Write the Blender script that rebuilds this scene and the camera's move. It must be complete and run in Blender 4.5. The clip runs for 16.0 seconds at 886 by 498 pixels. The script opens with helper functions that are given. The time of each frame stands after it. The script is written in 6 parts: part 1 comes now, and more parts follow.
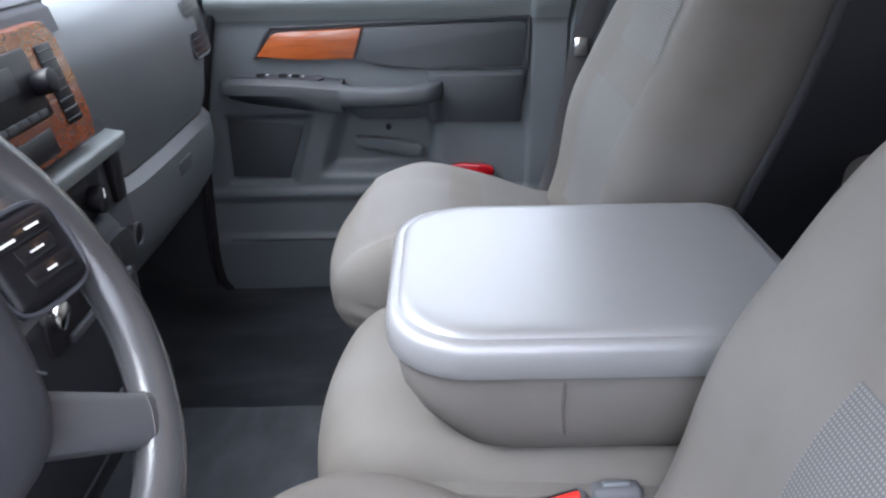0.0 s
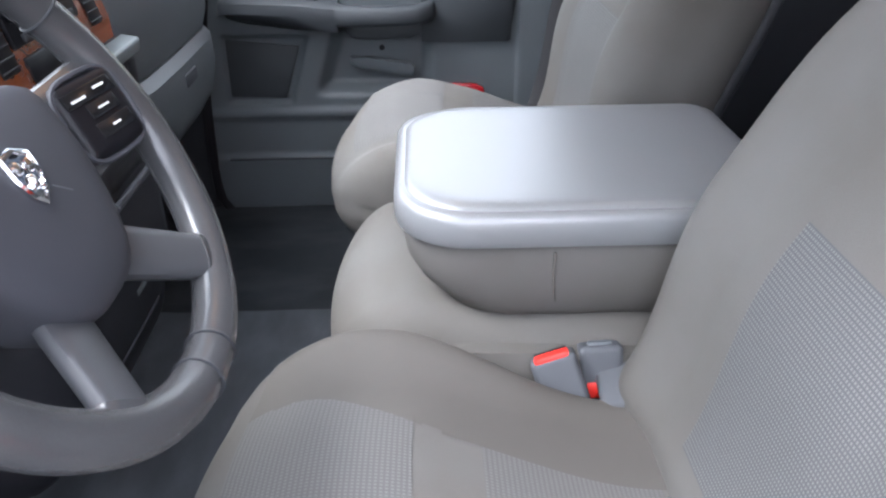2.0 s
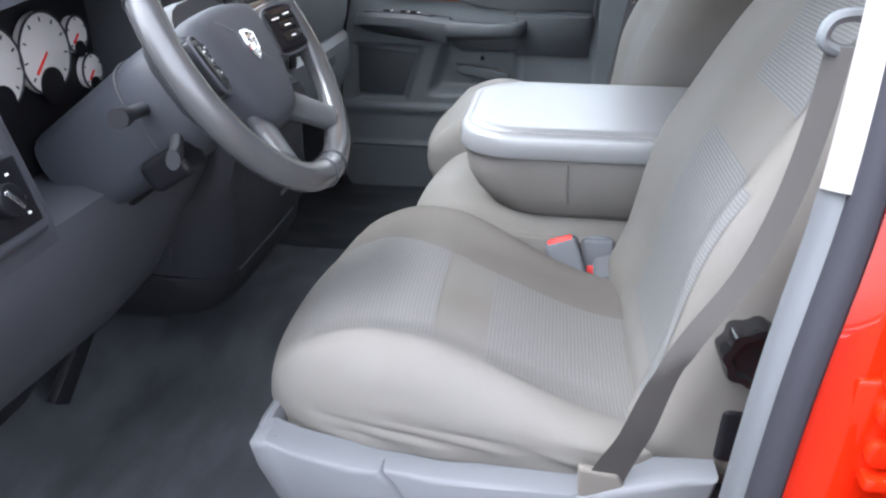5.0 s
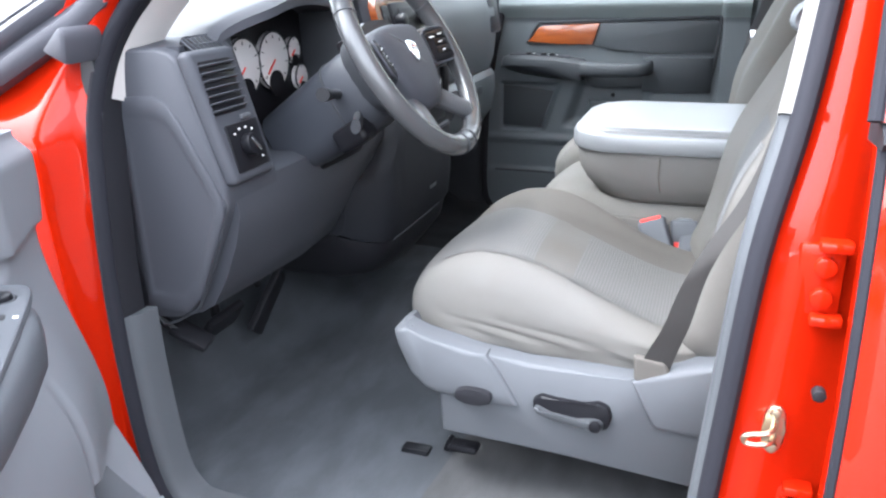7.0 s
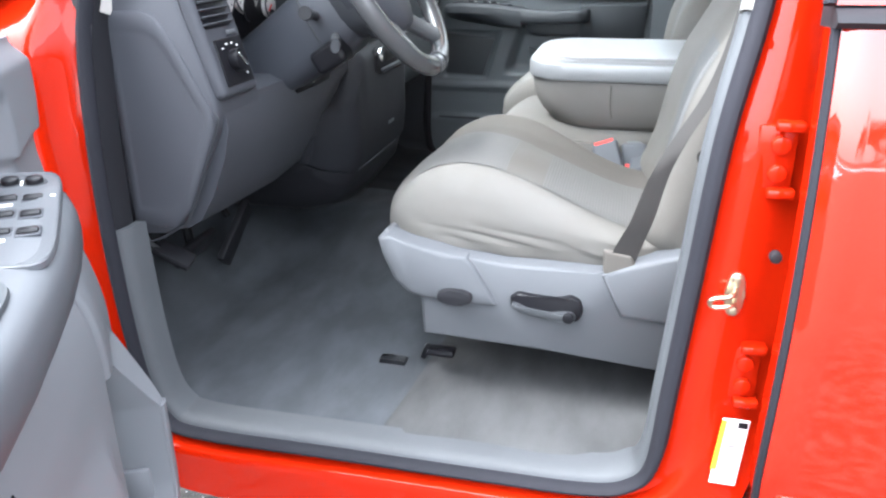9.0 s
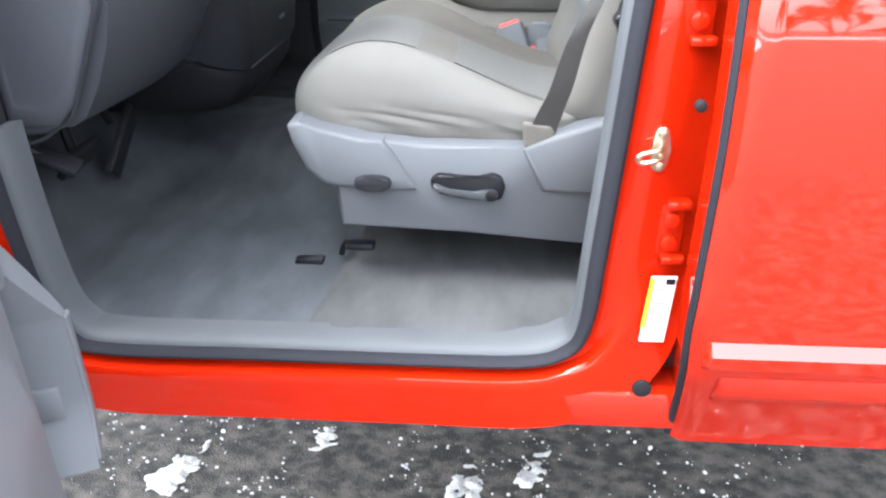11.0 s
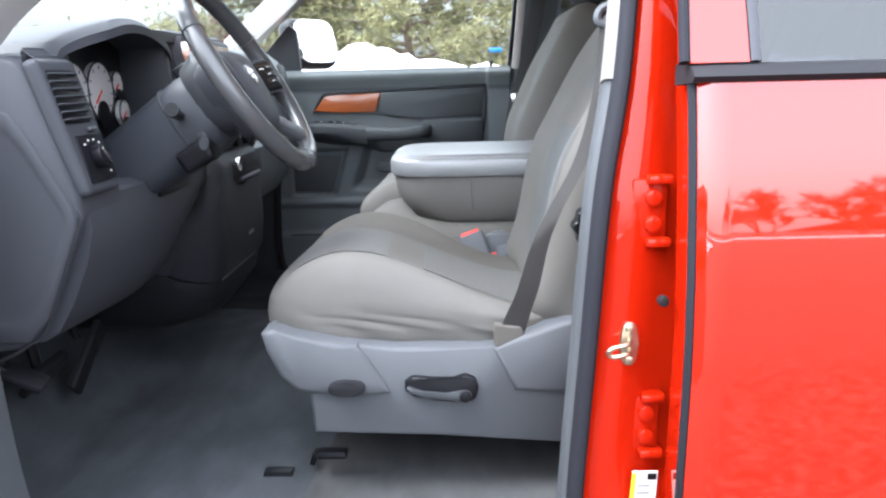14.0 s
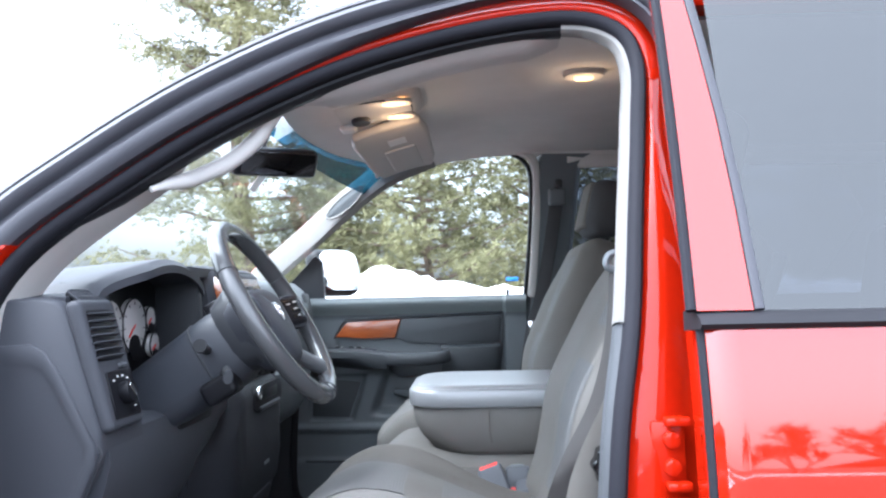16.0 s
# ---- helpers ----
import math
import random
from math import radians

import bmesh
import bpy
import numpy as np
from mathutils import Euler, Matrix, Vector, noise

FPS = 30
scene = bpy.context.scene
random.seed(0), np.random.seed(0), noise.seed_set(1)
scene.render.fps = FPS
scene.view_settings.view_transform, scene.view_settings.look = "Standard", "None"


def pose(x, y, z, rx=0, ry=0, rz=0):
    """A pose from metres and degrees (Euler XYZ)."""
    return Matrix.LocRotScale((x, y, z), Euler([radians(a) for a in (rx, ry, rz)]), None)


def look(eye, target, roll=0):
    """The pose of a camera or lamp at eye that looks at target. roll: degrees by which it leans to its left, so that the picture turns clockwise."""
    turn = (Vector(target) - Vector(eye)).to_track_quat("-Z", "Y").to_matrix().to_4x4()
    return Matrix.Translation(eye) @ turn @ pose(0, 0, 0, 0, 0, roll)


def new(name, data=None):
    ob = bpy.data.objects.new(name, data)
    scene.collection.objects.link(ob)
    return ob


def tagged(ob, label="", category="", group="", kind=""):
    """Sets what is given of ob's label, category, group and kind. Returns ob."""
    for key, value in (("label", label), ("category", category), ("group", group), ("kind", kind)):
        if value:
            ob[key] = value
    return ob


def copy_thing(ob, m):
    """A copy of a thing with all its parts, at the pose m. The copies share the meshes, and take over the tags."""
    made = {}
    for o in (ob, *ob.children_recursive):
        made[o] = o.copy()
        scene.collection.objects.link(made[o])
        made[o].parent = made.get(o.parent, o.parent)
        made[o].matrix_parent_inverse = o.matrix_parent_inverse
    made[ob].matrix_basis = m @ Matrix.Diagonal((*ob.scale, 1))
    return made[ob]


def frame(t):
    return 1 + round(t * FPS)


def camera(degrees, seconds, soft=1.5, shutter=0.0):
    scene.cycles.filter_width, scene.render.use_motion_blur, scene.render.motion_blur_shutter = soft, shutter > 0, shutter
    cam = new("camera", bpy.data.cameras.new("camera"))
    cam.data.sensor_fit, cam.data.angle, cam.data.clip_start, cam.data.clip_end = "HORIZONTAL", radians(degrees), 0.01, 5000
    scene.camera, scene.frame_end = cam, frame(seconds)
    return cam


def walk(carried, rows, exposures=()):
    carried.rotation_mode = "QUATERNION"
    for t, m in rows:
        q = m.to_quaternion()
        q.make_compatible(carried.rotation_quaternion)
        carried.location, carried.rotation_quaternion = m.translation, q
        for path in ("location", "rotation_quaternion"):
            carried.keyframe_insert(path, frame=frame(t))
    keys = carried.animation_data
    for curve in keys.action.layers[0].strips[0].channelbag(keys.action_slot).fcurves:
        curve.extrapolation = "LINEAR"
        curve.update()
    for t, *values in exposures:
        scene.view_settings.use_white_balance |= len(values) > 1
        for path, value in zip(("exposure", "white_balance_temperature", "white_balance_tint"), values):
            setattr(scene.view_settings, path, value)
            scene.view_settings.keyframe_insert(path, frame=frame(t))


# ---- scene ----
cam = camera(60.1, 16.0, soft=2.3)
METRES, EYE, TILT, LEAN, TURN = 1.5, 1.6, -26.0, 0.0, 0.0
PATH = [
    (0, (-0.296, -0.863, 1.497), (-0.291, 0.953, 0.657), -0.9),
    (0.5, (-0.299, -0.877, 1.49), (-0.294, 0.893, 0.558), -0.1),
    (1, (-0.307, -0.896, 1.483), (-0.3, 0.849, 0.506), -0.2),
    (1.5, (-0.318, -0.926, 1.478), (-0.299, 0.824, 0.51), -0.9),
    (2, (-0.319, -0.97, 1.474), (-0.275, 0.778, 0.505), -0.6),
    (2.5, (-0.294, -1.034, 1.472), (-0.314, 0.729, 0.526), -0.1),
    (3, (-0.276, -1.104, 1.459), (-0.371, 0.656, 0.514), -0.4),
    (3.5, (-0.257, -1.178, 1.455), (-0.398, 0.58, 0.512), -0.0),
    (6, (-0.171, -1.554, 1.444), (-0.589, 0.253, 0.697), 0.0),
    (6.5, (-0.13, -1.64, 1.435), (-0.685, 0.146, 0.726), -0.4),
    (7, (-0.087, -1.728, 1.417), (-0.723, 0.038, 0.726), -1.4),
    (7.5, (-0.078, -1.777, 1.405), (-0.726, -0.01, 0.73), -1.0),
    (8, (-0.09, -1.797, 1.395), (-0.717, -0.02, 0.727), -1.5),
    (8.5, (-0.103, -1.821, 1.379), (-0.715, -0.045, 0.692), -1.0),
    (9, (-0.146, -1.858, 1.353), (-0.579, -0.059, 0.593), -0.4),
    (9.5, (-0.171, -1.861, 1.321), (-0.495, -0.099, 0.432), -1.0),
    (10, (-0.177, -1.852, 1.3), (-0.433, -0.107, 0.358), -0.9),
    (12.5, (-0.218, -1.871, 1.262), (-0.251, -0.041, 0.457), -1.0),
    (13, (-0.22, -1.879, 1.263), (-0.237, 0.004, 0.59), -0.9),
    (13.5, (-0.223, -1.882, 1.272), (-0.247, 0.029, 0.684), -1.0),
    (14, (-0.22, -1.881, 1.276), (-0.246, 0.072, 0.843), -1.4),
    (14.5, (-0.218, -1.881, 1.283), (-0.254, 0.103, 1.037), -1.3),
    (15, (-0.222, -1.887, 1.29), (-0.277, 0.109, 1.172), -1.5),
    (15.5, (-0.22, -1.896, 1.301), (-0.277, 0.103, 1.3), -1.4),
    (16, (-0.218, -1.908, 1.308), (-0.28, 0.087, 1.436), -1.2),
]
walk(cam, [(t, look(eye, target, roll)) for t, eye, target, roll in PATH], [(0.0, 2.72, 5820, 13), (3.5, 2.72, 5850, 12), (6.0, 2.98, 5850, 9), (7.5, 3.12, 5850, 8), (10.0, 3.18, 5950, 6), (13.0, 2.75, 5850, 7), (14.5, 2.6, 5750, 8), (16.0, 2.5, 5500, 8)])

# ---- light ----
world = bpy.data.worlds.new("sky")
scene.world = world
world.use_nodes = True
wn, wl = world.node_tree.nodes, world.node_tree.links
wn.clear()
sky = wn.new("ShaderNodeTexSky")
sky.sky_type, sky.sun_disc = "NISHITA", False
sky.sun_elevation, sky.sun_rotation = radians(60), radians(250)
sky.air_density, sky.dust_density, sky.ozone_density = 1.0, 6.0, 1.0
grey = wn.new("ShaderNodeHueSaturation")
grey.inputs["Saturation"].default_value = 0.36
back = wn.new("ShaderNodeBackground")
back.inputs["Strength"].default_value = 0.15
wout = wn.new("ShaderNodeOutputWorld")
wl.new(sky.outputs[0], grey.inputs["Color"])
wl.new(grey.outputs[0], back.inputs["Color"])
wl.new(back.outputs[0], wout.inputs["Surface"])
sun = new("sun", bpy.data.lights.new("sun", "SUN"))
sun.data.energy, sun.data.angle, sun.data.color = 1.5, radians(178), (1.0, 0.98, 0.96)
sun.matrix_world = look((-2.8, -1.4, 9.6), (0, 0, 0))

# ---- materials ----
def mat(name, color, rough=0.5, metal=0.0, var=0.12, scale=8.0, fine=300.0, bump=0.1, coat=0.0, dist=0.0006, spec=0.5, trans=0.0, warp=None, coat_ior=1.6):
    """A surface with stains at one scale and grain at another."""
    m = bpy.data.materials.new(name)
    m.use_nodes = True
    n, l = m.node_tree.nodes, m.node_tree.links
    b = n["Principled BSDF"]
    b.inputs["Metallic"].default_value, b.inputs["Roughness"].default_value = metal, rough
    b.inputs["Coat Weight"].default_value, b.inputs["Coat Roughness"].default_value, b.inputs["Coat IOR"].default_value = coat, 0.03, coat_ior
    b.inputs["Specular IOR Level"].default_value, b.inputs["Transmission Weight"].default_value = spec, trans
    tc = n.new("ShaderNodeTexCoord")
    big, small = n.new("ShaderNodeTexNoise"), n.new("ShaderNodeTexNoise")
    big.inputs["Scale"].default_value, big.inputs["Detail"].default_value = scale, 4
    small.inputs["Scale"].default_value, small.inputs["Detail"].default_value = fine, 2
    mix = n.new("ShaderNodeMix")
    mix.data_type = "RGBA"
    lo, hi = [c * (1 - var) for c in color], [min(1, c * (1 + var)) for c in color]
    mix.inputs["A"].default_value, mix.inputs["B"].default_value = (*lo, 1), (*hi, 1)
    add = n.new("ShaderNodeMath")
    add.operation = "MULTIPLY_ADD"
    add.inputs[1].default_value = 0.35
    if warp:
        mp = n.new("ShaderNodeMapping")
        mp.inputs["Scale"].default_value, mp.inputs["Rotation"].default_value = warp, (0, 0, 0.5)
        l.new(tc.outputs["Object"], mp.inputs[0])
        l.new(mp.outputs[0], big.inputs["Vector"])
    else:
        l.new(tc.outputs["Object"], big.inputs["Vector"])
    l.new(tc.outputs["Object"], small.inputs["Vector"])
    l.new(small.outputs[0], add.inputs[0])
    sub = n.new("ShaderNodeMath")
    sub.operation = "MULTIPLY_ADD"
    sub.inputs[1].default_value, sub.inputs[2].default_value = 1.3, -0.32
    l.new(big.outputs[0], sub.inputs[0])
    l.new(sub.outputs[0], add.inputs[2])
    l.new(add.outputs[0], mix.inputs["Factor"])
    l.new(mix.outputs["Result"], b.inputs["Base Color"])
    rr = n.new("ShaderNodeMapRange")
    rr.inputs["To Min"].default_value, rr.inputs["To Max"].default_value = rough * 0.88, min(1, rough * 1.12)
    l.new(big.outputs[0], rr.inputs["Value"])
    l.new(rr.outputs[0], b.inputs["Roughness"])
    if bump:
        bp = n.new("ShaderNodeBump")
        bp.inputs["Strength"].default_value, bp.inputs["Distance"].default_value = bump, dist
        l.new(small.outputs[0], bp.inputs["Height"])
        l.new(bp.outputs[0], b.inputs["Normal"])
    return m


def carpet(name, color, warp, scale, var=0.2, rough=1.0, dist=0.003):
    """A rough ground with blotches of more contrast: brushed pile, or stained asphalt."""
    m = mat(name, color, rough, var=var, warp=warp, scale=scale, fine=650 if rough > 0.9 else 240, bump=0.9, dist=dist, spec=0.05 if rough > 0.9 else 0.4)
    n, l = m.node_tree.nodes, m.node_tree.links
    mix = n["Principled BSDF"].inputs["Base Color"].links[0].from_node
    old = mix.inputs["Factor"].links[0].from_socket
    rg = n.new("ShaderNodeMapRange")
    rg.inputs["From Min"].default_value, rg.inputs["From Max"].default_value = 0.36, 0.72
    l.new(old, rg.inputs["Value"])
    l.new(rg.outputs[0], mix.inputs["Factor"])
    return m


def glow(name, color, strength):
    m = bpy.data.materials.new(name)
    m.use_nodes = True
    b = m.node_tree.nodes["Principled BSDF"]
    b.inputs["Base Color"].default_value = (*color, 1)
    b.inputs["Emission Color"].default_value, b.inputs["Emission Strength"].default_value = (*color, 1), strength
    return m


def pane(name, tint, gloss=1.45, rough=0.0):
    """Thin glass: a tint that lets light through, and gloss by Fresnel."""
    m = bpy.data.materials.new(name)
    m.use_nodes = True
    n, l = m.node_tree.nodes, m.node_tree.links
    n.clear()
    t, g, f, x, o = (n.new("ShaderNode" + k) for k in ("BsdfTransparent", "BsdfGlossy", "Fresnel", "MixShader", "OutputMaterial"))
    t.inputs[0].default_value = (*tint, 1)
    g.inputs["Roughness"].default_value = rough
    f.inputs["IOR"].default_value = gloss
    l.new(f.outputs[0], x.inputs[0])
    l.new(t.outputs[0], x.inputs[1])
    l.new(g.outputs[0], x.inputs[2])
    l.new(x.outputs[0], o.inputs[0])
    return m


def mesh_cloth(name, thread, hole, pitch):
    """Woven insert: rows of light threads over a darker ground, in the plane of the panel's UV."""
    m = mat(name, thread, 0.9, bump=0.3, fine=900, spec=0.2)
    n, l = m.node_tree.nodes, m.node_tree.links
    b = n["Principled BSDF"]
    uv = n.new("ShaderNodeUVMap")
    sep = n.new("ShaderNodeSeparateXYZ")
    l.new(uv.outputs[0], sep.inputs[0])
    waves = []
    for k, p in ((0, pitch), (1, pitch * 0.8)):
        mul, sn = n.new("ShaderNodeMath"), n.new("ShaderNodeMath")
        mul.operation, sn.operation = "MULTIPLY", "SINE"
        mul.inputs[1].default_value = 2 * math.pi / p
        l.new(sep.outputs[k], mul.inputs[0])
        l.new(mul.outputs[0], sn.inputs[0])
        waves.append(sn)
    mx = n.new("ShaderNodeMath")
    mx.operation = "MINIMUM"
    l.new(waves[0].outputs[0], mx.inputs[0])
    l.new(waves[1].outputs[0], mx.inputs[1])
    ramp = n.new("ShaderNodeMapRange")
    ramp.inputs["From Min"].default_value, ramp.inputs["From Max"].default_value = -0.7, 0.4
    l.new(mx.outputs[0], ramp.inputs["Value"])
    mix = n.new("ShaderNodeMix")
    mix.data_type = "RGBA"
    mix.inputs["A"].default_value, mix.inputs["B"].default_value = (*hole, 1), (*thread, 1)
    l.new(ramp.outputs[0], mix.inputs["Factor"])
    l.new(mix.outputs["Result"], b.inputs["Base Color"])
    bp = n.new("ShaderNodeBump")
    bp.inputs["Strength"].default_value, bp.inputs["Distance"].default_value = 0.3, 0.001
    l.new(ramp.outputs[0], bp.inputs["Height"])
    l.new(bp.outputs[0], b.inputs["Normal"])
    return m


def wood_mat(name, tone=0.85):
    m = mat(name, (0.42, 0.10, 0.02), 0.25, coat=0.8, bump=0.03)
    n, l = m.node_tree.nodes, m.node_tree.links
    tc, mp, no, ra = (n.new("ShaderNode" + k) for k in ("TexCoord", "Mapping", "TexNoise", "ValToRGB"))
    mp.inputs["Scale"].default_value = (3, 20, 45)
    no.inputs["Scale"].default_value, no.inputs["Detail"].default_value, no.inputs["Distortion"].default_value = 2.2, 6, 1.5
    e = ra.color_ramp.elements
    e[0].position, e[0].color = 0.3, (0.32 * tone, 0.068 * tone, 0.014 * tone, 1)
    e[1].position, e[1].color = 0.72, (0.54 * tone, 0.135 * tone, 0.026 * tone, 1)
    l.new(tc.outputs["Object"], mp.inputs[0])
    l.new(mp.outputs[0], no.inputs["Vector"])
    l.new(no.outputs[0], ra.inputs[0])
    l.new(ra.outputs[0], n["Principled BSDF"].inputs["Base Color"])
    return m


SPOKE = mat("satin_grey_spoke", (0.048, 0.050, 0.055), 0.4, var=0.06, fine=900, bump=0.15)
RED = mat("red_paint", (0.37, 0.010, 0.001), 0.5, var=0.03, fine=1500, bump=0.01, coat=1.0, dist=0.0003, spec=0.0, coat_ior=1.85)
JAMB = mat("red_jamb_paint", (0.40, 0.011, 0.001), 0.5, var=0.03, fine=1500, bump=0.01, coat=0.75, dist=0.0003, spec=0.0, coat_ior=1.45)
DASH = mat("slate_plastic", (0.042, 0.044, 0.053), 0.62, var=0.08, fine=900, bump=0.25, spec=0.38)
SHROUD = mat("column_plastic", (0.031, 0.034, 0.043), 0.55, var=0.08, fine=900, bump=0.25)
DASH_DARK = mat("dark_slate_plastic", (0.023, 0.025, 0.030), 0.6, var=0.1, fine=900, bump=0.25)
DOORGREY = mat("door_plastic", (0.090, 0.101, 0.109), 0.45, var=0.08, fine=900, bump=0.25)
SILVERGREY = mat("pale_grey_plastic", (0.15, 0.155, 0.165), 0.5, var=0.06, fine=900, bump=0.15, spec=0.3)
# Dash plastic lightened: daylight on the far dash is put into its colour.
DASH_LIT = mat("slate_plastic_lit", (0.074, 0.082, 0.088), 0.5, var=0.08, fine=900, bump=0.25)
# Door plastic lightened; on the far belt roll it stands in for daylight.
DOORTOP = mat("lightened_teal_plastic", (0.150, 0.170, 0.174), 0.5, var=0.06, fine=900, bump=0.25)
# Driver door plastic, lightened to make up for weak light on upright faces.
DOORLIGHT = mat("door_plastic_lightened", (0.143, 0.148, 0.161), 0.55, var=0.06, fine=900, bump=0.2, spec=0.25)
# Satin armrest plastic, darkened because its upward faces catch the whole sky.
ARMGREY = mat("armrest_plastic_darkened", (0.062, 0.066, 0.074), 0.45, var=0.06, fine=900, bump=0.2, spec=0.35)
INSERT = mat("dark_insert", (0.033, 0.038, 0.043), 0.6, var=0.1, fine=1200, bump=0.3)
TRIM = mat("light_grey_plastic", (0.081, 0.085, 0.094), 0.6, var=0.07, fine=900, bump=0.2, spec=0.35)
SILLGREY = mat("scuffed_sill_plastic", (0.064, 0.068, 0.075), 0.6, var=0.16, scale=6, fine=900, bump=0.2, spec=0.3)
SILVER = mat("satin_silver_plastic", (0.060, 0.064, 0.070), 0.3, metal=0.25, var=0.06, fine=900, bump=0.12)
LID = mat("grained_vinyl_lid", (0.165, 0.169, 0.175), 0.32, spec=1.0, var=0.06, scale=5, fine=1400, bump=0.2)
# Cream trim, raised in colour to make up for the near side's shade.
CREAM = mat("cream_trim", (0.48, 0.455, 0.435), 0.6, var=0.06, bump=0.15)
# The same cream darkened for strips where strong daylight would burn out.
CREAM_DIM = mat("cream_trim_dimmed", (0.185, 0.178, 0.170), 0.6, var=0.06, bump=0.15)
HEADCLOTH = mat("grey_headliner_cloth", (0.60, 0.58, 0.555), 0.95, var=0.08, fine=1200, bump=0.4, spec=0.1)
VISOR = mat("grey_visor_cloth", (0.50, 0.48, 0.455), 0.9, var=0.06, fine=1200, bump=0.3, spec=0.1)
CLOTH = mat("grey_seat_cloth", (0.119, 0.113, 0.105), 0.95, var=0.17, scale=5, fine=1100, bump=0.5, spec=0.15)
for node in CLOTH.node_tree.nodes:
    if node.bl_idname == "ShaderNodeMix":
        node.inputs["A"].default_value, node.inputs["B"].default_value = (0.094, 0.085, 0.074, 1), (0.138, 0.135, 0.131, 1)
CLOTH_TAN = mat("taupe_seat_cloth", (0.098, 0.091, 0.083), 0.95, var=0.10, scale=6, fine=1100, bump=0.5, spec=0.15)
CLOTH_DARK = mat("charcoal_seat_cloth", (0.05, 0.05, 0.052), 0.95, var=0.12, fine=1100, bump=0.5, spec=0.15)
WEAVE_SOFT = mesh_cloth("woven_cushion_insert", (0.137, 0.134, 0.130), (0.102, 0.099, 0.096), 0.0048)
WEAVE = mesh_cloth("woven_insert", (0.147, 0.146, 0.144), (0.084, 0.085, 0.087), 0.0042)
# One carpet: dark copy for cab shade, paler copies for light from the door.
CARPET_SHADED = carpet("grey_carpet_shaded", (0.032, 0.035, 0.039), (1, 2.0, 1), 5)
CARPET_LIT = carpet("grey_carpet_lit", (0.076, 0.082, 0.091), (3.0, 1.3, 1), 5, 0.15)
CARPET_WORN_LIT = carpet("worn_carpet_lit", (0.074, 0.075, 0.077), (2.6, 1.0, 1), 6, 0.17)
RUBBER = mat("black_rubber", (0.014, 0.014, 0.017), 0.6, var=0.2, bump=0.2, spec=0.2)
SEAL = mat("grey_weatherstrip", (0.018, 0.018, 0.023), 0.7, var=0.15, bump=0.2, spec=0.12)
BLACK = mat("black_plastic", (0.007, 0.007, 0.009), 0.4, var=0.2, bump=0.1, spec=0.22)
GLOSSBLACK = mat("glossy_black_plastic", (0.008, 0.008, 0.009), 0.2, var=0.1, bump=0.03)
MOULD = mat("grey_outer_moulding", (0.050, 0.050, 0.060), 0.5, var=0.15, bump=0.15, spec=0.35)
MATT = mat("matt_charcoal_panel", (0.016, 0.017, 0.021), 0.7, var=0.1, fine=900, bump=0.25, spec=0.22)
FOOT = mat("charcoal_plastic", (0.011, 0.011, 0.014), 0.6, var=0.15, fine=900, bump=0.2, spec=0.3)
LEATHER = mat("grey_leather", (0.056, 0.057, 0.060), 0.26, spec=0.75, var=0.12, scale=20, fine=500, bump=0.35)
CHROME = mat("chrome", (0.75, 0.75, 0.76), 0.12, metal=1.0, var=0.02, bump=0.02)
BRASS = mat("yellow_zinc_steel", (0.55, 0.48, 0.36), 0.34, metal=1.0, var=0.1, bump=0.05)
REDPLASTIC = mat("red_plastic", (0.75, 0.03, 0.02), 0.4, var=0.04, bump=0.03)
REFLECTOR = mat("dark_red_lens", (0.30, 0.005, 0.01), 0.15, var=0.05, bump=0.02, coat=0.6)
WHITE = mat("white_paper", (0.72, 0.72, 0.70), 0.5, var=0.03, bump=0.03)
YELLOW = mat("yellow_print", (0.80, 0.55, 0.03), 0.5, var=0.03, bump=0.03)
DIAL = mat("white_dial", (0.58, 0.56, 0.56), 0.5, var=0.02, bump=0.0)
BELT = mat("grey_webbing", (0.030, 0.028, 0.027), 0.85, var=0.08, fine=900, bump=0.5)
BELT_DARK = mat("dark_webbing", (0.045, 0.045, 0.048), 0.85, var=0.08, fine=900, bump=0.5)
WOOD = wood_mat("burl_wood_trim", 0.62)
WOOD_DARK = wood_mat("dark_burl_wood", 0.40)
GLASS = pane("clear_glass", (0.93, 0.96, 0.94), 1.28)
SUNBAND = pane("blue_sunband_glass", (0.02, 0.12, 0.20))
PRIVACY = pane("privacy_glass", (0.10, 0.11, 0.13), 1.95)
MIRROR = mat("mirror_silver", (0.9, 0.9, 0.9), 0.03, metal=1.0, var=0.0, bump=0.0)
# Mirror silver darkened so that the glass seems to reflect a dark cab.
MIRROR_DARK = mat("darkened_mirror", (0.16, 0.16, 0.18), 0.06, metal=1.0, var=0.0, bump=0.0)
BLUE = mat("blue_print", (0.03, 0.20, 0.55), 0.4, var=0.03, bump=0.0)
LAMP = glow("warm_lamp_lens", (1.0, 0.42, 0.12), 1.1)
ASPHALT = carpet("wet_asphalt", (0.050, 0.043, 0.037), (1, 1.3, 1), 24, 0.85, 0.7, 0.008)
SLUSH = mat("dirty_melting_snow", (0.50, 0.49, 0.48), 0.6, var=0.5, scale=38, fine=300, bump=0.8, dist=0.006)
SNOW = mat("old_snow", (0.80, 0.80, 0.82), 0.75, var=0.08, scale=10, fine=80, bump=0.6, dist=0.01)
BARK = mat("pine_bark", (0.13, 0.095, 0.07), 0.9, var=0.4, scale=9, fine=60, bump=0.8, dist=0.01)
NEEDLE = mat("pine_needles", (0.180, 0.172, 0.086), 0.85, var=0.45, scale=0.8, fine=5, bump=0.0)
BARE = mat("bare_twigs", (0.09, 0.065, 0.055), 0.9, var=0.3, bump=0.2)
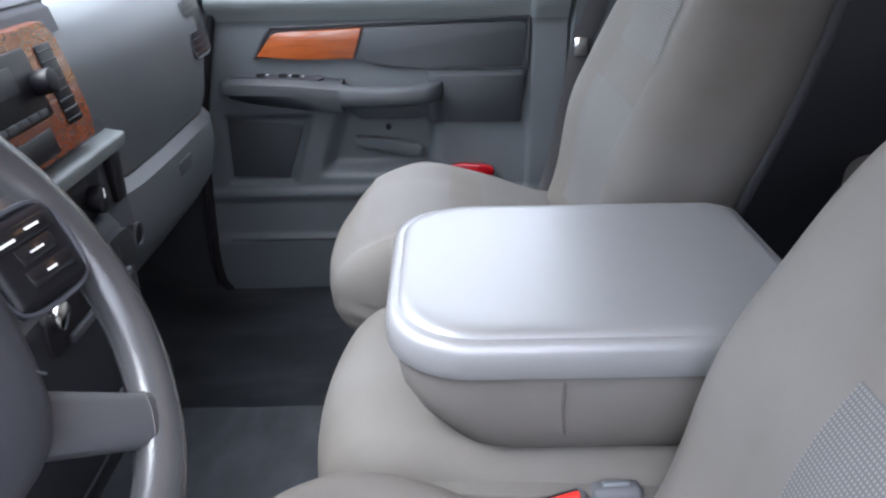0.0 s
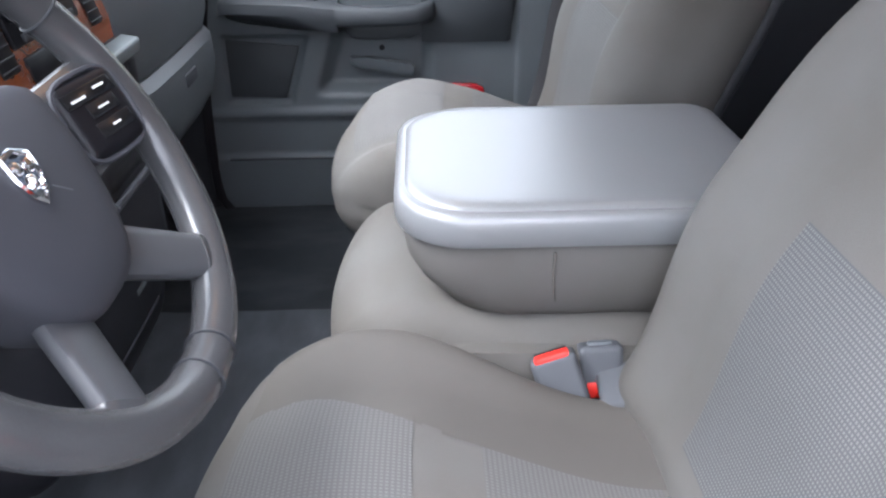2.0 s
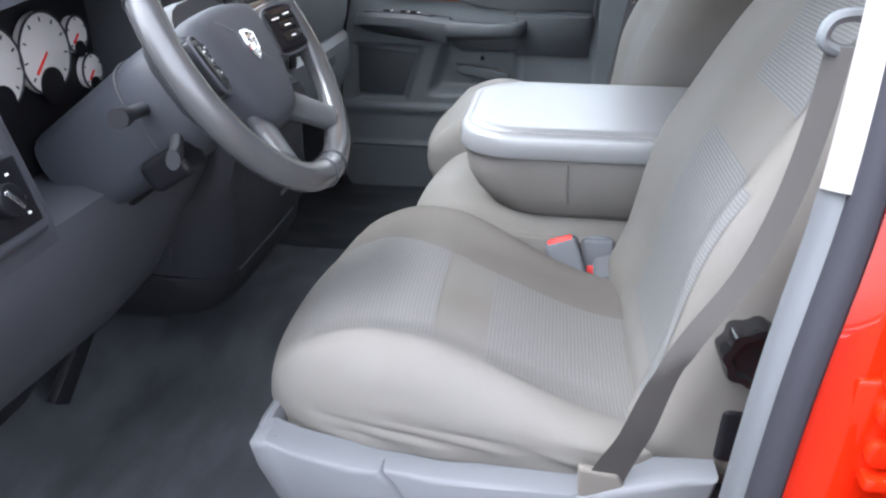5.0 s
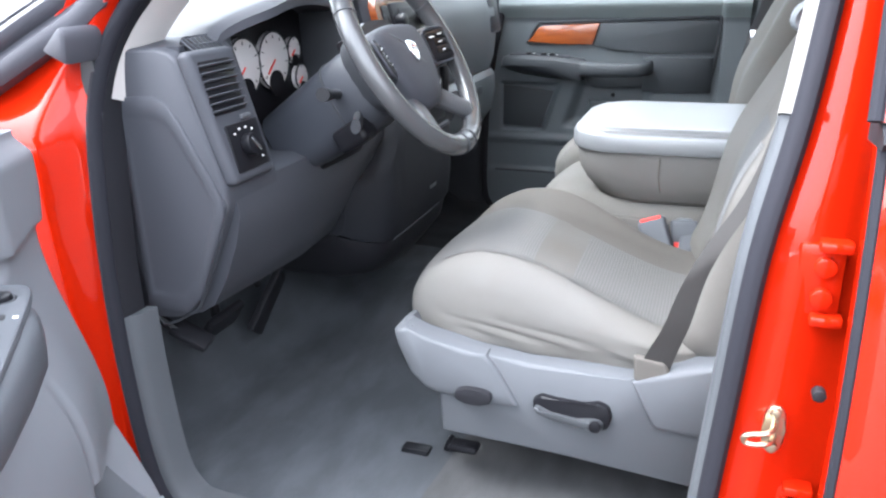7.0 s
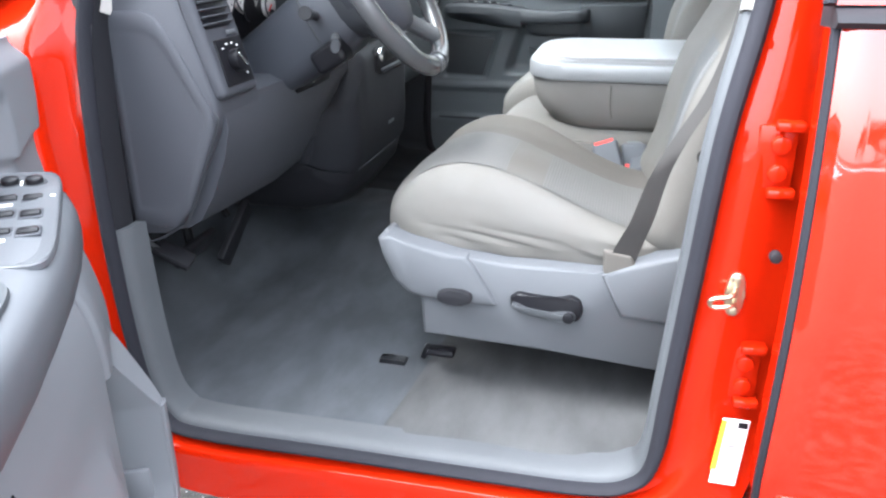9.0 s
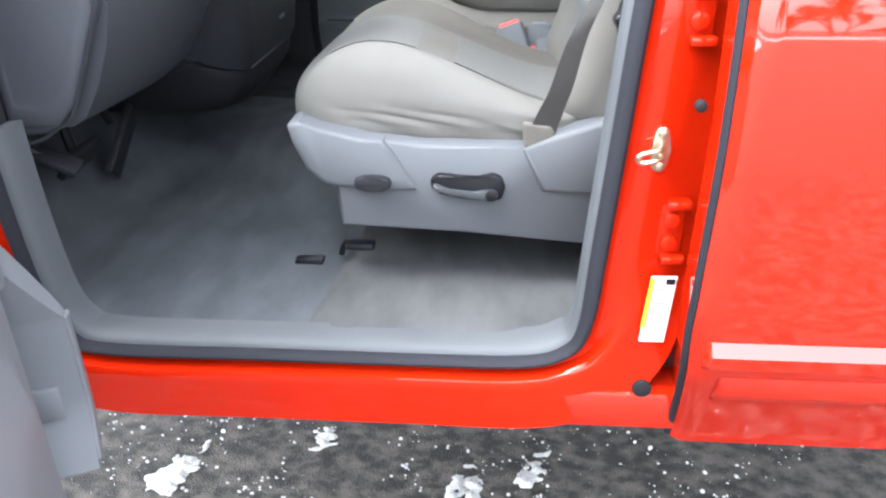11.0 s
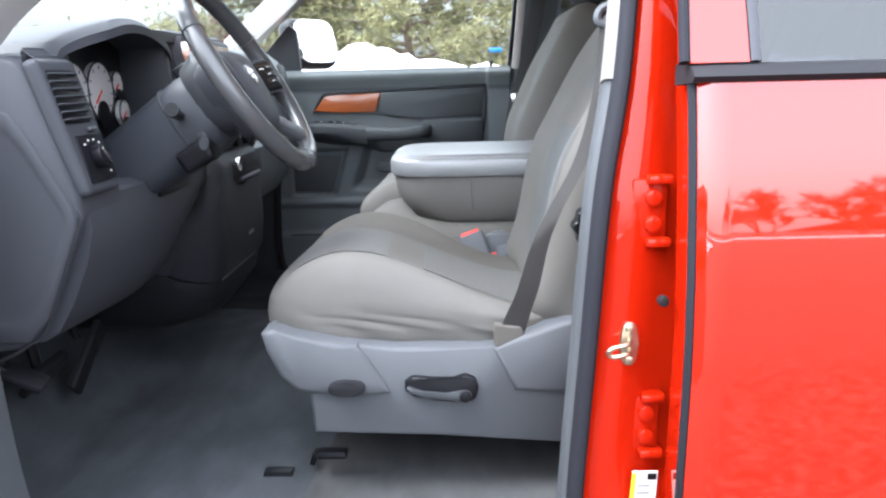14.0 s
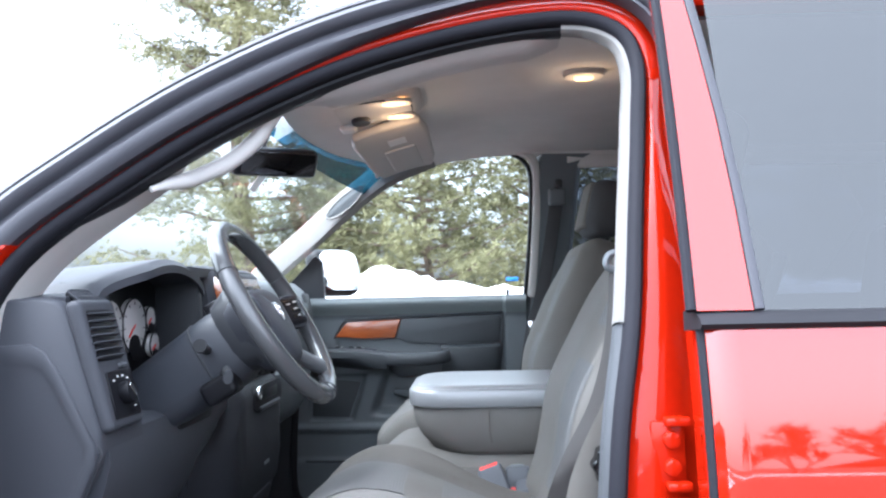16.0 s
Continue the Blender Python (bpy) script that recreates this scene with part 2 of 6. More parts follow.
BRUSH = mat("dry_yellow_brush", (0.30, 0.22, 0.08), 0.85, var=0.35, scale=2, fine=9, bump=0.0)


# ---- builders ----
def thing(name, label, category, at=(0, 0, 0), group="", kind=""):
    ob = new(name)
    ob.location = at
    return tagged(ob, label, category, group, kind)


def part(name, bm, material, parent=None, label="", smooth=True):
    bmesh.ops.recalc_face_normals(bm, faces=bm.faces)
    me = bpy.data.meshes.new(name)
    for f in bm.faces:
        f.smooth = smooth
    bm.to_mesh(me)
    bm.free()
    me.materials.append(material)
    if smooth:
        me.set_sharp_from_angle(angle=radians(40))
    ob = new(name, me)
    if parent is not None:
        ob.parent = parent
        if parent.parent is None:
            ob.matrix_parent_inverse = Matrix.Translation(-parent.location)
    if label:
        ob["label"] = label
    return ob


def loft(loops, caps=True, closed=True):
    bm = bmesh.new()
    rings = [[bm.verts.new(p) for p in lp] for lp in loops]
    n = len(rings[0])
    for a, b in zip(rings, rings[1:]):
        for i in range(n if closed else n - 1):
            j = (i + 1) % n
            bm.faces.new((a[i], a[j], b[j], b[i]))
    if caps and closed:
        bm.faces.new(rings[0][::-1])
        bm.faces.new(rings[-1])
    return bm


def rail(path, n=4, closed=False):
    """A smooth line through the path's points."""
    pts = [Vector(p) for p in path]
    out = []
    m = len(pts)
    for i in range(m if closed else m - 1):
        g = lambda k: pts[k % m] if closed else pts[max(0, min(m - 1, k))]
        p0, p1, p2, p3 = g(i - 1), g(i), g(i + 1), g(i + 2)
        for s in range(n):
            t = s / n
            out.append(0.5 * ((2 * p1) + (p2 - p0) * t + (2 * p0 - 5 * p1 + 4 * p2 - p3) * t * t + (3 * p1 - p0 - 3 * p2 + p3) * t ** 3))
    if not closed:
        out.append(pts[-1])
    return out


def sweep(path, profile, closed=False, up=(0, -1, 0), caps=True):
    """Sweeps a profile of (side, up) along a path; side is the path's direction crossed with up."""
    pts = [Vector(p) for p in path]
    m, loops = len(pts), []
    for i, p in enumerate(pts):
        a = pts[i - 1] if closed or i else p
        b = pts[(i + 1) % m] if closed or i < m - 1 else p
        d = (b - a).normalized()
        u = Vector(up)
        u = (u - d * u.dot(d)).normalized()
        s = d.cross(u)
        prof = profile(i / max(1, m - 1)) if callable(profile) else profile
        loops.append([p + s * q[0] + u * q[1] for q in prof])
    if closed:
        loops.append(loops[0])
    bm = loft(loops, caps and not closed)
    if closed:
        bmesh.ops.remove_doubles(bm, verts=bm.verts, dist=1e-6)
    return bm


def ring(a, b=None, n=10, k=2.0):
    """A superellipse profile with half axes a and b."""
    b = a if b is None else b
    out = []
    for i in range(n):
        t = 2 * math.pi * i / n
        c, s = math.cos(t), math.sin(t)
        out.append((a * math.copysign(abs(c) ** (2 / k), c), b * math.copysign(abs(s) ** (2 / k), s)))
    return out


def tube(path, r, n=10, closed=False, up=(0.1, 0.2, 1), b=None, k=2.0):
    return sweep(path, ring(r, b, n, k), closed, up)


def prism(poly, axis, lo, hi, bevel=0.0, seg=2):
    """A polygon in the plane across the axis, pulled from lo to hi, its edges rounded."""
    put = {"x": lambda a, b, c: (c, a, b), "y": lambda a, b, c: (a, c, b), "z": lambda a, b, c: (a, b, c)}[axis]
    bm = loft([[put(a, b, lo) for a, b in poly], [put(a, b, hi) for a, b in poly]])
    if bevel:
        bmesh.ops.bevel(bm, geom=bm.edges[:], offset=bevel, segments=seg, affect="EDGES", profile=0.5, clamp_overlap=True)
    return bm


def rbox(center, size, bevel=0.004, seg=2, turn=None):
    bm = bmesh.new()
    bmesh.ops.create_cube(bm, size=1)
    bmesh.ops.scale(bm, vec=size, verts=bm.verts)
    if bevel:
        bmesh.ops.bevel(bm, geom=bm.edges[:], offset=bevel, segments=seg, affect="EDGES", profile=0.5, clamp_overlap=True)
    bmesh.ops.transform(bm, matrix=Matrix.Translation(center) @ (turn or Matrix.Identity(4)), verts=bm.verts)
    return bm


def turn(rx=0, ry=0, rz=0):
    return pose(0, 0, 0, rx, ry, rz)


def pad(ext, r, fn=None, core=8, arc=4):
    """A rounded block of half extents ext and edge radius r, bent by fn."""
    def samples(e):
        inner = [-(e - r) + 2 * (e - r) * i / core for i in range(core + 1)]
        edge = [(e - r) + r * math.tan(math.pi / 4 * (i + 1) / arc) for i in range(arc)]
        return [-v for v in edge[::-1]] + inner + edge
    ax = [samples(e) for e in ext]
    bm = bmesh.new()
    for a in range(3):
        b, c = (a + 1) % 3, (a + 2) % 3
        for sgn in (-1, 1):
            grid = []
            for u in ax[b]:
                row = []
                for v in ax[c]:
                    q = [0, 0, 0]
                    q[a], q[b], q[c] = sgn * ext[a], u, v
                    q = Vector(q)
                    k = Vector([max(-(e - r), min(e - r, w)) for e, w in zip(ext, q)])
                    p = k + (q - k).normalized() * r
                    row.append(bm.verts.new(p))
                grid.append(row)
            for i in range(len(grid) - 1):
                for j in range(len(grid[0]) - 1):
                    f = (grid[i][j], grid[i + 1][j], grid[i + 1][j + 1], grid[i][j + 1])
                    bm.faces.new(f if sgn > 0 else f[::-1])
    bmesh.ops.remove_doubles(bm, verts=bm.verts, dist=1e-5)
    if fn:
        for v in bm.verts:
            v.co = Vector(fn(v.co.copy()))
    return bm


def overlay(ob, plain, test, name, material, parent, label="", off=0.0012, uv=(0, 1)):
    """A thin panel sewn on a padded part: the faces whose unbent place passes the test, lifted off it."""
    me = ob.data
    bm = bmesh.new()
    layer = bm.loops.layers.uv.new("UVMap")
    plain.verts.ensure_lookup_table()
    seen = {}
    mid = sum((v.co for v in me.vertices), Vector()) / len(me.vertices)
    if sum((f.center - mid).dot(f.normal) for f in me.polygons) < 0:
        off = -off
    for f in me.polygons:
        ids = list(f.vertices)
        c = sum((plain.verts[i].co for i in ids), Vector()) / len(ids)
        if not test(c):
            continue
        for i in ids:
            if i not in seen:
                seen[i] = bm.verts.new(me.vertices[i].co + me.vertices[i].normal * off)
        g = bm.faces.new([seen[i] for i in ids])
        for lp, i in zip(g.loops, ids):
            lp[layer].uv = (plain.verts[i].co[uv[0]], plain.verts[i].co[uv[1]])
    return part(name, bm, material, parent, label)


def surf(fn, us, vs, thick=None, uv=None):
    """A sheet of points fn(u, v); thick gives it a back, along the offset."""
    bm = bmesh.new()
    lay = bm.loops.layers.uv.new("UVMap") if uv else None
    def sheet(off):
        g = [[bm.verts.new(Vector(fn(u, v)) + off) for v in vs] for u in us]
        for i in range(len(us) - 1):
            for j in range(len(vs) - 1):
                f = bm.faces.new((g[i][j], g[i + 1][j], g[i + 1][j + 1], g[i][j + 1]))
                if lay:
                    for lp, (a, b) in zip(f.loops, ((i, j), (i + 1, j), (i + 1, j + 1), (i, j + 1))):
                        lp[lay].uv = uv(us[a], vs[b])
        return g
    g = sheet(Vector((0, 0, 0)))
    if thick is not None:
        h = sheet(Vector(thick))
        rim = lambda q: q[0] + [r[-1] for r in q[1:]] + q[-1][-2::-1] + [r[0] for r in q[-2:0:-1]]
        a, b = rim(g), rim(h)
        for i in range(len(a)):
            j = (i + 1) % len(a)
            bm.faces.new((a[i], a[j], b[j], b[i]))
    return bm


def span(a, b, n):
    return [a + (b - a) * i / n for i in range(n + 1)]


def smooth(a, b, x):
    t = max(0.0, min(1.0, (x - a) / (b - a)))
    return t * t * (3 - 2 * t)


def disc(center, r, depth, axis="x", n=24, bevel=0.002):
    poly = [(r * math.cos(2 * math.pi * i / n), r * math.sin(2 * math.pi * i / n)) for i in range(n)]
    bm = prism(poly, axis, -depth / 2, depth / 2)
    if bevel:
        rim = [e for e in bm.edges if len(e.link_faces) == 2 and any(len(f.verts) > 4 for f in e.link_faces)]
        bmesh.ops.bevel(bm, geom=rim, offset=bevel, segments=2, affect="EDGES", profile=0.5)
    bmesh.ops.translate(bm, vec=center, verts=bm.verts)
    return bm


def moved(bm, m):
    bmesh.ops.transform(bm, matrix=m, verts=bm.verts)
    return bm


# ---- ground and distance ----
def ground_height(x, y):
    return 0.004 * noise.noise((x * 0.8, y * 0.8, 0)) - 0.012


def make_ground():
    ticks = [-900, -300, -120, -60, -30, -15, -8, -4] + span(-2.5, 2.5, 50) + [4, 8, 15, 30, 60, 120, 300, 900]
    bm = surf(lambda x, y: (x, y, ground_height(x, y) if abs(x) < 3 and abs(y) < 3 else -0.012), ticks, ticks)
    tagged(part("ground", bm, ASPHALT), "dark wet asphalt of a parking lot", "ground", kind="structure")


def snow_patch(x0, x1, y0, y1, bias, seed):
    """Melting snow: a low crust that sinks into the asphalt where it has thawed."""
    cx, cy, hx, hy = (x0 + x1) / 2, (y0 + y1) / 2, (x1 - x0) / 2, (y1 - y0) / 2
    def crust(x, y):
        f = noise.noise((x * 9, y * 7, seed)) + 0.55 * noise.noise((x * 23, y * 21, seed + 3)) + 0.35 * noise.noise((x * 60, y * 60, seed + 5))
        edge = max(0.0, 1 - max(abs(x - cx) / hx, abs(y - cy) / hy) ** 2)
        k = f + bias - 1.2 * (1 - edge)
        return (x, y, ground_height(x, y) + max(-0.012, min(0.010, 0.03 * k)) + 0.003 * noise.noise((x * 120, y * 120, 1)))
    return surf(crust, span(x0, x1, 90), span(y0, y1, 90))


def make_snow():
    rnd = random.Random(5)
    for x0, x1, y0, y1, bias, seed in ((-0.40, 0.0, -0.98, -0.36, 0.12, 2), (-1.10, -0.70, -0.75, -0.38, -0.05, 11), (-0.70, -0.40, -0.62, -0.34, -0.2, 7)):
        tagged(part("snow_patch", snow_patch(x0, x1, y0, y1, bias, seed), SLUSH), "thin patch of melting snow on the asphalt", "snow", group="snow patches")
    bm = bmesh.new()
    for _ in range(6000):
        x, y, s = rnd.uniform(-1.3, 0.6), rnd.uniform(-1.1, -0.3), rnd.uniform(0.0012, 0.008) * rnd.random() ** 1.7
        if noise.noise((x * 5, y * 5, 8)) + 0.6 * noise.noise((x * 17, y * 17, 2)) < rnd.uniform(-0.35, 0.5):
            continue
        bmesh.ops.create_icosphere(bm, subdivisions=1, radius=s, matrix=Matrix.Translation((x, y, ground_height(x, y) + s * 0.3)) @ turn(rnd.uniform(0, 90), rnd.uniform(0, 90)) @ Matrix.Diagonal((1, rnd.uniform(0.4, 1), rnd.uniform(0.3, 0.8), 1)))
    tagged(part("snow_crumbs", bm, SLUSH), "scattered crumbs of snow and road salt", "snow", kind="stuff")
    # plough bank beyond the far side of the truck
    def bank(u, v):
        h = math.sin(math.pi * v) ** 0.7
        x, y = -5.5 + 26 * u, 7.2 + 3.4 * v
        return (x, y, -0.05 + h * (1.45 + 0.35 * math.exp(-((x + 1.4) / 1.0) ** 2) + 0.22 * noise.noise((x * 0.5, y * 0.5, 3)) + 0.20 * noise.noise((x * 1.9, y * 1.9, 5)) + 0.08 * noise.noise((x * 5, y * 5, 7))))
    tagged(part("snow_bank", surf(bank, span(0, 1, 220), span(0, 1, 24)), SNOW), "long heap of ploughed white snow", "snow bank")


def pine_mesh(seed, height, width, lush=1.0):
    """Trunk and limbs in one mesh, needles in the other."""
    rnd = random.Random(seed)
    trunk, crown = bmesh.new(), bmesh.new()
    def join(bm, other):
        me = bpy.data.meshes.new("tmp")
        other.to_mesh(me)
        other.free()
        bm.from_mesh(me)
        bpy.data.meshes.remove(me)
    spine = [Vector((0.15 * math.sin(z * 0.7 + seed), 0.12 * math.cos(z * 0.5), z)) for z in span(-0.2, height, 9)]
    join(trunk, sweep(spine, lambda t: ring(0.20 * (1 - 0.9 * t) * height / 9, n=8), up=(1, 0.1, 0)))
    for i in range(64):
        h = height * (0.10 + 0.88 * (i / 64) ** 0.9)
        k = h / height
        ang = i * 2.4 + rnd.uniform(-0.4, 0.4)
        reach = width * (1 - k) ** 0.65 * rnd.uniform(0.55, 1.1) + 0.25
        base = Vector((0.15 * math.sin(h * 0.7 + seed), 0.12 * math.cos(h * 0.5), h))
        out = Vector((math.cos(ang), math.sin(ang), rnd.uniform(-0.08, 0.3)))
        limb = [base + out * reach * s + Vector((0, 0, 0.12 * reach * s * s)) for s in span(0, 1, 4)]
        join(trunk, sweep(limb, lambda t: ring(0.045 * (1 - 0.8 * t), n=5), up=(0.05, 0.1, 1)))
        for _ in range(int((12 + reach * 30) * lush)):
            s = rnd.uniform(0.25, 1.05) ** 0.8
            c = base + out * reach * s + Vector((rnd.gauss(0, 0.16 * reach * 0.5 + 0.08), rnd.gauss(0, 0.16 * reach * 0.5 + 0.08), rnd.gauss(0.05, 0.14)))
            r = rnd.uniform(0.07, 0.15)
            for _ in range(11):
                d = Vector((rnd.gauss(0, 1), rnd.gauss(0, 1), rnd.gauss(0.35, 0.7))).normalized()
                e = d.cross(Vector((rnd.random(), rnd.random(), rnd.random()))).normalized() * r * 0.13
                a = c + d * r * 0.13
                crown.faces.new([crown.verts.new(p) for p in (a - e, a + e, c + d * r * rnd.uniform(0.8, 1.3))])
    return trunk, crown


def make_pine(seed, height, width, at, lush=1.0):
    tree = thing("pine_tree", "green evergreen pine with long needles and open crown", "tree", at, group="trees beyond the lot")
    t, c = pine_mesh(seed, height, width, lush)
    off = Matrix.Translation(at)
    part("trunk", moved(t, off), BARK, tree)
    part("crown", moved(c, off), NEEDLE, tree, smooth=False)
    return tree


def bare_tree(seed, at, height):
    rnd = random.Random(seed)
    tree = thing("bare_tree", "leafless deciduous tree with fine grey-brown twigs", "tree", at, group="bare trees across the lot")
    bm = bmesh.new()
    def limb(p, d, length, r, depth):
        pts = [p]
        for _ in range(3):
            d = (d + Vector((rnd.gauss(0, 0.16), rnd.gauss(0, 0.16), rnd.gauss(0.06, 0.1)))).normalized()
            pts.append(pts[-1] + d * length / 3)
        lo, rings = None, []
        for i, q in enumerate(pts):
            rr = r * (1 - 0.45 * i / 3)
            side = d.cross(Vector((0.3, 0.9, 0.1))).normalized()
            up = d.cross(side)
            rings.append([bm.verts.new(q + side * rr * math.cos(a) + up * rr * math.sin(a)) for a in (0, 2.1, 4.2)])
        for a, b in zip(rings, rings[1:]):
            for i in range(3):
                bm.faces.new((a[i], a[(i + 1) % 3], b[(i + 1) % 3], b[i]))
        if depth:
            for _ in range(4 if depth > 1 else 5):
                k = rnd.choice((1, 2, 3, 3))
                nd = (d + Vector((rnd.gauss(0, 0.6), rnd.gauss(0, 0.6), rnd.gauss(0.15, 0.35)))).normalized()
                limb(pts[k], nd, length * rnd.uniform(0.55, 0.8), r * 0.70, depth - 1)
    limb(Vector(at), Vector((0, 0, 1)), height * 0.36, height * 0.028, 5)
    part("trunk", bm, BARE, tree)
    return tree


make_ground()
make_snow()
for seed, hh, ww, at in ((1, 9.5, 3.0, (-4.6, 13.0, 0)), (2, 5.2, 2.5, (-0.9, 12.2, 0)), (4, 5.6, 2.7, (3.6, 13.0, 0)), (7, 6.0, 3.0, (8.5, 15.5, 0)), (8, 5.8, 2.4, (1.4, 14.5, 0)), (9, 4.6, 2.2, (-2.9, 14.5, 0))):
    make_pine(seed, hh, ww, at, 1.9 if hh > 9 else 1.0)
BASES = [bare_tree(40 + i, (2 + i * 3.1, -60 - (i * 29 % 9), -0.05), 6.5 + (i * 13 % 4)) for i in range(6)]
for i in range(6, 36):
    copy_thing(BASES[i * 5 % 6], Matrix.Translation((2 + i * 3.1 + (i * 37 % 5) * 0.5, -60 - (i * 29 % 9), -0.05)) @ Matrix.Rotation(i * 1.3, 4, "Z") @ Matrix.Scale(0.85 + (i * 7 % 5) * 0.08, 4))


def make_brush():
    rnd = random.Random(9)
    for cx, cy in ((-0.8, 10.9), (0.8, 10.8), (-2.6, 11.2), (-4.2, 11.0)):
        bush = thing("dry_bush", "low bush with dry yellow leaves behind the snow", "bush", (cx, cy, 0), group="bushes")
        bm = bmesh.new()
        for _ in range(2600):
            d = Vector((rnd.gauss(0, 1), rnd.gauss(0, 1), abs(rnd.gauss(0, 1)))).normalized()
            p = Vector((cx, cy, 0.2)) + Vector((d.x * 0.95, d.y * 0.7, d.z * 1.25)) * rnd.uniform(0.4, 1.05)
            e, g = Vector((rnd.gauss(0, 1), rnd.gauss(0, 1), rnd.gauss(0, 1))).normalized() * 0.05, Vector((rnd.gauss(0, 1), rnd.gauss(0, 1), rnd.gauss(0, 1))).normalized() * 0.022
            bm.faces.new([bm.verts.new(q) for q in (p - g, p + e, p + g)])
        part("leaves", bm, BRUSH, bush, smooth=False)


make_brush()


def make_far_side():
    """Pale snowy verge and a dark strip of road across the lot, low on the horizon."""
    bm = surf(lambda u, v: (-400 + 800 * u, -52 - 12 * v, 0.02 + 0.16 * math.sin(math.pi * v)), span(0, 1, 30), span(0, 1, 6))
    tagged(part("snow_verge", bm, SNOW), "snow-covered verge across the lot", "snow", kind="structure")


make_far_side()
for n, x0, x1, y0, y1 in (("far", -60, 60, 10.2, 70), ("front", -70, -9, -30, 10.2)):
    bm = surf(lambda x, y: (x, y, 0.02 + 0.25 * abs(noise.noise((x * 0.12, y * 0.12, 2)))), span(x0, x1, 40), span(y0, y1, 30))
    tagged(part("snow_field", bm, SNOW), "snow-covered ground beyond the lot", "snow", kind="structure")

# ---- truck body ----
# the door opening's seal line: x, y, z, width of the red jamb outside it, its step outwards
OPENING = [
    (-0.78, -0.93, 0.597, 0.107, 0.022), (-0.55, -0.93, 0.597, 0.107, 0.022), (-0.30, -0.93, 0.597, 0.107, 0.022), (-0.155, -0.93, 0.600, 0.110, 0.022), (-0.095, -0.93, 0.618, 0.113, 0.018), (-0.068, -0.93, 0.66, 0.13, 0.010),
    (-0.058, -0.93, 0.78, 0.14, -0.01), (-0.045, -0.928, 0.95, 0.14, -0.01), (-0.030, -0.92, 1.13, 0.135, -0.01), (-0.005, -0.893, 1.27, 0.12, -0.01), (0.015, -0.845, 1.42, 0.10, -0.01), (0.035, -0.79, 1.56, 0.07, -0.01),
    (0.045, -0.752, 1.66, 0.06, -0.005), (0.020, -0.728, 1.72, 0.05, 0.0), (-0.060, -0.715, 1.745, 0.045, 0.0), (-0.22, -0.715, 1.727, 0.045, 0.0), (-0.414, -0.725, 1.672, 0.045, 0.0), (-0.60, -0.75, 1.582, 0.045, 0.0),
    (-0.748, -0.78, 1.482, 0.045, 0.0), (-0.862, -0.83, 1.375, 0.04, 0.0), (-0.900, -0.875, 1.26, 0.04, 0.0), (-0.900, -0.905, 1.10, 0.045, 0.0), (-0.889, -0.925, 0.90, 0.05, 0.0), (-0.872, -0.93, 0.70, 0.07, 0.01), (-0.842, -0.93, 0.62, 0.095, 0.020)]
LINE = rail([p[:3] for p in OPENING], 5, True)
WIDE = rail([(p[3], p[4], 0) for p in OPENING], 5, True)
NL = len(LINE)


def along(first, last):
    """The stretch of the opening from one corner point to another, in turning order."""
    a, b = round(first * 5), round(last * 5)
    if b <= a:
        b += NL
    return [LINE[i % NL] for i in range(a, b + 1)]


truck = thing("pickup_truck", "bright red crew cab pickup truck with its front door open", "truck")


def jamb_profile(t):
    w, o, _ = WIDE[round(t * (NL - 1)) % NL]
    k = max(0.0, min(1.0, o / 0.02))
    side = ((0.28, 0.002), (0.34, 0.004 + 0.10 * o), (0.42, 0.005 + 0.55 * o), (0.52, 0.004 + 0.85 * o), (0.60, 0.001 + o), (0.68, -0.004 + o))
    sill = ((0.15, -0.004), (0.160, 0.25 * o), (0.172, 0.62 * o), (0.195, 0.90 * o), (0.23, 0.98 * o), (0.34, o))
    mid = [((a + (c - a) * k) * w, b + (d - b) * k) for (a, b), (c, d) in zip(side, sill)]
    return [(0.002, -0.035), (0.006, -0.012), (0.014, -0.006), *mid, (0.98 * w, -0.008 * (1 - k) + o), (1.0 * w, -0.02 + o), (1.0 * w, -0.06), (0.004, -0.06)]


part("door_jamb", sweep(LINE, jamb_profile, True), JAMB, truck, "glossy red painted door opening with rolled edge")
SEAL_LOOP = [(-0.009, -0.014), (-0.010, -0.002), (-0.009, 0.006), (-0.005, 0.012), (0.001, 0.015), (0.007, 0.014), (0.011, 0.009), (0.013, 0.002), (0.013, -0.006), (0.010, -0.014)]
def seal_profile(t):
    """The seal lies flatter along the sill and the hinge pillar."""
    i = t * (NL - 1) / 5
    k = 1 - 0.34 * max(0.0, min(1.0, WIDE[round(t * (NL - 1)) % NL][1] / 0.02)) - 0.22 * smooth(18.5, 20, i) * smooth(23.5, 22.5, i)
    return [(a * k - 0.006 * (1 - k), b) for a, b in SEAL_LOOP]
part("weatherstrip", sweep(LINE, seal_profile, True), SEAL, truck, "dark grey rubber door seal")
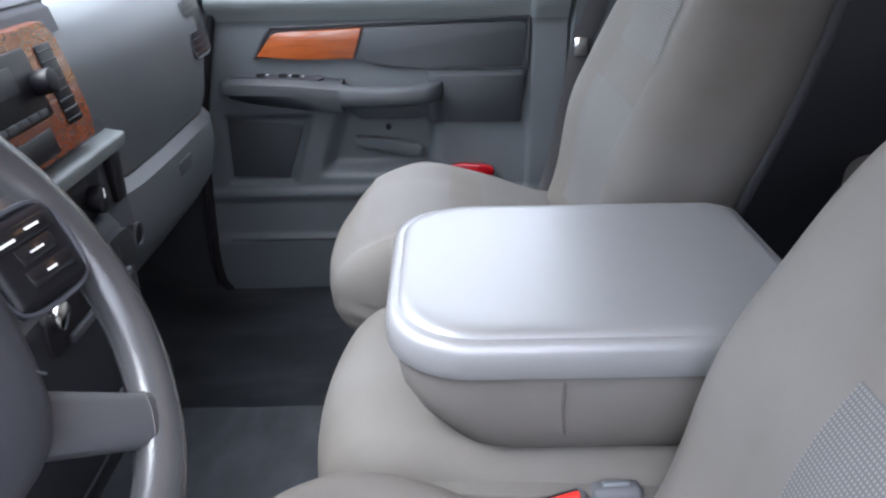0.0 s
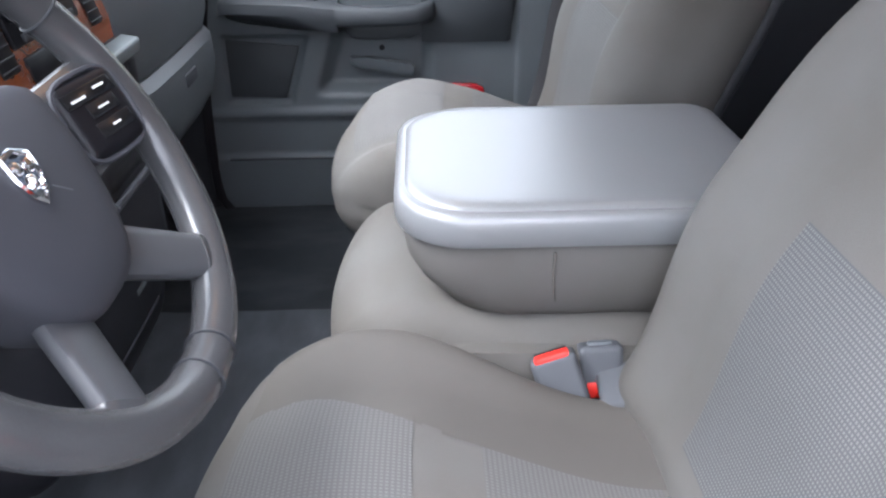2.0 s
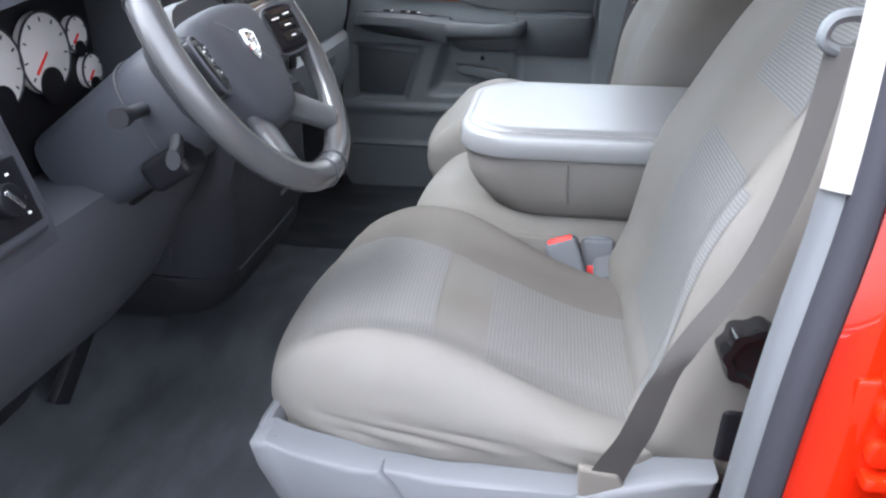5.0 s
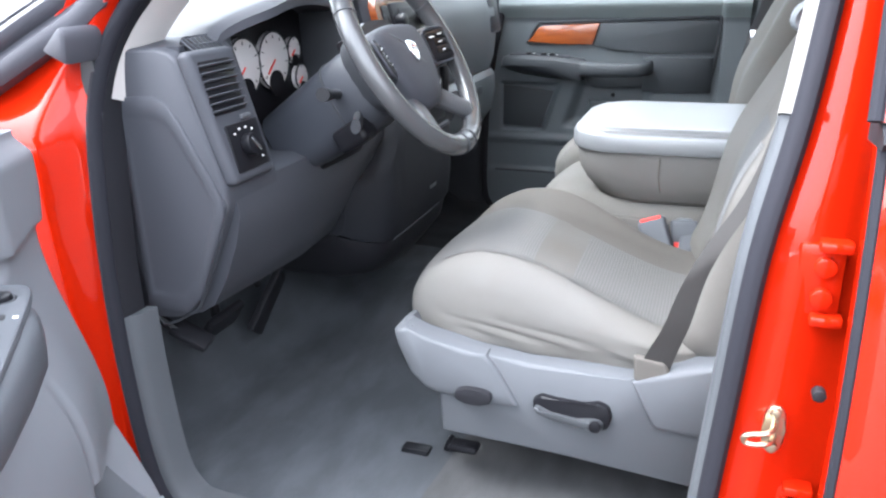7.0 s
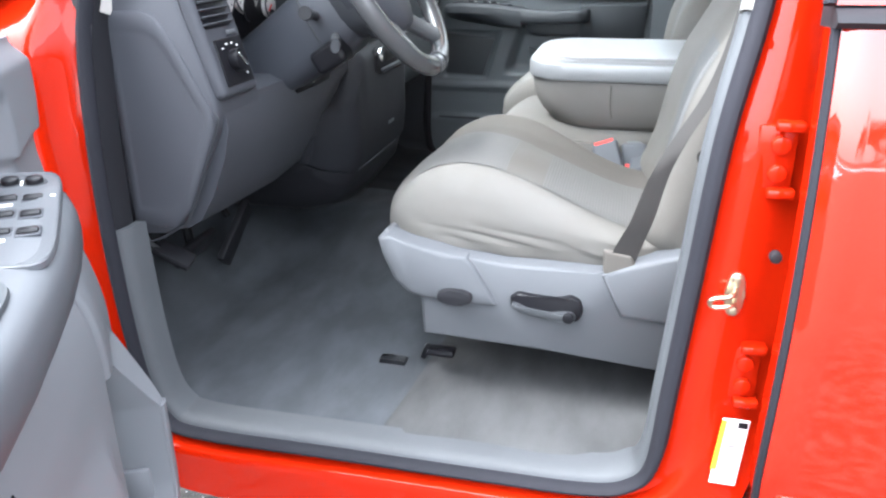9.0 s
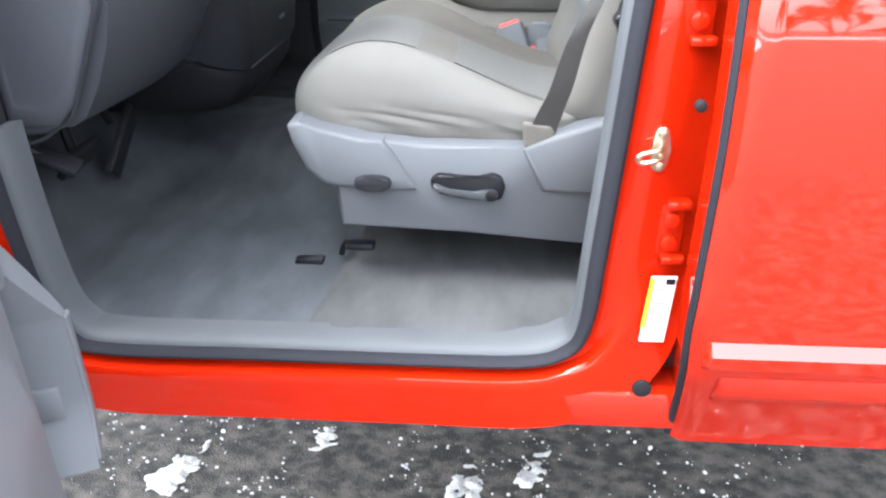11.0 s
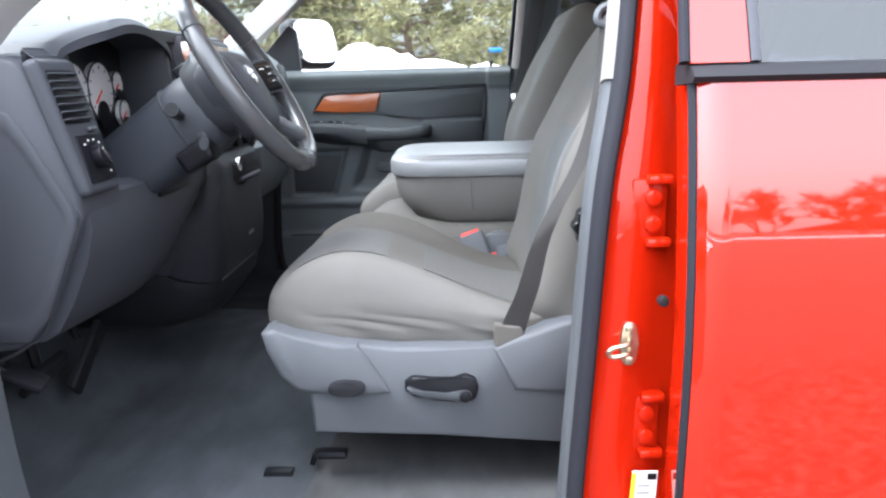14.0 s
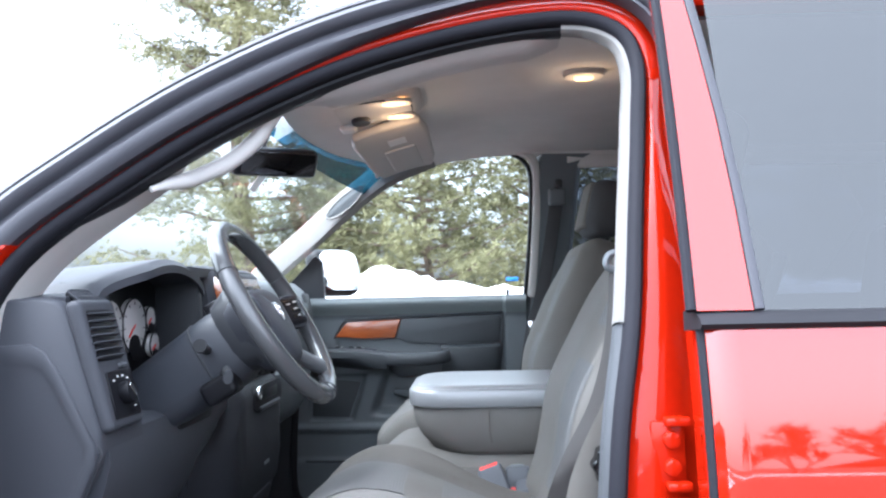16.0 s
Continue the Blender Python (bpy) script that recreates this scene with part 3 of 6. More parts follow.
part("outer_seal", sweep([p + Vector((0, -0.02, 0)) for p in along(12, 19) + [Vector((-0.895, -0.855, 1.338)), Vector((-0.945, -0.885, 1.302)), Vector((-1.06, -0.93, 1.228))]], lambda t: [(0.038 - 0.024 * smooth(0.30, 0.62, t), -0.02), (0.038 - 0.024 * smooth(0.30, 0.62, t), 0.004), (0.040 - 0.020 * smooth(0.30, 0.62, t), 0.010), (0.030 + 0.010 * smooth(0.52, 0.22, t), 0.014), (0.038 + 0.006 * smooth(0.52, 0.22, t), 0.013), (0.046, 0.004), (0.050, 0.003), (0.053, 0.010), (0.058, 0.016), (0.066, 0.018), (0.073, 0.014), (0.076, 0.006), (0.079, 0.009), (0.085, 0.006), (0.087, -0.03)], False), MOULD, truck, "grey rubber roof rail seal")
def plate_profile(t):
    """Sill trim: wider up the hinge pillar, shallower on the rear pillar."""
    w, e = 0.003 * smooth(0.34, 0.16, t), smooth(0.60, 0.72, t)
    return [(-0.022 - w + 0.004 * e, -0.058 + 0.026 * e), (-0.021 - w + 0.004 * e, -0.024), (-0.017 - 0.8 * w, -0.012), (-0.013 - 0.4 * w, -0.006), (-0.008, -0.004), (-0.007, -0.058 + 0.026 * e)]
part("sill_plate", sweep(along(21.8, 9), plate_profile), SILLGREY, truck, "light grey plastic sill and pillar trim")
part("pillar_welt", sweep(along(9, 14), [(-0.020, -0.026), (-0.020, -0.006), (-0.016, 0.0), (-0.009, 0.001), (-0.008, -0.04)]), CREAM_DIM, truck, "pale edge strip on the pillar")
part("rail_welt", sweep(along(14, 21.8), lambda t: [(-0.008 + (a + 0.008) * (1 - 0.75 * smooth(0.42, 0.66, t)), b) for a, b in ((-0.022, -0.03), (-0.021, -0.010), (-0.017, -0.003), (-0.012, -0.004), (-0.008, -0.05))]), RUBBER, truck, "black welt along the roof rail")
part("pillar_trim", sweep(along(14, 20), lambda t: [(-0.014 - f * (0.10 + 0.42 * smooth(0.40, 0.32, t) * smooth(0.0, 0.06, t) + 0.07 * smooth(0.54, 0.66, t)) * (1 - 0.8 * smooth(0.80, 0.95, t)), h * (1 - 0.70 * smooth(0.35, 0.40, t) * smooth(0.60, 0.55, t))) for f, h in ((0.044, -0.085), (0.044, -0.060), (0.038, -0.045), (0.026, -0.030), (0.010, -0.018), (0.004, -0.012), (0.002, -0.06))]), CREAM, truck, "cream plastic windscreen pillar trim")


def make_shell():
    """Roof, far side, cowl and the parts of the cab's skin out of the opening's frame."""
    def roof(u, v):
        e = abs(2 * v - 1)
        x = (-0.60 + 0.13 * e ** 2) * (1 - u) + 1.53 * u
        side = 1.762 + 0.050 * v - 0.11 * (1 - 0.62 * v) * smooth(-0.05, -0.48, x)
        return (x, -0.695 + 1.39 * v, side + 0.02 + (1.835 - 0.035 * smooth(-0.3, -0.6, x) - side) * (1 - e ** 3))
    part("roof", surf(roof, span(0, 1, 20), span(0, 1, 16), (0, 0, 0.03)), RED, truck)
    for s in (-1, 1):
        part("roof_rail", sweep([(0.06, s * 0.72, 1.80 + 0.03 * s), (0.7, s * 0.72, 1.80 + 0.03 * s), (1.5, s * 0.72, 1.785 + 0.03 * s)], ring(0.035, 0.03, 8), up=(0, 0, 1)), RED, truck)
    # back of the cab with its window
    part("cab_back", prism([(-0.95, 0.5), (0.95, 0.5), (0.93, 1.28), (0.74, 1.76), (-0.74, 1.76), (-0.93, 1.28)], "x", 1.50, 1.54), DASH_DARK, truck)
    # front side and hood
    part("fender", surf(lambda u, v: (-1.075 - 0.9 * u, -0.985 - 0.03 * math.sin(math.pi * v) + 0.05 * smooth(0.85, 1, v), 0.55 + 0.74 * v), span(0, 1, 8), span(0, 1, 14), (0, 0.03, 0)), RED, truck)
    part("hood", surf(lambda u, v: (-1.32 - 0.9 * u, -0.95 + 1.9 * v, 1.235 - 0.04 * u + 0.05 * math.sin(math.pi * v)), span(0, 1, 6), span(0, 1, 16), (0, 0, -0.03)), RED, truck)
    part("cowl", surf(lambda u, v: (-1.32 + 0.2 * u, -0.9 + 1.8 * v, 1.225 + 0.03 * u + 0.05 * math.sin(math.pi * v)), span(0, 1, 4), span(0, 1, 16), (0, 0, -0.02)), BLACK, truck)
    part("wiper", tube([(-1.16, -0.72, 1.30), (-1.10, -0.55, 1.335), (-1.04, -0.35, 1.355), (-1.0, -0.1, 1.365)], 0.007, 6), BLACK, truck)
    part("firewall", prism([(-0.92, 0.55), (0.92, 0.55), (0.92, 1.25), (-0.92, 1.25)], "x", -1.30, -1.27), DASH_DARK, truck)
    # far rocker and pillars
    part("far_sill", prism([(-1.2, 0.42), (1.5, 0.42), (1.5, 0.60), (-1.2, 0.60)], "y", 0.90, 0.98, 0.01), DASH_DARK, truck)
    part("near_sill", prism([(-1.2, 0.497), (1.5, 0.497), (1.5, 0.565), (-1.2, 0.565)], "y", -0.95, -0.86, 0.01), RED, truck)
    part("underbody", prism([(-1.3, -0.86), (1.5, -0.86), (1.5, 0.86), (-1.3, 0.86)], "z", 0.50, 0.55), RUBBER, truck)


make_shell()


def front_line(z):
    """Place of the opening's front edge at a height."""
    pts = sorted(((p[2], p[0], p[1]) for p in OPENING[18:25]))
    for (a, x0, y0), (b, x1, y1) in zip(pts, pts[1:]):
        if z <= b:
            t = max(0.0, (z - a) / (b - a))
            return x0 + (x1 - x0) * t, y0 + (y1 - y0) * t
    return pts[-1][1:]


def hinge_face(u, z):
    x, y = front_line(z)
    low = smooth(0.62, 0.52, z)
    bend = smooth(0.0, 0.22, u)
    top = smooth(1.285, 1.355, z)
    out = -0.948 - 0.020 * smooth(0.5, 1.0, u) + 0.045 * smooth(1.20, 1.30, z) + 0.050 * smooth(1.26, 1.42, z)
    return (x - 0.010 - (0.20 - 0.135 * top) * u, (y - 0.003) * (1 - bend) + out * bend + 0.01 * low, z - 0.03 * u * smooth(1.20, 1.30, z) * (1 - top))


part("hinge_pillar", surf(hinge_face, span(0, 1, 24), span(0.52, 1.395, 48), (0, 0.03, 0)), JAMB, truck, "glossy red hinge pillar between door and seal")


def glass(name, bm, material, parent, label=""):
    ob = part(name, bm, material, parent, label)
    eye = Vector((-0.2, -1.6, 1.35))
    if sum((eye - p.center).dot(p.normal) for p in ob.data.polygons) < 0:
        ob.data.flip_normals()
    ob.visible_shadow = material is PRIVACY
    return ob


# windscreen: from the cowl to the roof's front edge
def screen(u, v):
    y = -0.80 + 1.60 * u
    bow = (2 * u - 1) ** 2
    x = -1.14 + 0.55 * v + 0.20 * bow * (1 - 0.45 * v)
    return (x, y * (1 - 0.10 * v), 1.30 + 0.490 * v - (0.125 - 0.070 * u) * bow * v ** 2)


glass("windscreen", surf(screen, span(0, 1, 20), span(0, 0.83, 10)), GLASS, truck, "clear windscreen glass")
glass("sunband", surf(screen, span(0, 1, 20), span(0.83, 1.0, 4)), SUNBAND, truck, "blue tinted sun band of the windscreen")
FAR_A = [(-1.0, 0.84, 1.345), (-0.90, 0.80, 1.430), (-0.76, 0.77, 1.540), (-0.66, 0.75, 1.622), (-0.57, 0.73, 1.690), (-0.47, 0.712, 1.748), (-0.33, 0.695, 1.800)]
part("far_pillar_trim", sweep(rail(FAR_A, 4), [(-0.050, 0.0), (-0.040, 0.020), (0.0, 0.032), (0.037, 0.020), (0.047, 0.0), (0.03, -0.03), (-0.03, -0.03)], up=(0, -1, 0.25)), CREAM_DIM, truck, "cream plastic far windscreen pillar trim")
GRIP_D, GRIP_UP = Vector((0.145, -0.030, 0.113)).normalized(), Vector((0, -0.97, 0.24))
def grip(t, q, lift):
    """A point of the oval hand hold let into the far pillar."""
    a = q * 0.026 * math.sqrt(max(0.0, 1 - t * t))
    return Vector((-0.634, 0.7465, 1.637)) + GRIP_D * 0.086 * t + GRIP_D.cross(GRIP_UP) * a + GRIP_UP * (0.038 - 0.30 * abs(a) + lift)
# Lies just above the trim; dark colour stands in for the hollow's shade.
part("hand_hold", surf(lambda t, q: grip(t, q, 0.002), span(-1, 1, 24), span(-1, 1, 8), (0, 0.02, 0)), INSERT, truck, "oval hand hold in the far pillar, coloured dark as if shaded")
part("hold_rim", tube([grip(math.cos(a), 1.0 if a < math.pi else -1.0, 0.003) for a in span(0, 2 * math.pi * 35 / 36, 35)], 0.0035, 8, True, up=(0, -1, 0.25)), CREAM_DIM, truck)
part("pillar_block", prism([(-0.930, 1.325), (-0.893, 1.358), (-0.884, 1.344), (-0.890, 1.306)], "y", -0.930, -0.860, 0.006), MOULD, truck, "grey rubber block at the pillar foot")
part("far_outer_pillar", sweep(rail([Vector(p) + Vector((-0.05, 0.075, -0.005)) for p in FAR_A], 4), ring(0.035, 0.03, 8)), RED, truck)
part("grab_handle", sweep(rail([(-0.700, -0.757, 1.483), (-0.680, -0.735, 1.494), (-0.650, -0.708, 1.508), (-0.602, -0.700, 1.530), (-0.574, -0.698, 1.550), (-0.551, -0.696, 1.572), (-0.535, -0.694, 1.598), (-0.515, -0.690, 1.625), (-0.470, -0.682, 1.655)], 5), lambda t: ring(0.005 + 0.009 * smooth(0.0, 0.25, t) + 0.012 * smooth(0.82, 1.0, t), 0.004 + 0.007 * smooth(0.0, 0.2, t), 12), up=(0, -1, 0.1)), CREAM, truck, "cream assist handle on the pillar")
# far side pillar between the doors
part("far_b_pillar", sweep(rail([(0.04, 0.90, 0.6), (0.055, 0.90, 1.0), (0.065, 0.865, 1.28), (0.085, 0.775, 1.55), (0.10, 0.715, 1.73), (0.11, 0.695, 1.815)], 4), lambda t: [(-0.075, -0.03), (-0.075, 0.0), (-0.06, 0.02), (0.06 + 0.05 * smooth(0.85, 1, t), 0.02), (0.075 + 0.05 * smooth(0.85, 1, t), 0.0), (0.075 + 0.05 * smooth(0.85, 1, t), -0.03)], up=(0, -1, 0)), DOORGREY, truck, "grey plastic pillar trim on the far side")


# ---- rear door, shut ----
rear_door = thing("rear_door", "closed glossy red rear door with tinted window", "car door", (0.05, -1.0, 0.48))


def skin_y(z):
    pts = ((0.44, -0.935), (0.50, -0.955), (0.60, -1.000), (0.66, -1.026), (0.76, -1.040), (0.86, -1.0475), (0.95, -1.052))
    if z > 0.95:
        return -1.052 + 0.034 * ((z - 0.95) / 0.318) ** 2
    for (a, p), (b, q) in zip(pts, pts[1:]):
        if z <= b:
            t = max(0, (z - a) / (b - a))
            return p + (q - p) * t
    return pts[-1][1]


def sill_low(z):
    return 0.055 + 0.018 * smooth(0.75, 0.48, z)


part("door_skin", surf(lambda u, z: (sill_low(z) * (1 - u) + 1.25 * u, skin_y(z) + 0.010 * smooth(0.012, 0, u), z), [0, 0.004, 0.012, 0.03] + span(0.08, 1, 12), span(0.478, 1.266, 40), (0, 0.03, 0)), RED, rear_door)
part("door_edge", surf(lambda z, v: (sill_low(z) + 0.002, skin_y(z) + 0.012 + 0.085 * v, z), span(0.478, 1.262, 24), span(0, 1, 3), (0.02, 0, 0)), RED, rear_door)
part("edge_seal", tube([(sill_low(z) - 0.002, skin_y(z) + 0.018, z) for z in span(0.482, 1.265, 24)], 0.0065, 8, up=(0, 1, 0.01)), SEAL, rear_door)


def moulding(z0, z1, out, x0):
    prof = [(0.0, 0.0), (0.25 * (z1 - z0), out), (0.68 * (z1 - z0), out), (z1 - z0, 0.0)]
    loops = []
    for x in (x0, x0 + 0.006, x0 + 0.3, 1.25):
        k = 0.3 if x == x0 else 1.0
        loops.append([(x, skin_y(z0 + h) - 0.001 - o * k, z0 + h) for h, o in prof] + [(x, skin_y(z1) + 0.004, z1), (x, skin_y(z0) + 0.004, z0)])
    return loft(loops)


part("side_moulding", moulding(0.672, 0.716, 0.016, 0.072), RED, rear_door, "raised red side moulding")
part("lower_moulding", moulding(0.600, 0.655, 0.012, 0.10), RED, rear_door, "lower red moulding rib")
part("belt_strip", loft([[(x, -1.022, 1.266), (x, -1.028, 1.272), (x, -1.020, 1.280), (x, -1.000, 1.286), (x, -0.955, 1.286), (x, -0.955, 1.262)] for x in (0.046, 0.4, 1.25)]), RUBBER, rear_door, "black rubber belt strip")


def win_y(z):
    return -0.995 + (z - 1.29) * 0.30


WIN_RUN = ((0, 1.287), (0.25, 1.41), (0.5, 1.53), (0.75, 1.64), (1.0, 1.76))
def pillar_edges(k):
    return 0.045 + 0.016 * k - 0.012 * k * k, 0.113 - 0.006 * k - 0.03 * k * k
part("window_pillar", loft([[(pillar_edges(k)[0], win_y(z) - 0.012, z), (pillar_edges(k)[1], win_y(z) - 0.010, z), (pillar_edges(k)[1] + 0.004, win_y(z) + 0.012, z), (pillar_edges(k)[0], win_y(z) + 0.03, z)] for k, z in WIN_RUN]), RED, rear_door, "red window frame pillar")
part("window_seal", sweep([(pillar_edges(k)[1] + 0.008, win_y(z) - 0.004, z) for k, z in WIN_RUN], ring(0.0075, 0.006, 8)), MOULD, rear_door, "grey rubber window seal")
part("pillar_seal", sweep([(pillar_edges(k)[0] - 0.004, win_y(z) - 0.010, z) for k, z in WIN_RUN], ring(0.0065, 0.008, 10)), SEAL, rear_door)
part("window_head", prism([(0.06, 1.755), (1.25, 1.755), (1.25, 1.79), (0.06, 1.79)], "y", win_y(1.76) - 0.012, win_y(1.76) + 0.02, 0.006), RED, rear_door)
glass("window_pane", surf(lambda u, z: (0.115 + 1.1 * u, win_y(z) + 0.002, z), span(0, 1, 4), span(1.285, 1.765, 4)), PRIVACY, rear_door, "dark tinted privacy glass")
part("inner_panel", prism([(0.10, 0.56), (1.25, 0.56), (1.25, 1.28), (0.10, 1.28)], "y", -0.93, -0.90, 0.01), DASH_DARK, rear_door)


# hinges and striker on the jamb
def make_hinge(z):
    h = thing("steel_hinge", "red painted steel hinge with two bolts", "hinge", (0.03, -0.93, z), group="rear door hinges")
    part("hinge_plate", rbox((0.030, -0.918, z), (0.045, 0.012, 0.080), 0.005), JAMB, h)
    part("hinge_arm", rbox((0.040, -0.926, z - 0.040), (0.032, 0.024, 0.012), 0.004), JAMB, h)
    part("hinge_arm", rbox((0.040, -0.926, z + 0.040), (0.032, 0.024, 0.012), 0.004), JAMB, h)
    for dz in (-0.017, 0.017):
        part("bolt", disc((0.033, -0.928, z + dz), 0.011, 0.010, "y", 14), JAMB, h)
    return h


make_hinge(1.108)
make_hinge(0.818)
striker = thing("door_striker", "yellow zinc plated steel striker loop on red pillar", "striker", (0, -0.93, 0.935))
part("striker_plate", prism([(0.006 + 0.012 * c, 0.935 + 0.030 * q) for c, q in ring(1, 1, 14, 2.6)], "y", -0.937, -0.931, 0.002), BRASS, striker)
part("striker_loop", tube(rail([(0.006, -0.936, 0.943), (0.003, -0.952, 0.942), (-0.006, -0.957, 0.940), (-0.019, -0.957, 0.937), (-0.025, -0.956, 0.931), (-0.020, -0.956, 0.925), (-0.006, -0.957, 0.927), (0.004, -0.951, 0.928), (0.006, -0.936, 0.928)], 4), 0.0032, 8), BRASS, striker)
for dz in (-0.021, 0.021):
    part("screw", disc((0.006, -0.939, 0.935 + dz), 0.006, 0.006, "y", 12, 0.001), BRASS, striker)
sticker = thing("door_label", "white data label with yellow edge stuck on the pillar", "label", (0.028, -0.935, 0.70))
part("paper", prism([(0.008, 0.652), (0.042, 0.652), (0.048, 0.757), (0.014, 0.757)], "y", -0.9425, -0.9405), WHITE, sticker)
part("print_band", prism([(0.0075, 0.675), (0.0145, 0.675), (0.0195, 0.755), (0.0135, 0.755)], "y", -0.9432, -0.9424), YELLOW, sticker)
part("print_mark", prism([(0.034, 0.745), (0.046, 0.745), (0.046, 0.754), (0.034, 0.754)], "y", -0.9432, -0.9424), BLACK, sticker)
for i in range(7):
    z = 0.735 - 0.0105 * i
    part("print_line", prism([(0.020 + i * -0.0006, z), (0.038 - i * 0.0008, z), (0.038 - i * 0.0008, z + 0.002), (0.020 + i * -0.0006, z + 0.002)], "y", -0.9430, -0.9424), DOORGREY, sticker)
plug = thing("drain_plug", "round black rubber plug in the red sill", "plug", (0.023, -0.933, 0.572))
part("plug_cap", disc((0.020, -0.946, 0.572), 0.014, 0.008, "y", 18), RUBBER, plug)
bumper = thing("door_bumper", "small black rubber door bumper", "bumper", (0.045, -0.98, 0.98))
part("stop", disc((0.040, -0.962, 1.0), 0.007, 0.014, "y", 14), RUBBER, bumper)


# ---- cab floor ----
def floor_z(x, y):
    z = 0.598 + 0.035 * math.exp(-(y / 0.22) ** 4)
    z += 0.30 * smooth(-0.93, -1.25, x)
    z += 0.022 * smooth(-0.50, -0.44, x) * smooth(-0.30, -0.36, y)
    return z + 0.004 * noise.noise((x * 6, y * 6, 1))


tagged(part("floor", surf(lambda x, y: (x, y, floor_z(x, y) - 0.012 * smooth(-0.872, -0.885, y)), span(-1.26, 1.48, 90), span(-0.895, 0.88, 70), (0, 0, -0.03)), CARPET_SHADED), "blue-grey carpeted truck floor with vacuum marks", "carpet", kind="structure")


def make_front_carpet():
    m = thing("floor_mat", "grey carpet sheet with brushed marks before the seats", "floor mat", (-0.7, -0.6, 0.60))
    def sheet(x, y):
        px = x + 0.14 * min(0.3, y + 0.70) * smooth(-0.7, -0.5, x)
        return (px, y, floor_z(px, y) + 0.0045 + 0.003 * smooth(-0.47, -0.54, x) + 0.002 * noise.noise((x * 14, y * 14, 4)) * smooth(-0.47, -0.53, x))
    # Same carpet as the floor beneath, with daylight put into its paler colour.
    part("carpet_sheet", surf(sheet, span(-1.15, -0.470, 40), span(-0.888, 0.355, 50)), CARPET_LIT, m)


make_front_carpet()
# Pale colour stands for daylight at the sill, besides wear.
part("rear_carpet", surf(lambda x, y: (x, y, floor_z(x, y) + 0.003 - 0.008 * smooth(-0.872, -0.890, y)), span(-0.55, 0.15, 34), span(-0.892, -0.33, 24)), CARPET_WORN_LIT, truck, "worn carpet beside the sill, lightened for the door's daylight")


def make_clips():
    for x, y, z, w in ((-0.535, -0.650, 0.606, 0.052), (-0.430, -0.694, 0.664, 0.050)):
        c = thing("seat_rail_cover", "black plastic seat rail end cover on the carpet", "rail cover", (x, y, z), group="rail covers")
        part("cover", rbox((x, y, z), (w, 0.030, 0.010), 0.004), BLACK, c)
        part("cover_lip", rbox((x, y - 0.011, z + 0.003), (w * 0.9, 0.005, 0.008), 0.002), BLACK, c)


make_clips()
part("seat_rail_end", rbox((-0.468, -0.660, 0.640), (0.012, 0.022, 0.026), 0.004, turn=turn(0, 20, 0)), BLACK, truck)

# ---- headliner and overhead ----
def liner(u, v):
    x, y = -0.60 + 2.08 * u, -0.69 + 1.38 * v
    e = abs(2 * v - 1)
    x = (-0.665 + 0.135 * e ** 2) * (1 - u) + 1.48 * u
    side = 1.745 + 0.050 * v - 0.10 * (1 - 0.62 * v) * smooth(-0.05, -0.48, x)
    return (x, y, side + (1.818 - 0.080 * smooth(-0.22, -0.66, x) - side) * (1 - e ** 3.5))


tagged(part("ceiling", surf(liner, span(0, 1, 40), span(0, 1, 30), (0, 0, 0.008)), HEADCLOTH), "grey woven cloth headliner of the cab", "headliner", kind="structure")
part("far_window_header", sweep(rail([(-0.36, 0.695, 1.782), (-0.26, 0.695, 1.803), (-0.1, 0.695, 1.818), (0.06, 0.70, 1.812), (0.3, 0.70, 1.805), (0.6, 0.70, 1.80), (1.4, 0.70, 1.79)], 3), ring(0.028, 0.032, 8), up=(0, -1, 0)), HEADCLOTH, truck)

overhead = thing("overhead_console", "grey overhead console with two lit reading lamps", "overhead console", (-0.45, -0.02, 1.80))
part("housing", pad((0.120, 0.105, 0.030), 0.026, lambda p: (p.x - 0.440, p.y * (1 - 0.12 * p.x / 0.12) - 0.045, p.z + 1.797 + 0.13 * p.x), 8, 4), VISOR, overhead)
for y in (-0.115, 0.015):
    part("lamp_lens", loft([[(-0.385 + a * k, y + b * k - 0.2 * a * k, h + 0.008) for a, b in ring(0.034, 0.017, 20, 2.3)] for k, h in ((1.0, 1.776), (1.0, 1.768), (0.85, 1.763), (0.4, 1.761))]), LAMP, overhead, "warm glowing reading lamp lens")
    part("lamp_rim", sweep([(-0.385 + a, y + b - 0.2 * a, 1.775) for a, b in ring(0.042, 0.024, 24, 2.3)], ring(0.005, n=6), True, up=(0, 0, 1)), CREAM, overhead)
part("compass_display", loft([[(-0.478 + a * k, 0.000 + b * k, h + 0.12 * a) for a, b in ring(0.024, 0.034, 20, 2.4)] for k, h in ((1.0, 1.770), (1.0, 1.756), (0.9, 1.752), (0.5, 1.751))]), DASH_DARK, overhead, "dark oval display pod")
part("display_button", pad((0.020, 0.026, 0.008), 0.007, lambda p: (p.x - 0.518, p.y + 0.052, p.z + 1.752 + 0.12 * p.x), 4, 3), WHITE, overhead, "white plastic cover")
part("bin_seam", sweep([(-0.43 + a, -0.05 + b, 1.7715 + 0.1 * a) for a, b in ring(0.085, 0.088, 24, 4)], ring(0.002, n=6), True, up=(0, 0, 1)), DASH_DARK, overhead)
dome = thing("dome_lamp", "oval dome lamp glowing warm in the headliner", "ceiling lamp", (0.058, -0.175, 1.80))
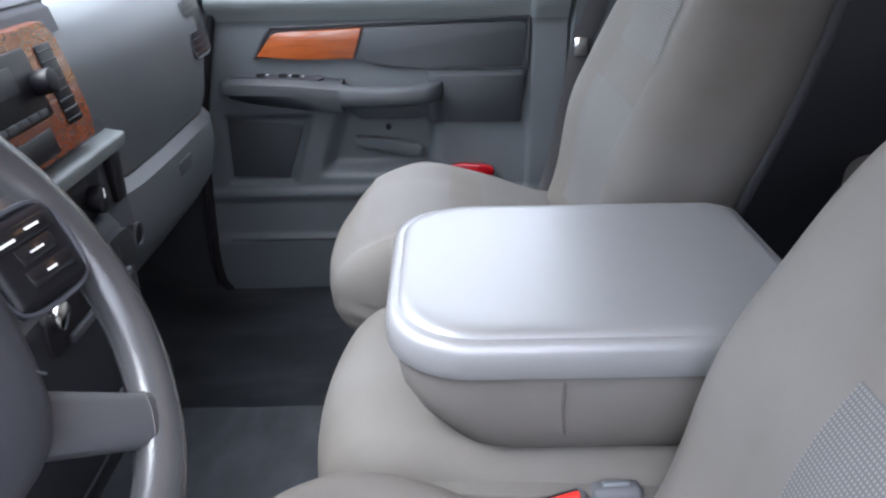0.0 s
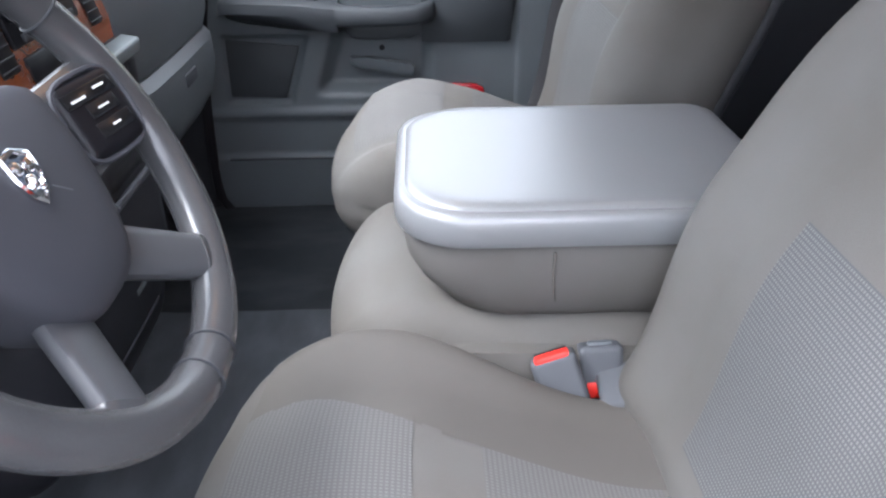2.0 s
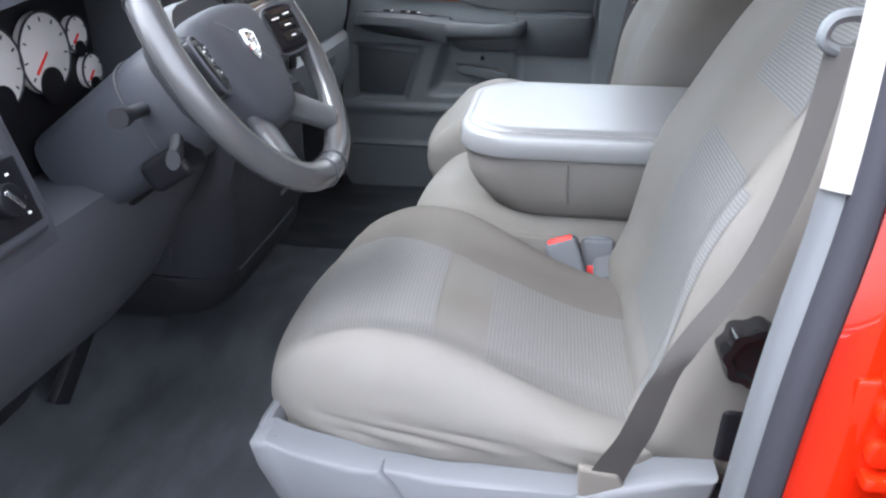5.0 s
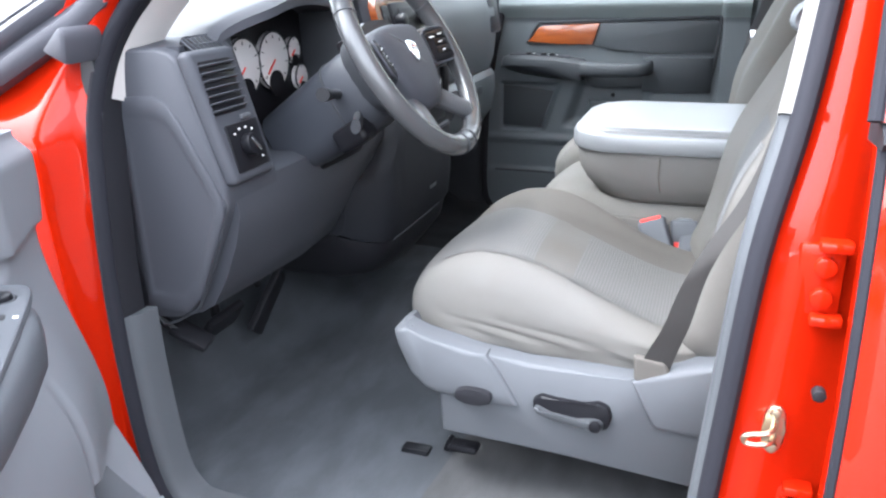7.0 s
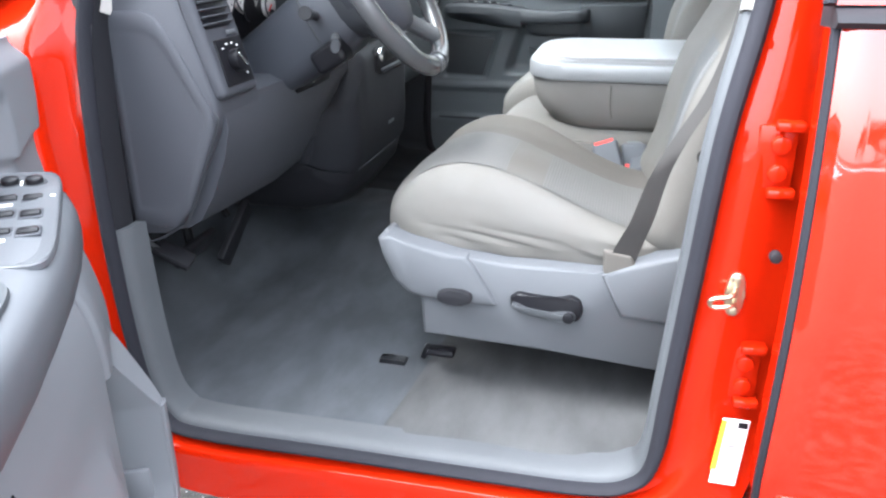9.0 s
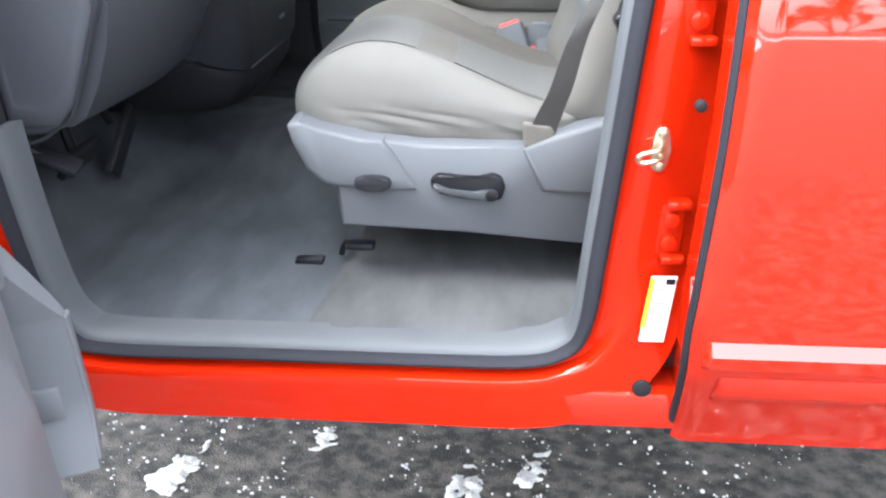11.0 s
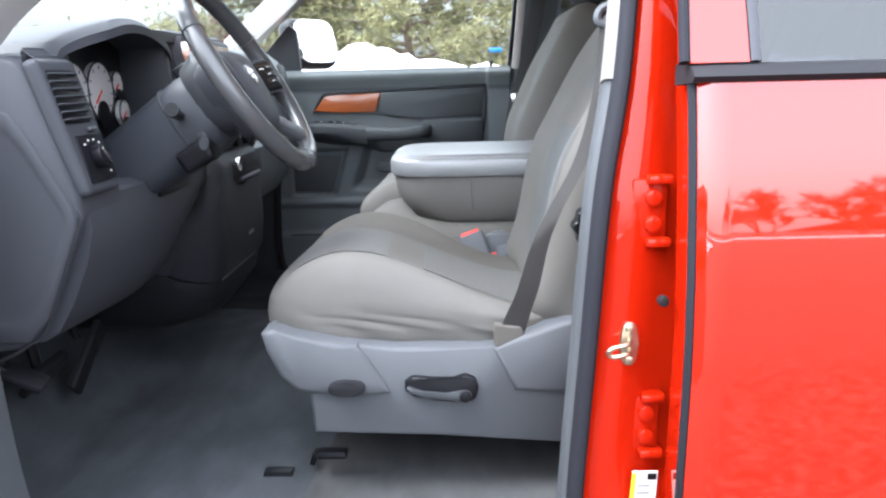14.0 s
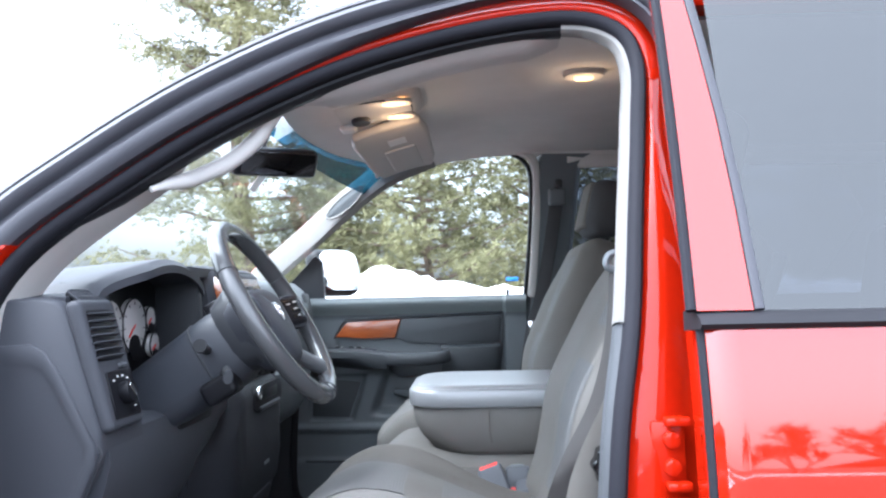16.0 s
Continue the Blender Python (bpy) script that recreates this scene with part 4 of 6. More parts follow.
part("bezel", loft([[(0.058 + a * k, -0.175 + b * k, h) for a, b in ring(0.046, 0.034, 24, 2.4)] for k, h in ((1.0, 1.820), (1.0, 1.811), (0.94, 1.806), (0.80, 1.805))]), VISOR, dome)
part("lens", loft([[(0.058 + a * k, -0.175 + b * k, h) for a, b in ring(0.023, 0.015, 20, 2.2)] for k, h in ((1.0, 1.810), (1.0, 1.804), (0.85, 1.800), (0.4, 1.798))]), LAMP, dome, "glowing lens")
for at in ((-0.385, -0.115, 1.745), (-0.385, 0.015, 1.745), (0.058, -0.175, 1.765)):
    l = new("lamp_light", bpy.data.lights.new("lamp_light", "POINT"))
    l.data.energy, l.data.color, l.data.shadow_soft_size = 0.05, (1.0, 0.62, 0.32), 0.02
    l.location = at


def make_visor(y):
    v = thing("sun_visor", "grey cloth sun visor folded up to the headliner", "sun visor", (-0.43, y, 1.76), group="sun visors")
    s = 1 if y > 0 else -1
    m = Matrix.Translation((-0.410, y, 1.736 + 0.012 * (1 - s) / 2)) @ turn(-11 * s, -15, -3 * s)
    part("visor_pad", moved(pad((0.100, 0.160, 0.012), 0.011, lambda p: (p.x * (1 - 0.08 * (s * p.y / 0.16) - 0.12 * smooth(0.6, 1.0, abs(p.y) / 0.16)), p.y, p.z - 0.006 * (p.x / 0.1) ** 2), 12, 4), m), VISOR, v)
    part("label", moved(rbox((0.012, -0.065 * s, -0.0125), (0.050, 0.040, 0.001), 0), m), WHITE, v, "white warning label")
    part("mirror_flap", moved(pad((0.045, 0.075, 0.005), 0.004, lambda p: (p.x + 0.01, p.y + 0.055 * s, p.z - 0.0115), 4, 2), m), VISOR, v)
    part("pivot_arm", tube([m @ Vector((-0.085, 0.12 * s, 0)), m @ Vector((-0.095, 0.16 * s, 0.0)), m @ Vector((-0.090, 0.17 * s, 0.04))], 0.006, 8), CREAM, v)


make_visor(0.235)
make_visor(-0.375)
mirror = thing("rear_view_mirror", "dark framed interior mirror hung on the windscreen", "mirror", (-0.68, -0.03, 1.66))
part("mirror_shell", pad((0.018, 0.12, 0.036), 0.015, lambda p: tuple(Matrix.Translation((-0.69, -0.03, 1.655)) @ turn(4, 20, -42) @ p), 6, 3), BLACK, mirror)
part("mirror_glass", moved(rbox((0.0195, 0, 0), (0.002, 0.21, 0.055), 0.0008), Matrix.Translation((-0.69, -0.03, 1.655)) @ turn(4, 20, -42)), MIRROR_DARK, mirror, "mirror glass darkened in place of a dark reflection")
part("mirror_stem", tube([(-0.70, -0.03, 1.66), (-0.72, -0.03, 1.70), (-0.70, -0.03, 1.745)], 0.008, 8), BLACK, mirror)
part("windscreen_tag", rbox((-0.735, -0.02, 1.61), (0.002, 0.05, 0.06), 0, turn=turn(0, 40, 0)), WHITE, mirror)

# ---- dashboard ----
dash = thing("dashboard", "slate grey plastic dashboard with vents and wood trim", "dashboard", (-0.9, 0, 1.1))
POD = [(-1.20, 1.265), (-1.05, 1.303), (-0.90, 1.319), (-0.825, 1.321), (-0.803, 1.316), (-0.788, 1.302), (-0.738, 1.130), (-0.735, 1.105), (-0.745, 1.075), (-0.80, 0.965), (-0.828, 0.918), (-0.850, 0.905), (-0.90, 0.90), (-1.20, 1.00)]
def pod_at(y, k=0.0):
    cx, cz = -0.95, 1.12
    return [(max(-0.915 if y < -0.77 else -1.2, cx + (x - cx) * (1 - k)), y, cz + (z - cz) * (1 - k)) for x, z in POD]
part("left_pod", loft([pod_at(-0.836, 0.03), pod_at(-0.834, 0.016), pod_at(-0.829, 0.006), pod_at(-0.820, 0.0), pod_at(-0.775, 0.0), pod_at(-0.765, 0.0), pod_at(-0.70, 0.0)]), DASH, dash)
CAP = [(-0.905, 1.255), (-0.84, 1.258), (-0.817, 1.248), (-0.795, 1.215), (-0.742, 1.112), (-0.741, 1.085), (-0.80, 0.950), (-0.832, 0.915), (-0.905, 0.915)]
part("end_cap", loft([[(-0.83 + (x + 0.83) * k, y, 1.09 + (z - 1.09) * k) for x, z in CAP] for k, y in ((0.985, -0.825), (0.985, -0.8355), (0.975, -0.8390), (0.955, -0.8405), (0.84, -0.8412), (0.80, -0.8395), (0.76, -0.8390), (0.70, -0.8388))]), DASH, dash, "removable end cap panel with a recessed field")
part("cap_seam", sweep(rail([(-0.83 + (x + 0.83) * 0.99, -0.8345, 1.09 + (z - 1.09) * 0.99) for x, z in CAP], 3, True), ring(0.0022, 0.0012, n=6), True), DASH_DARK, dash)
# left bezel with vent and lamp switch
RAKE = math.degrees(math.atan2(0.052, 0.20))
bez = Matrix.Translation((-0.760, -0.772, 1.228)) @ turn(0, -RAKE)   # local x towards the seat, y across, z up the face
part("vent_bezel", moved(pad((0.012, 0.055, 0.098), 0.010, lambda p: (p.x, p.y - 0.006 - 0.05 * p.z, p.z - 0.008), 6, 3), bez), DASH, dash)
part("vent_mouth", moved(rbox((0.0090, -0.013, 0.034), (0.008, 0.080, 0.080), 0.004), bez), BLACK, dash)
for i in range(7):
    part("vent_slat", moved(rbox((0.0150, -0.013, 0.002 + i * 0.0107), (0.005, 0.082, 0.0022), 0.0007, turn=turn(0, -20)), bez), DASH, dash)
part("vent_tab", moved(rbox((0.016, 0.012, -0.014), (0.006, 0.024, 0.006), 0.002), bez), TRIM, dash)
part("switch_plate", moved(rbox((0.0125, -0.001, -0.056), (0.005, 0.080, 0.070), 0.002), bez), BLACK, dash, "black headlamp switch plate")
part("lamp_knob", moved(disc((0.022, -0.004, -0.056), 0.017, 0.016, "x", 20), bez), BLACK, dash)
part("knob_pointer", moved(rbox((0.031, -0.004, -0.056), (0.003, 0.006, 0.026), 0.001, turn=turn(35)), bez), CHROME, dash)
for dy, dz in ((-0.026, -0.035), (-0.012, -0.030), (0.004, -0.030), (0.018, -0.035), (0.026, -0.062), (0.024, -0.078)):
    part("switch_mark", moved(rbox((0.0155, dy, dz), (0.001, 0.004, 0.0026), 0), bez), WHITE, dash)
gri = bez @ Matrix.Translation((-0.010, 0.010, 0.094)) @ turn(0, -38)
part("demister_grille", moved(rbox((0, 0, 0), (0.010, 0.080, 0.036), 0.003), gri), BLACK, dash)
for i in range(8):
    part("grille_bar", moved(rbox((0.0055, -0.0350 + i * 0.0100, 0), (0.003, 0.0015, 0.034), 0.0004), gri), DASH, dash)
part("grille_bar", moved(rbox((0.0055, 0, 0.001), (0.003, 0.074, 0.0024), 0.0005), gri), DASH, dash)
part("grille_rim", moved(sweep([(0.004, a, b) for a, b in ring(0.042, 0.020, 20, 6)], ring(0.0016, n=6), True, up=(1, 0, 0)), gri), DASH, dash)

# instrument hood, cluster and gauges
def hood(u, v):
    y = -0.742 + 0.345 * u
    arch = math.sin(math.pi * min(1, max(0, u))) ** 0.6
    edge_x = -0.79 + 0.048 * smooth(0.0, 0.3, u)
    x = edge_x - 0.40 * v
    return (x, y, 1.330 + 0.05 * arch + 0.018 * u - 0.03 * v - 0.012 * math.exp(-(v / 0.02) ** 2))
part("dash_top", surf(lambda u, v: (-0.80 - 0.42 * u, -0.815 + 0.03 * u + (0.095 - 0.02 * u) * v, 1.321 + 0.010 * v - 0.035 * u * u), span(0, 1, 12), span(0, 1, 6), (0, 0, -0.012)), DASH, dash, "grey dash top beside the hood")
part("cluster_hood", surf(hood, span(0, 1, 28), [0, 0.01, 0.03, 0.06] + span(0.12, 1, 8), (0, 0, -0.014)), DASH, dash, "grey instrument hood")
part("cluster_wall", prism([(-0.72, 1.13), (-0.38, 1.13), (-0.38, 1.372), (-0.72, 1.345)], "x", -0.86, -0.835, 0.0), BLACK, dash)
part("cluster_left_wall", prism([(-0.86, 1.10), (-0.765, 1.15), (-0.79, 1.33), (-0.86, 1.34)], "y", -0.716, -0.702, 0.003), DASH_DARK, dash)
part("cluster_right_wall", prism([(-0.86, 1.10), (-0.735, 1.13), (-0.752, 1.36), (-0.86, 1.37)], "y", -0.412, -0.392, 0.003), DASH_DARK, dash)
GAUGES = ((-0.622, 1.268, 0.048), (-0.528, 1.270, 0.049), (-0.457, 1.281, 0.023), (-0.437, 1.230, 0.023))
for gy, gz, gr in GAUGES:
    g = part("gauge", disc((-0.830, gy, gz), gr, 0.010, "x", 28), DIAL, dash, "white gauge face with red needle")
    part("gauge_ring", sweep([(-0.825, gy + gr * math.cos(a), gz + gr * math.sin(a)) for a in span(0, 2 * math.pi * 27 / 28, 27)], ring(0.0016, n=6), True, up=(1, 0, 0)), DASH_DARK, g)
    part("needle", rbox((-0.8235, gy - gr * 0.25, gz - gr * 0.2), (0.002, gr * 0.7, 0.0028), 0.0005, turn=turn(40)), REDPLASTIC, g)
    for i in range(9 if gr > 0.03 else 5):
        a = math.radians(220 - (260 * i / (8 if gr > 0.03 else 4)))
        part("tick", rbox((-0.8245, gy + gr * 0.82 * math.cos(a), gz + gr * 0.82 * math.sin(a)), (0.001, gr * 0.11, 0.0018), 0, turn=turn(math.degrees(a))), DASH_DARK, g)
    part("display", disc((-0.8243, gy, gz - gr * 0.80), gr * 0.46, 0.003, "x", 20, 0), BLACK, g)

# knee panel and steering column
KNEE = [(-0.95, 1.125), (-0.76, 1.128), (-0.738, 1.118), (-0.732, 1.08), (-0.742, 1.03), (-0.768, 0.96), (-0.795, 0.915), (-0.82, 0.900), (-0.95, 0.895)]
def knee_at(y, lift=0.0):
    return [(x - 0.04 * lift * smooth(1.1, 0.95, z), y, z + lift * 0.12 * smooth(1.12, 0.90, z)) for x, z in KNEE]
part("knee_panel", loft([knee_at(-0.815, 0.10), knee_at(-0.70, 0.05), knee_at(-0.55, 0.0), knee_at(-0.42, 0.05), knee_at(-0.34, 0.25), knee_at(-0.27, 0.6), knee_at(-0.22, 0.9)]), DASH, dash)
part("column_mouth", rbox((-0.745, -0.475, 1.098), (0.036, 0.17, 0.030), 0.010), BLACK, dash)

column = thing("steering_column", "grey steering column shroud with stalks and ignition", "steering column", (-0.7, -0.533, 1.2))
CAX = Matrix.Translation((-0.565, -0.533, 1.29)) @ Matrix(((0, -0.516, 0.857, 0), (1, 0, 0, 0), (0, 0.857, 0.516, 0), (0, 0, 0, 1)))   # local x across to the far side, y up the wheel, z to the driver
def collar(a, w, h, dy):
    return [tuple(CAX @ Vector((p * w, q * h + dy, a))) for p, q in ring(1, 1, 24, 3.2)]
part("shroud", loft([collar(-0.285, 0.068, 0.062, -0.02), collar(-0.16, 0.074, 0.069, -0.016), collar(-0.105, 0.075, 0.070, -0.012), collar(-0.080, 0.070, 0.064, -0.008), collar(-0.072, 0.056, 0.050, -0.004)]), SHROUD, column)
part("tilt_pocket", moved(pad((0.026, 0.020, 0.030), 0.010, None, 4, 3), CAX @ Matrix.Translation((-0.070, -0.070, -0.130))), BLACK, column, "black tilt lever pocket")
part("shroud_seam", sweep([CAX @ Vector((p * 0.0752, q * 0.0702 - 0.014, -0.135)) for p, q in ring(1, 1, 24, 3.2)], ring(0.002, n=6), True, up=(0.857, 0, 0.516)), DASH_DARK, column)
part("wheel_collar", loft([collar(-0.085, 0.070, 0.066, 0), collar(-0.05, 0.085, 0.08, 0), collar(-0.03, 0.08, 0.074, 0)]), DASH_DARK, column)
def at_col(x, y, z):
    return CAX @ Vector((x, y, z))
part("stalk", tube([at_col(-0.070, -0.002, -0.118), at_col(-0.11, 0.0, -0.110), at_col(-0.140, 0.0, -0.102)], 0.008, 10), DASH_DARK, column)
part("stalk_knob", tube([at_col(-0.136, 0.0, -0.103), at_col(-0.158, 0.0, -0.096)], 0.011, 14), BLACK, column)
part("tilt_lever", tube([at_col(-0.07, -0.05, -0.11), at_col(-0.10, -0.060, -0.10), at_col(-0.122, -0.064, -0.095)], 0.008, 10, b=0.012), DASH_DARK, column)
part("ignition", moved(disc((0, 0, 0), 0.017, 0.02, "z", 20), CAX @ Matrix.Translation((0.088, -0.01, -0.13)) @ turn(0, 90)), DASH_DARK, column)
part("hazard_block", moved(rbox((0.0, 0.06, -0.09), (0.04, 0.03, 0.03), 0.006), CAX), BLACK, column)

wheel = thing("steering_wheel", "grey leather wrapped four-spoke steering wheel", "steering wheel", (-0.565, -0.533, 1.29))
RIM = 0.172
part("rim", moved(sweep([(RIM * math.cos(t), RIM * math.sin(t), 0.0) for t in span(0, 2 * math.pi * 63 / 64, 63)], ring(0.0175, 0.0165, 14), True, up=(0, 0, 1)), CAX), LEATHER, wheel, "worn grey leather rim")
for a in (-84, 264, 26, 154):
    c = math.radians(a)
    part("rim_joint", moved(sweep([(RIM * math.cos(c) + 0.0181 * math.cos(t) * math.cos(c), RIM * math.sin(c) + 0.0181 * math.cos(t) * math.sin(c), 0.0171 * math.sin(t)) for t in span(0, 2 * math.pi * 15 / 16, 15)], ring(0.0012, n=6), True, up=(math.sin(c), -math.cos(c), 0.01)), CAX), DASH_DARK, wheel)
HUB = [(-0.093, 0.020), (-0.088, 0.042), (-0.060, 0.051), (0.0, 0.055), (0.060, 0.051), (0.088, 0.042), (0.093, 0.020), (0.090, -0.012), (0.074, -0.050), (0.054, -0.078), (0.030, -0.094), (0.0, -0.097), (-0.030, -0.094), (-0.054, -0.078), (-0.074, -0.050), (-0.090, -0.012)]
def hub_at(k, z):
    return [tuple(CAX @ Vector((x * k - 0.004, (y + 0.02) * k - 0.02, z))) for x, y in [tuple(v)[:2] for v in rail([(a, b, 0) for a, b in HUB], 2, True)]]
part("hub_pad", loft([hub_at(0.88, -0.06), hub_at(0.97, -0.045), hub_at(1.0, -0.025), hub_at(0.985, -0.011), hub_at(0.93, -0.003), hub_at(0.80, 0.002), hub_at(0.55, 0.005), hub_at(0.25, 0.006)]), DASH, wheel, "grey airbag pad")
for a, b in (((0.008, -0.016), (0.062, -0.060)), ((-0.022, 0.014), (-0.060, 0.044))):
    part("pad_crease", sweep([CAX @ Vector((a[0] + (b[0] - a[0]) * t, a[1] + (b[1] - a[1]) * t, 0.0052 - 0.0085 * t ** 2.2)) for t in span(0, 1, 12)], ring(0.0011, n=6), up=(0.857, 0, 0.516)), DOORGREY, wheel)
SHIELD_MARK = ((-0.016, 0.017), (0.0, 0.021), (0.016, 0.017), (0.015, 0.0), (0.009, -0.014), (0.0, -0.021), (-0.009, -0.014), (-0.015, 0.0))
def on_badge(x, y, z):
    return tuple(CAX @ Vector((-0.007 + x * 0.92 + y * 0.18, -0.003 + y * 0.92 - x * 0.18, z)))
badge = part("badge", loft([[on_badge(x * k, y * k, z) for x, y in SHIELD_MARK] for k, z in ((1, 0.004), (1, 0.0085), (0.90, 0.0100), (0.80, 0.0100), (0.76, 0.0085))]), CHROME, wheel, "chrome shield badge")
for x, y, a, b in ((-0.0065, 0.007, 0.0042, 0.0055), (0.0065, 0.007, 0.0042, 0.0055), (0.0, -0.004, 0.0035, 0.0060), (-0.005, -0.0075, 0.0028, 0.0035), (0.005, -0.0075, 0.0028, 0.0035)):
    part("badge_relief", loft([[on_badge(x + p * a * k, y + q * b * k, z) for p, q in ring(1, 1, 12)] for k, z in ((1.0, 0.0080), (0.85, 0.0105), (0.4, 0.0118))]), CHROME, badge)
for x, y, w, h in ((-0.0005, 0.0145, 0.010, 0.0022), (0.0, 0.0035, 0.0018, 0.007)):
    part("badge_field", loft([[on_badge(x + p * w, y + q * h, z) for p, q in ring(0.5, 0.5, 8)] for z in (0.0083, 0.0089)]), BLACK, badge)
def spoke(a, b, w0, w1, material, name="spoke", z0=0.0, z1=0.002, thick=0.010):
    """A flat bar between two points of the wheel's plane."""
    a, b = Vector((*a, 0)), Vector((*b, 0))
    d = (b - a).normalized()
    n = Vector((-d.y, d.x, 0))
    loops = []
    for t in span(0, 1, 8):
        w, z, c = w0 + (w1 - w0) * t, z0 + (z1 - z0) * t, a + (b - a) * t
        loops.append([tuple(CAX @ (c + n * q * w + Vector((0, 0, z + p * thick)))) for q, p in ring(1, 1, 16, 3)])
    return part(name, loft(loops), material, wheel)
for sgn in (1, -1):
    spoke((sgn * 0.055, -0.004), (sgn * 0.167, 0.002), 0.038, 0.036, LEATHER, "upper_spoke", -0.022, -0.006)
    spoke((sgn * 0.036, -0.070), (sgn * 0.088, -0.128), 0.023, 0.019, SPOKE, "spoke", -0.026, 0.001)
    spoke((sgn * 0.0875, -0.1275), (sgn * 0.102, -0.143), 0.020, 0.026, LEATHER, "spoke_end", 0.001, 0.002, 0.0105)
    podm = CAX @ Matrix.Translation((sgn * 0.120, -0.004, -0.002)) @ turn(0, 0, sgn * -6) @ turn(0, sgn * -20, 0)
    b = part("button_pod", moved(pad((0.032, 0.031, 0.010), 0.009, lambda p: (p.x + 0.10 * p.y * sgn, p.y, p.z), 4, 3), podm), BLACK, wheel, "black cruise control buttons")
    for k, (dx, dy, w) in enumerate(((0.000, 0.016, 0.050), (0.004, 0.003, 0.030), (0.004, -0.012, 0.036))):
        part("button", moved(rbox((dx, dy, 0.0095), (w, 0.0125, 0.003), 0.0014), podm), GLOSSBLACK, b)
    for dx, dy, w, h in ((-0.012, 0.0145, 0.018, 0.0032), (0.011, 0.0170, 0.014, 0.0032), (0.004, 0.003, 0.014, 0.0026), (0.004, -0.012, 0.010, 0.0030)):
        part("button_mark", moved(rbox((dx, dy, 0.0112), (0.8 * w, 0.6 * h, 0.0006), 0), podm), WHITE, b)
    part("pod_rim", moved(sweep([(0.0335 * c + 0.10 * 0.032 * q * sgn, 0.0325 * q, 0.006) for c, q in ring(1, 1, 24, 3.5)], ring(0.0022, n=6), True, up=(0, 0, 1)), podm), DASH, wheel)

# centre stack
def stack_x(z):
    return -0.742 - 0.25 * (z - 1.22) * (1 if z > 1.22 else 0) - 0.10 * (1.22 - z) * (1 if z < 1.22 else 0)
STK = (-0.055, 0.150)
part("stack_body", loft([[(-1.1, STK[0] - w, z), (stack_x(z) - 0.030 + d, STK[0] - w, z), (stack_x(z) - 0.010 + d, STK[0] - w + 0.02, z), (stack_x(z) - 0.010 + d, STK[0] + w + 0.05, z), (stack_x(z) - 0.030 + d, STK[0] + w + 0.075, z), (-1.1, STK[0] + w + 0.075, z)]
     for z, w, d in ((0.98, 0.16, 0.0), (1.10, 0.165, 0.0), (1.20, 0.165, 0.0), (1.212, 0.165, 0.0), (1.30, 0.165, 0.0), (1.375, 0.16, 0.0), (1.392, 0.155, -0.02))]), DASH, dash)
def on_stack(y, z, d):
    return (stack_x(z) - 0.010 + d, y, z)
part("stack_bezel", loft([[on_stack(STK[0] + s * 0.162, z, d) for s, z in ((-0.93, 1.226), (0.93, 1.226), (1.0, 1.25), (1.02, 1.30), (1.0, 1.345), (0.90, 1.366), (-0.90, 1.366), (-1.0, 1.345), (-1.02, 1.30), (-1.0, 1.25))] for d in (0.0, 0.012, 0.016)]), WOOD_DARK, dash, "glossy burl wood centre bezel")
part("radio", rbox(on_stack(STK[0] - 0.012, 1.308, 0.014), (0.016, 0.172, 0.080), 0.004, turn=turn(0, -14)), BLACK, dash, "black radio with display and knobs")
part("radio_display", rbox(on_stack(STK[0] - 0.02, 1.322, 0.023), (0.004, 0.085, 0.028), 0.001, turn=turn(0, -14)), DASH_DARK, dash)
for y in (-0.082, 0.062):
    part("radio_knob", moved(disc((0, 0, 0), 0.014, 0.026, "x", 18), Matrix.Translation(on_stack(STK[0] + y, 1.311, 0.032)) @ turn(0, -14)), BLACK, dash)
for i in range(6):
    part("radio_button", rbox(on_stack(STK[0] - 0.070 + i * 0.023, 1.279, 0.024), (0.005, 0.019, 0.009), 0.0015, turn=turn(0, -14)), DASH_DARK, dash)
part("stack_slot", rbox(on_stack(STK[0] - 0.015, 1.244, 0.0135), (0.010, 0.145, 0.030), 0.003, turn=turn(0, -14)), BLACK, dash)
for sy in (-1, 1):
    y = STK[0] + sy * 0.120
    part("vent_mouth", rbox(on_stack(y, 1.296, 0.0135), (0.010, 0.040, 0.098), 0.004, turn=turn(0, -14)), BLACK, dash)
    for i in range(8):
        part("vent_slat", rbox(on_stack(y, 1.256 + i * 0.0115, 0.0165), (0.006, 0.036, 0.0028), 0.001, turn=turn(0, 18)), DASH_DARK, dash)
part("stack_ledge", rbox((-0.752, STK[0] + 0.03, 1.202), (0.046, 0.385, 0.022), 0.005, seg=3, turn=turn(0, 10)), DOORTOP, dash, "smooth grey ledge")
part("climate_plate", rbox((-0.752, STK[0] + 0.045, 1.115), (0.012, 0.375, 0.165), 0.006, turn=turn(0, -5)), DASH, dash)
part("climate_panel", rbox((-0.7465, STK[0] - 0.01, 1.148), (0.008, 0.33, 0.062), 0.004, turn=turn(0, -5)), BLACK, dash)
part("stack_cubby", rbox((-0.7475, STK[0] + 0.02, 1.066), (0.014, 0.21, 0.050), 0.006, turn=turn(0, -5)), BLACK, dash)
for y, z in ((0.118, 1.148), (0.03, 1.148), (-0.06, 1.148), (-0.14, 1.148)):
    part("climate_knob", disc((-0.738, STK[0] + y, z), 0.019, 0.020, "x", 20), BLACK, dash)
    part("knob_mark", rbox((-0.7268, STK[0] + y, z + 0.008), (0.001, 0.003, 0.012), 0), WHITE, dash)
part("switch_pocket", rbox((-0.7450, STK[0] + 0.198, 1.150), (0.014, 0.032, 0.066), 0.004), BLACK, dash)
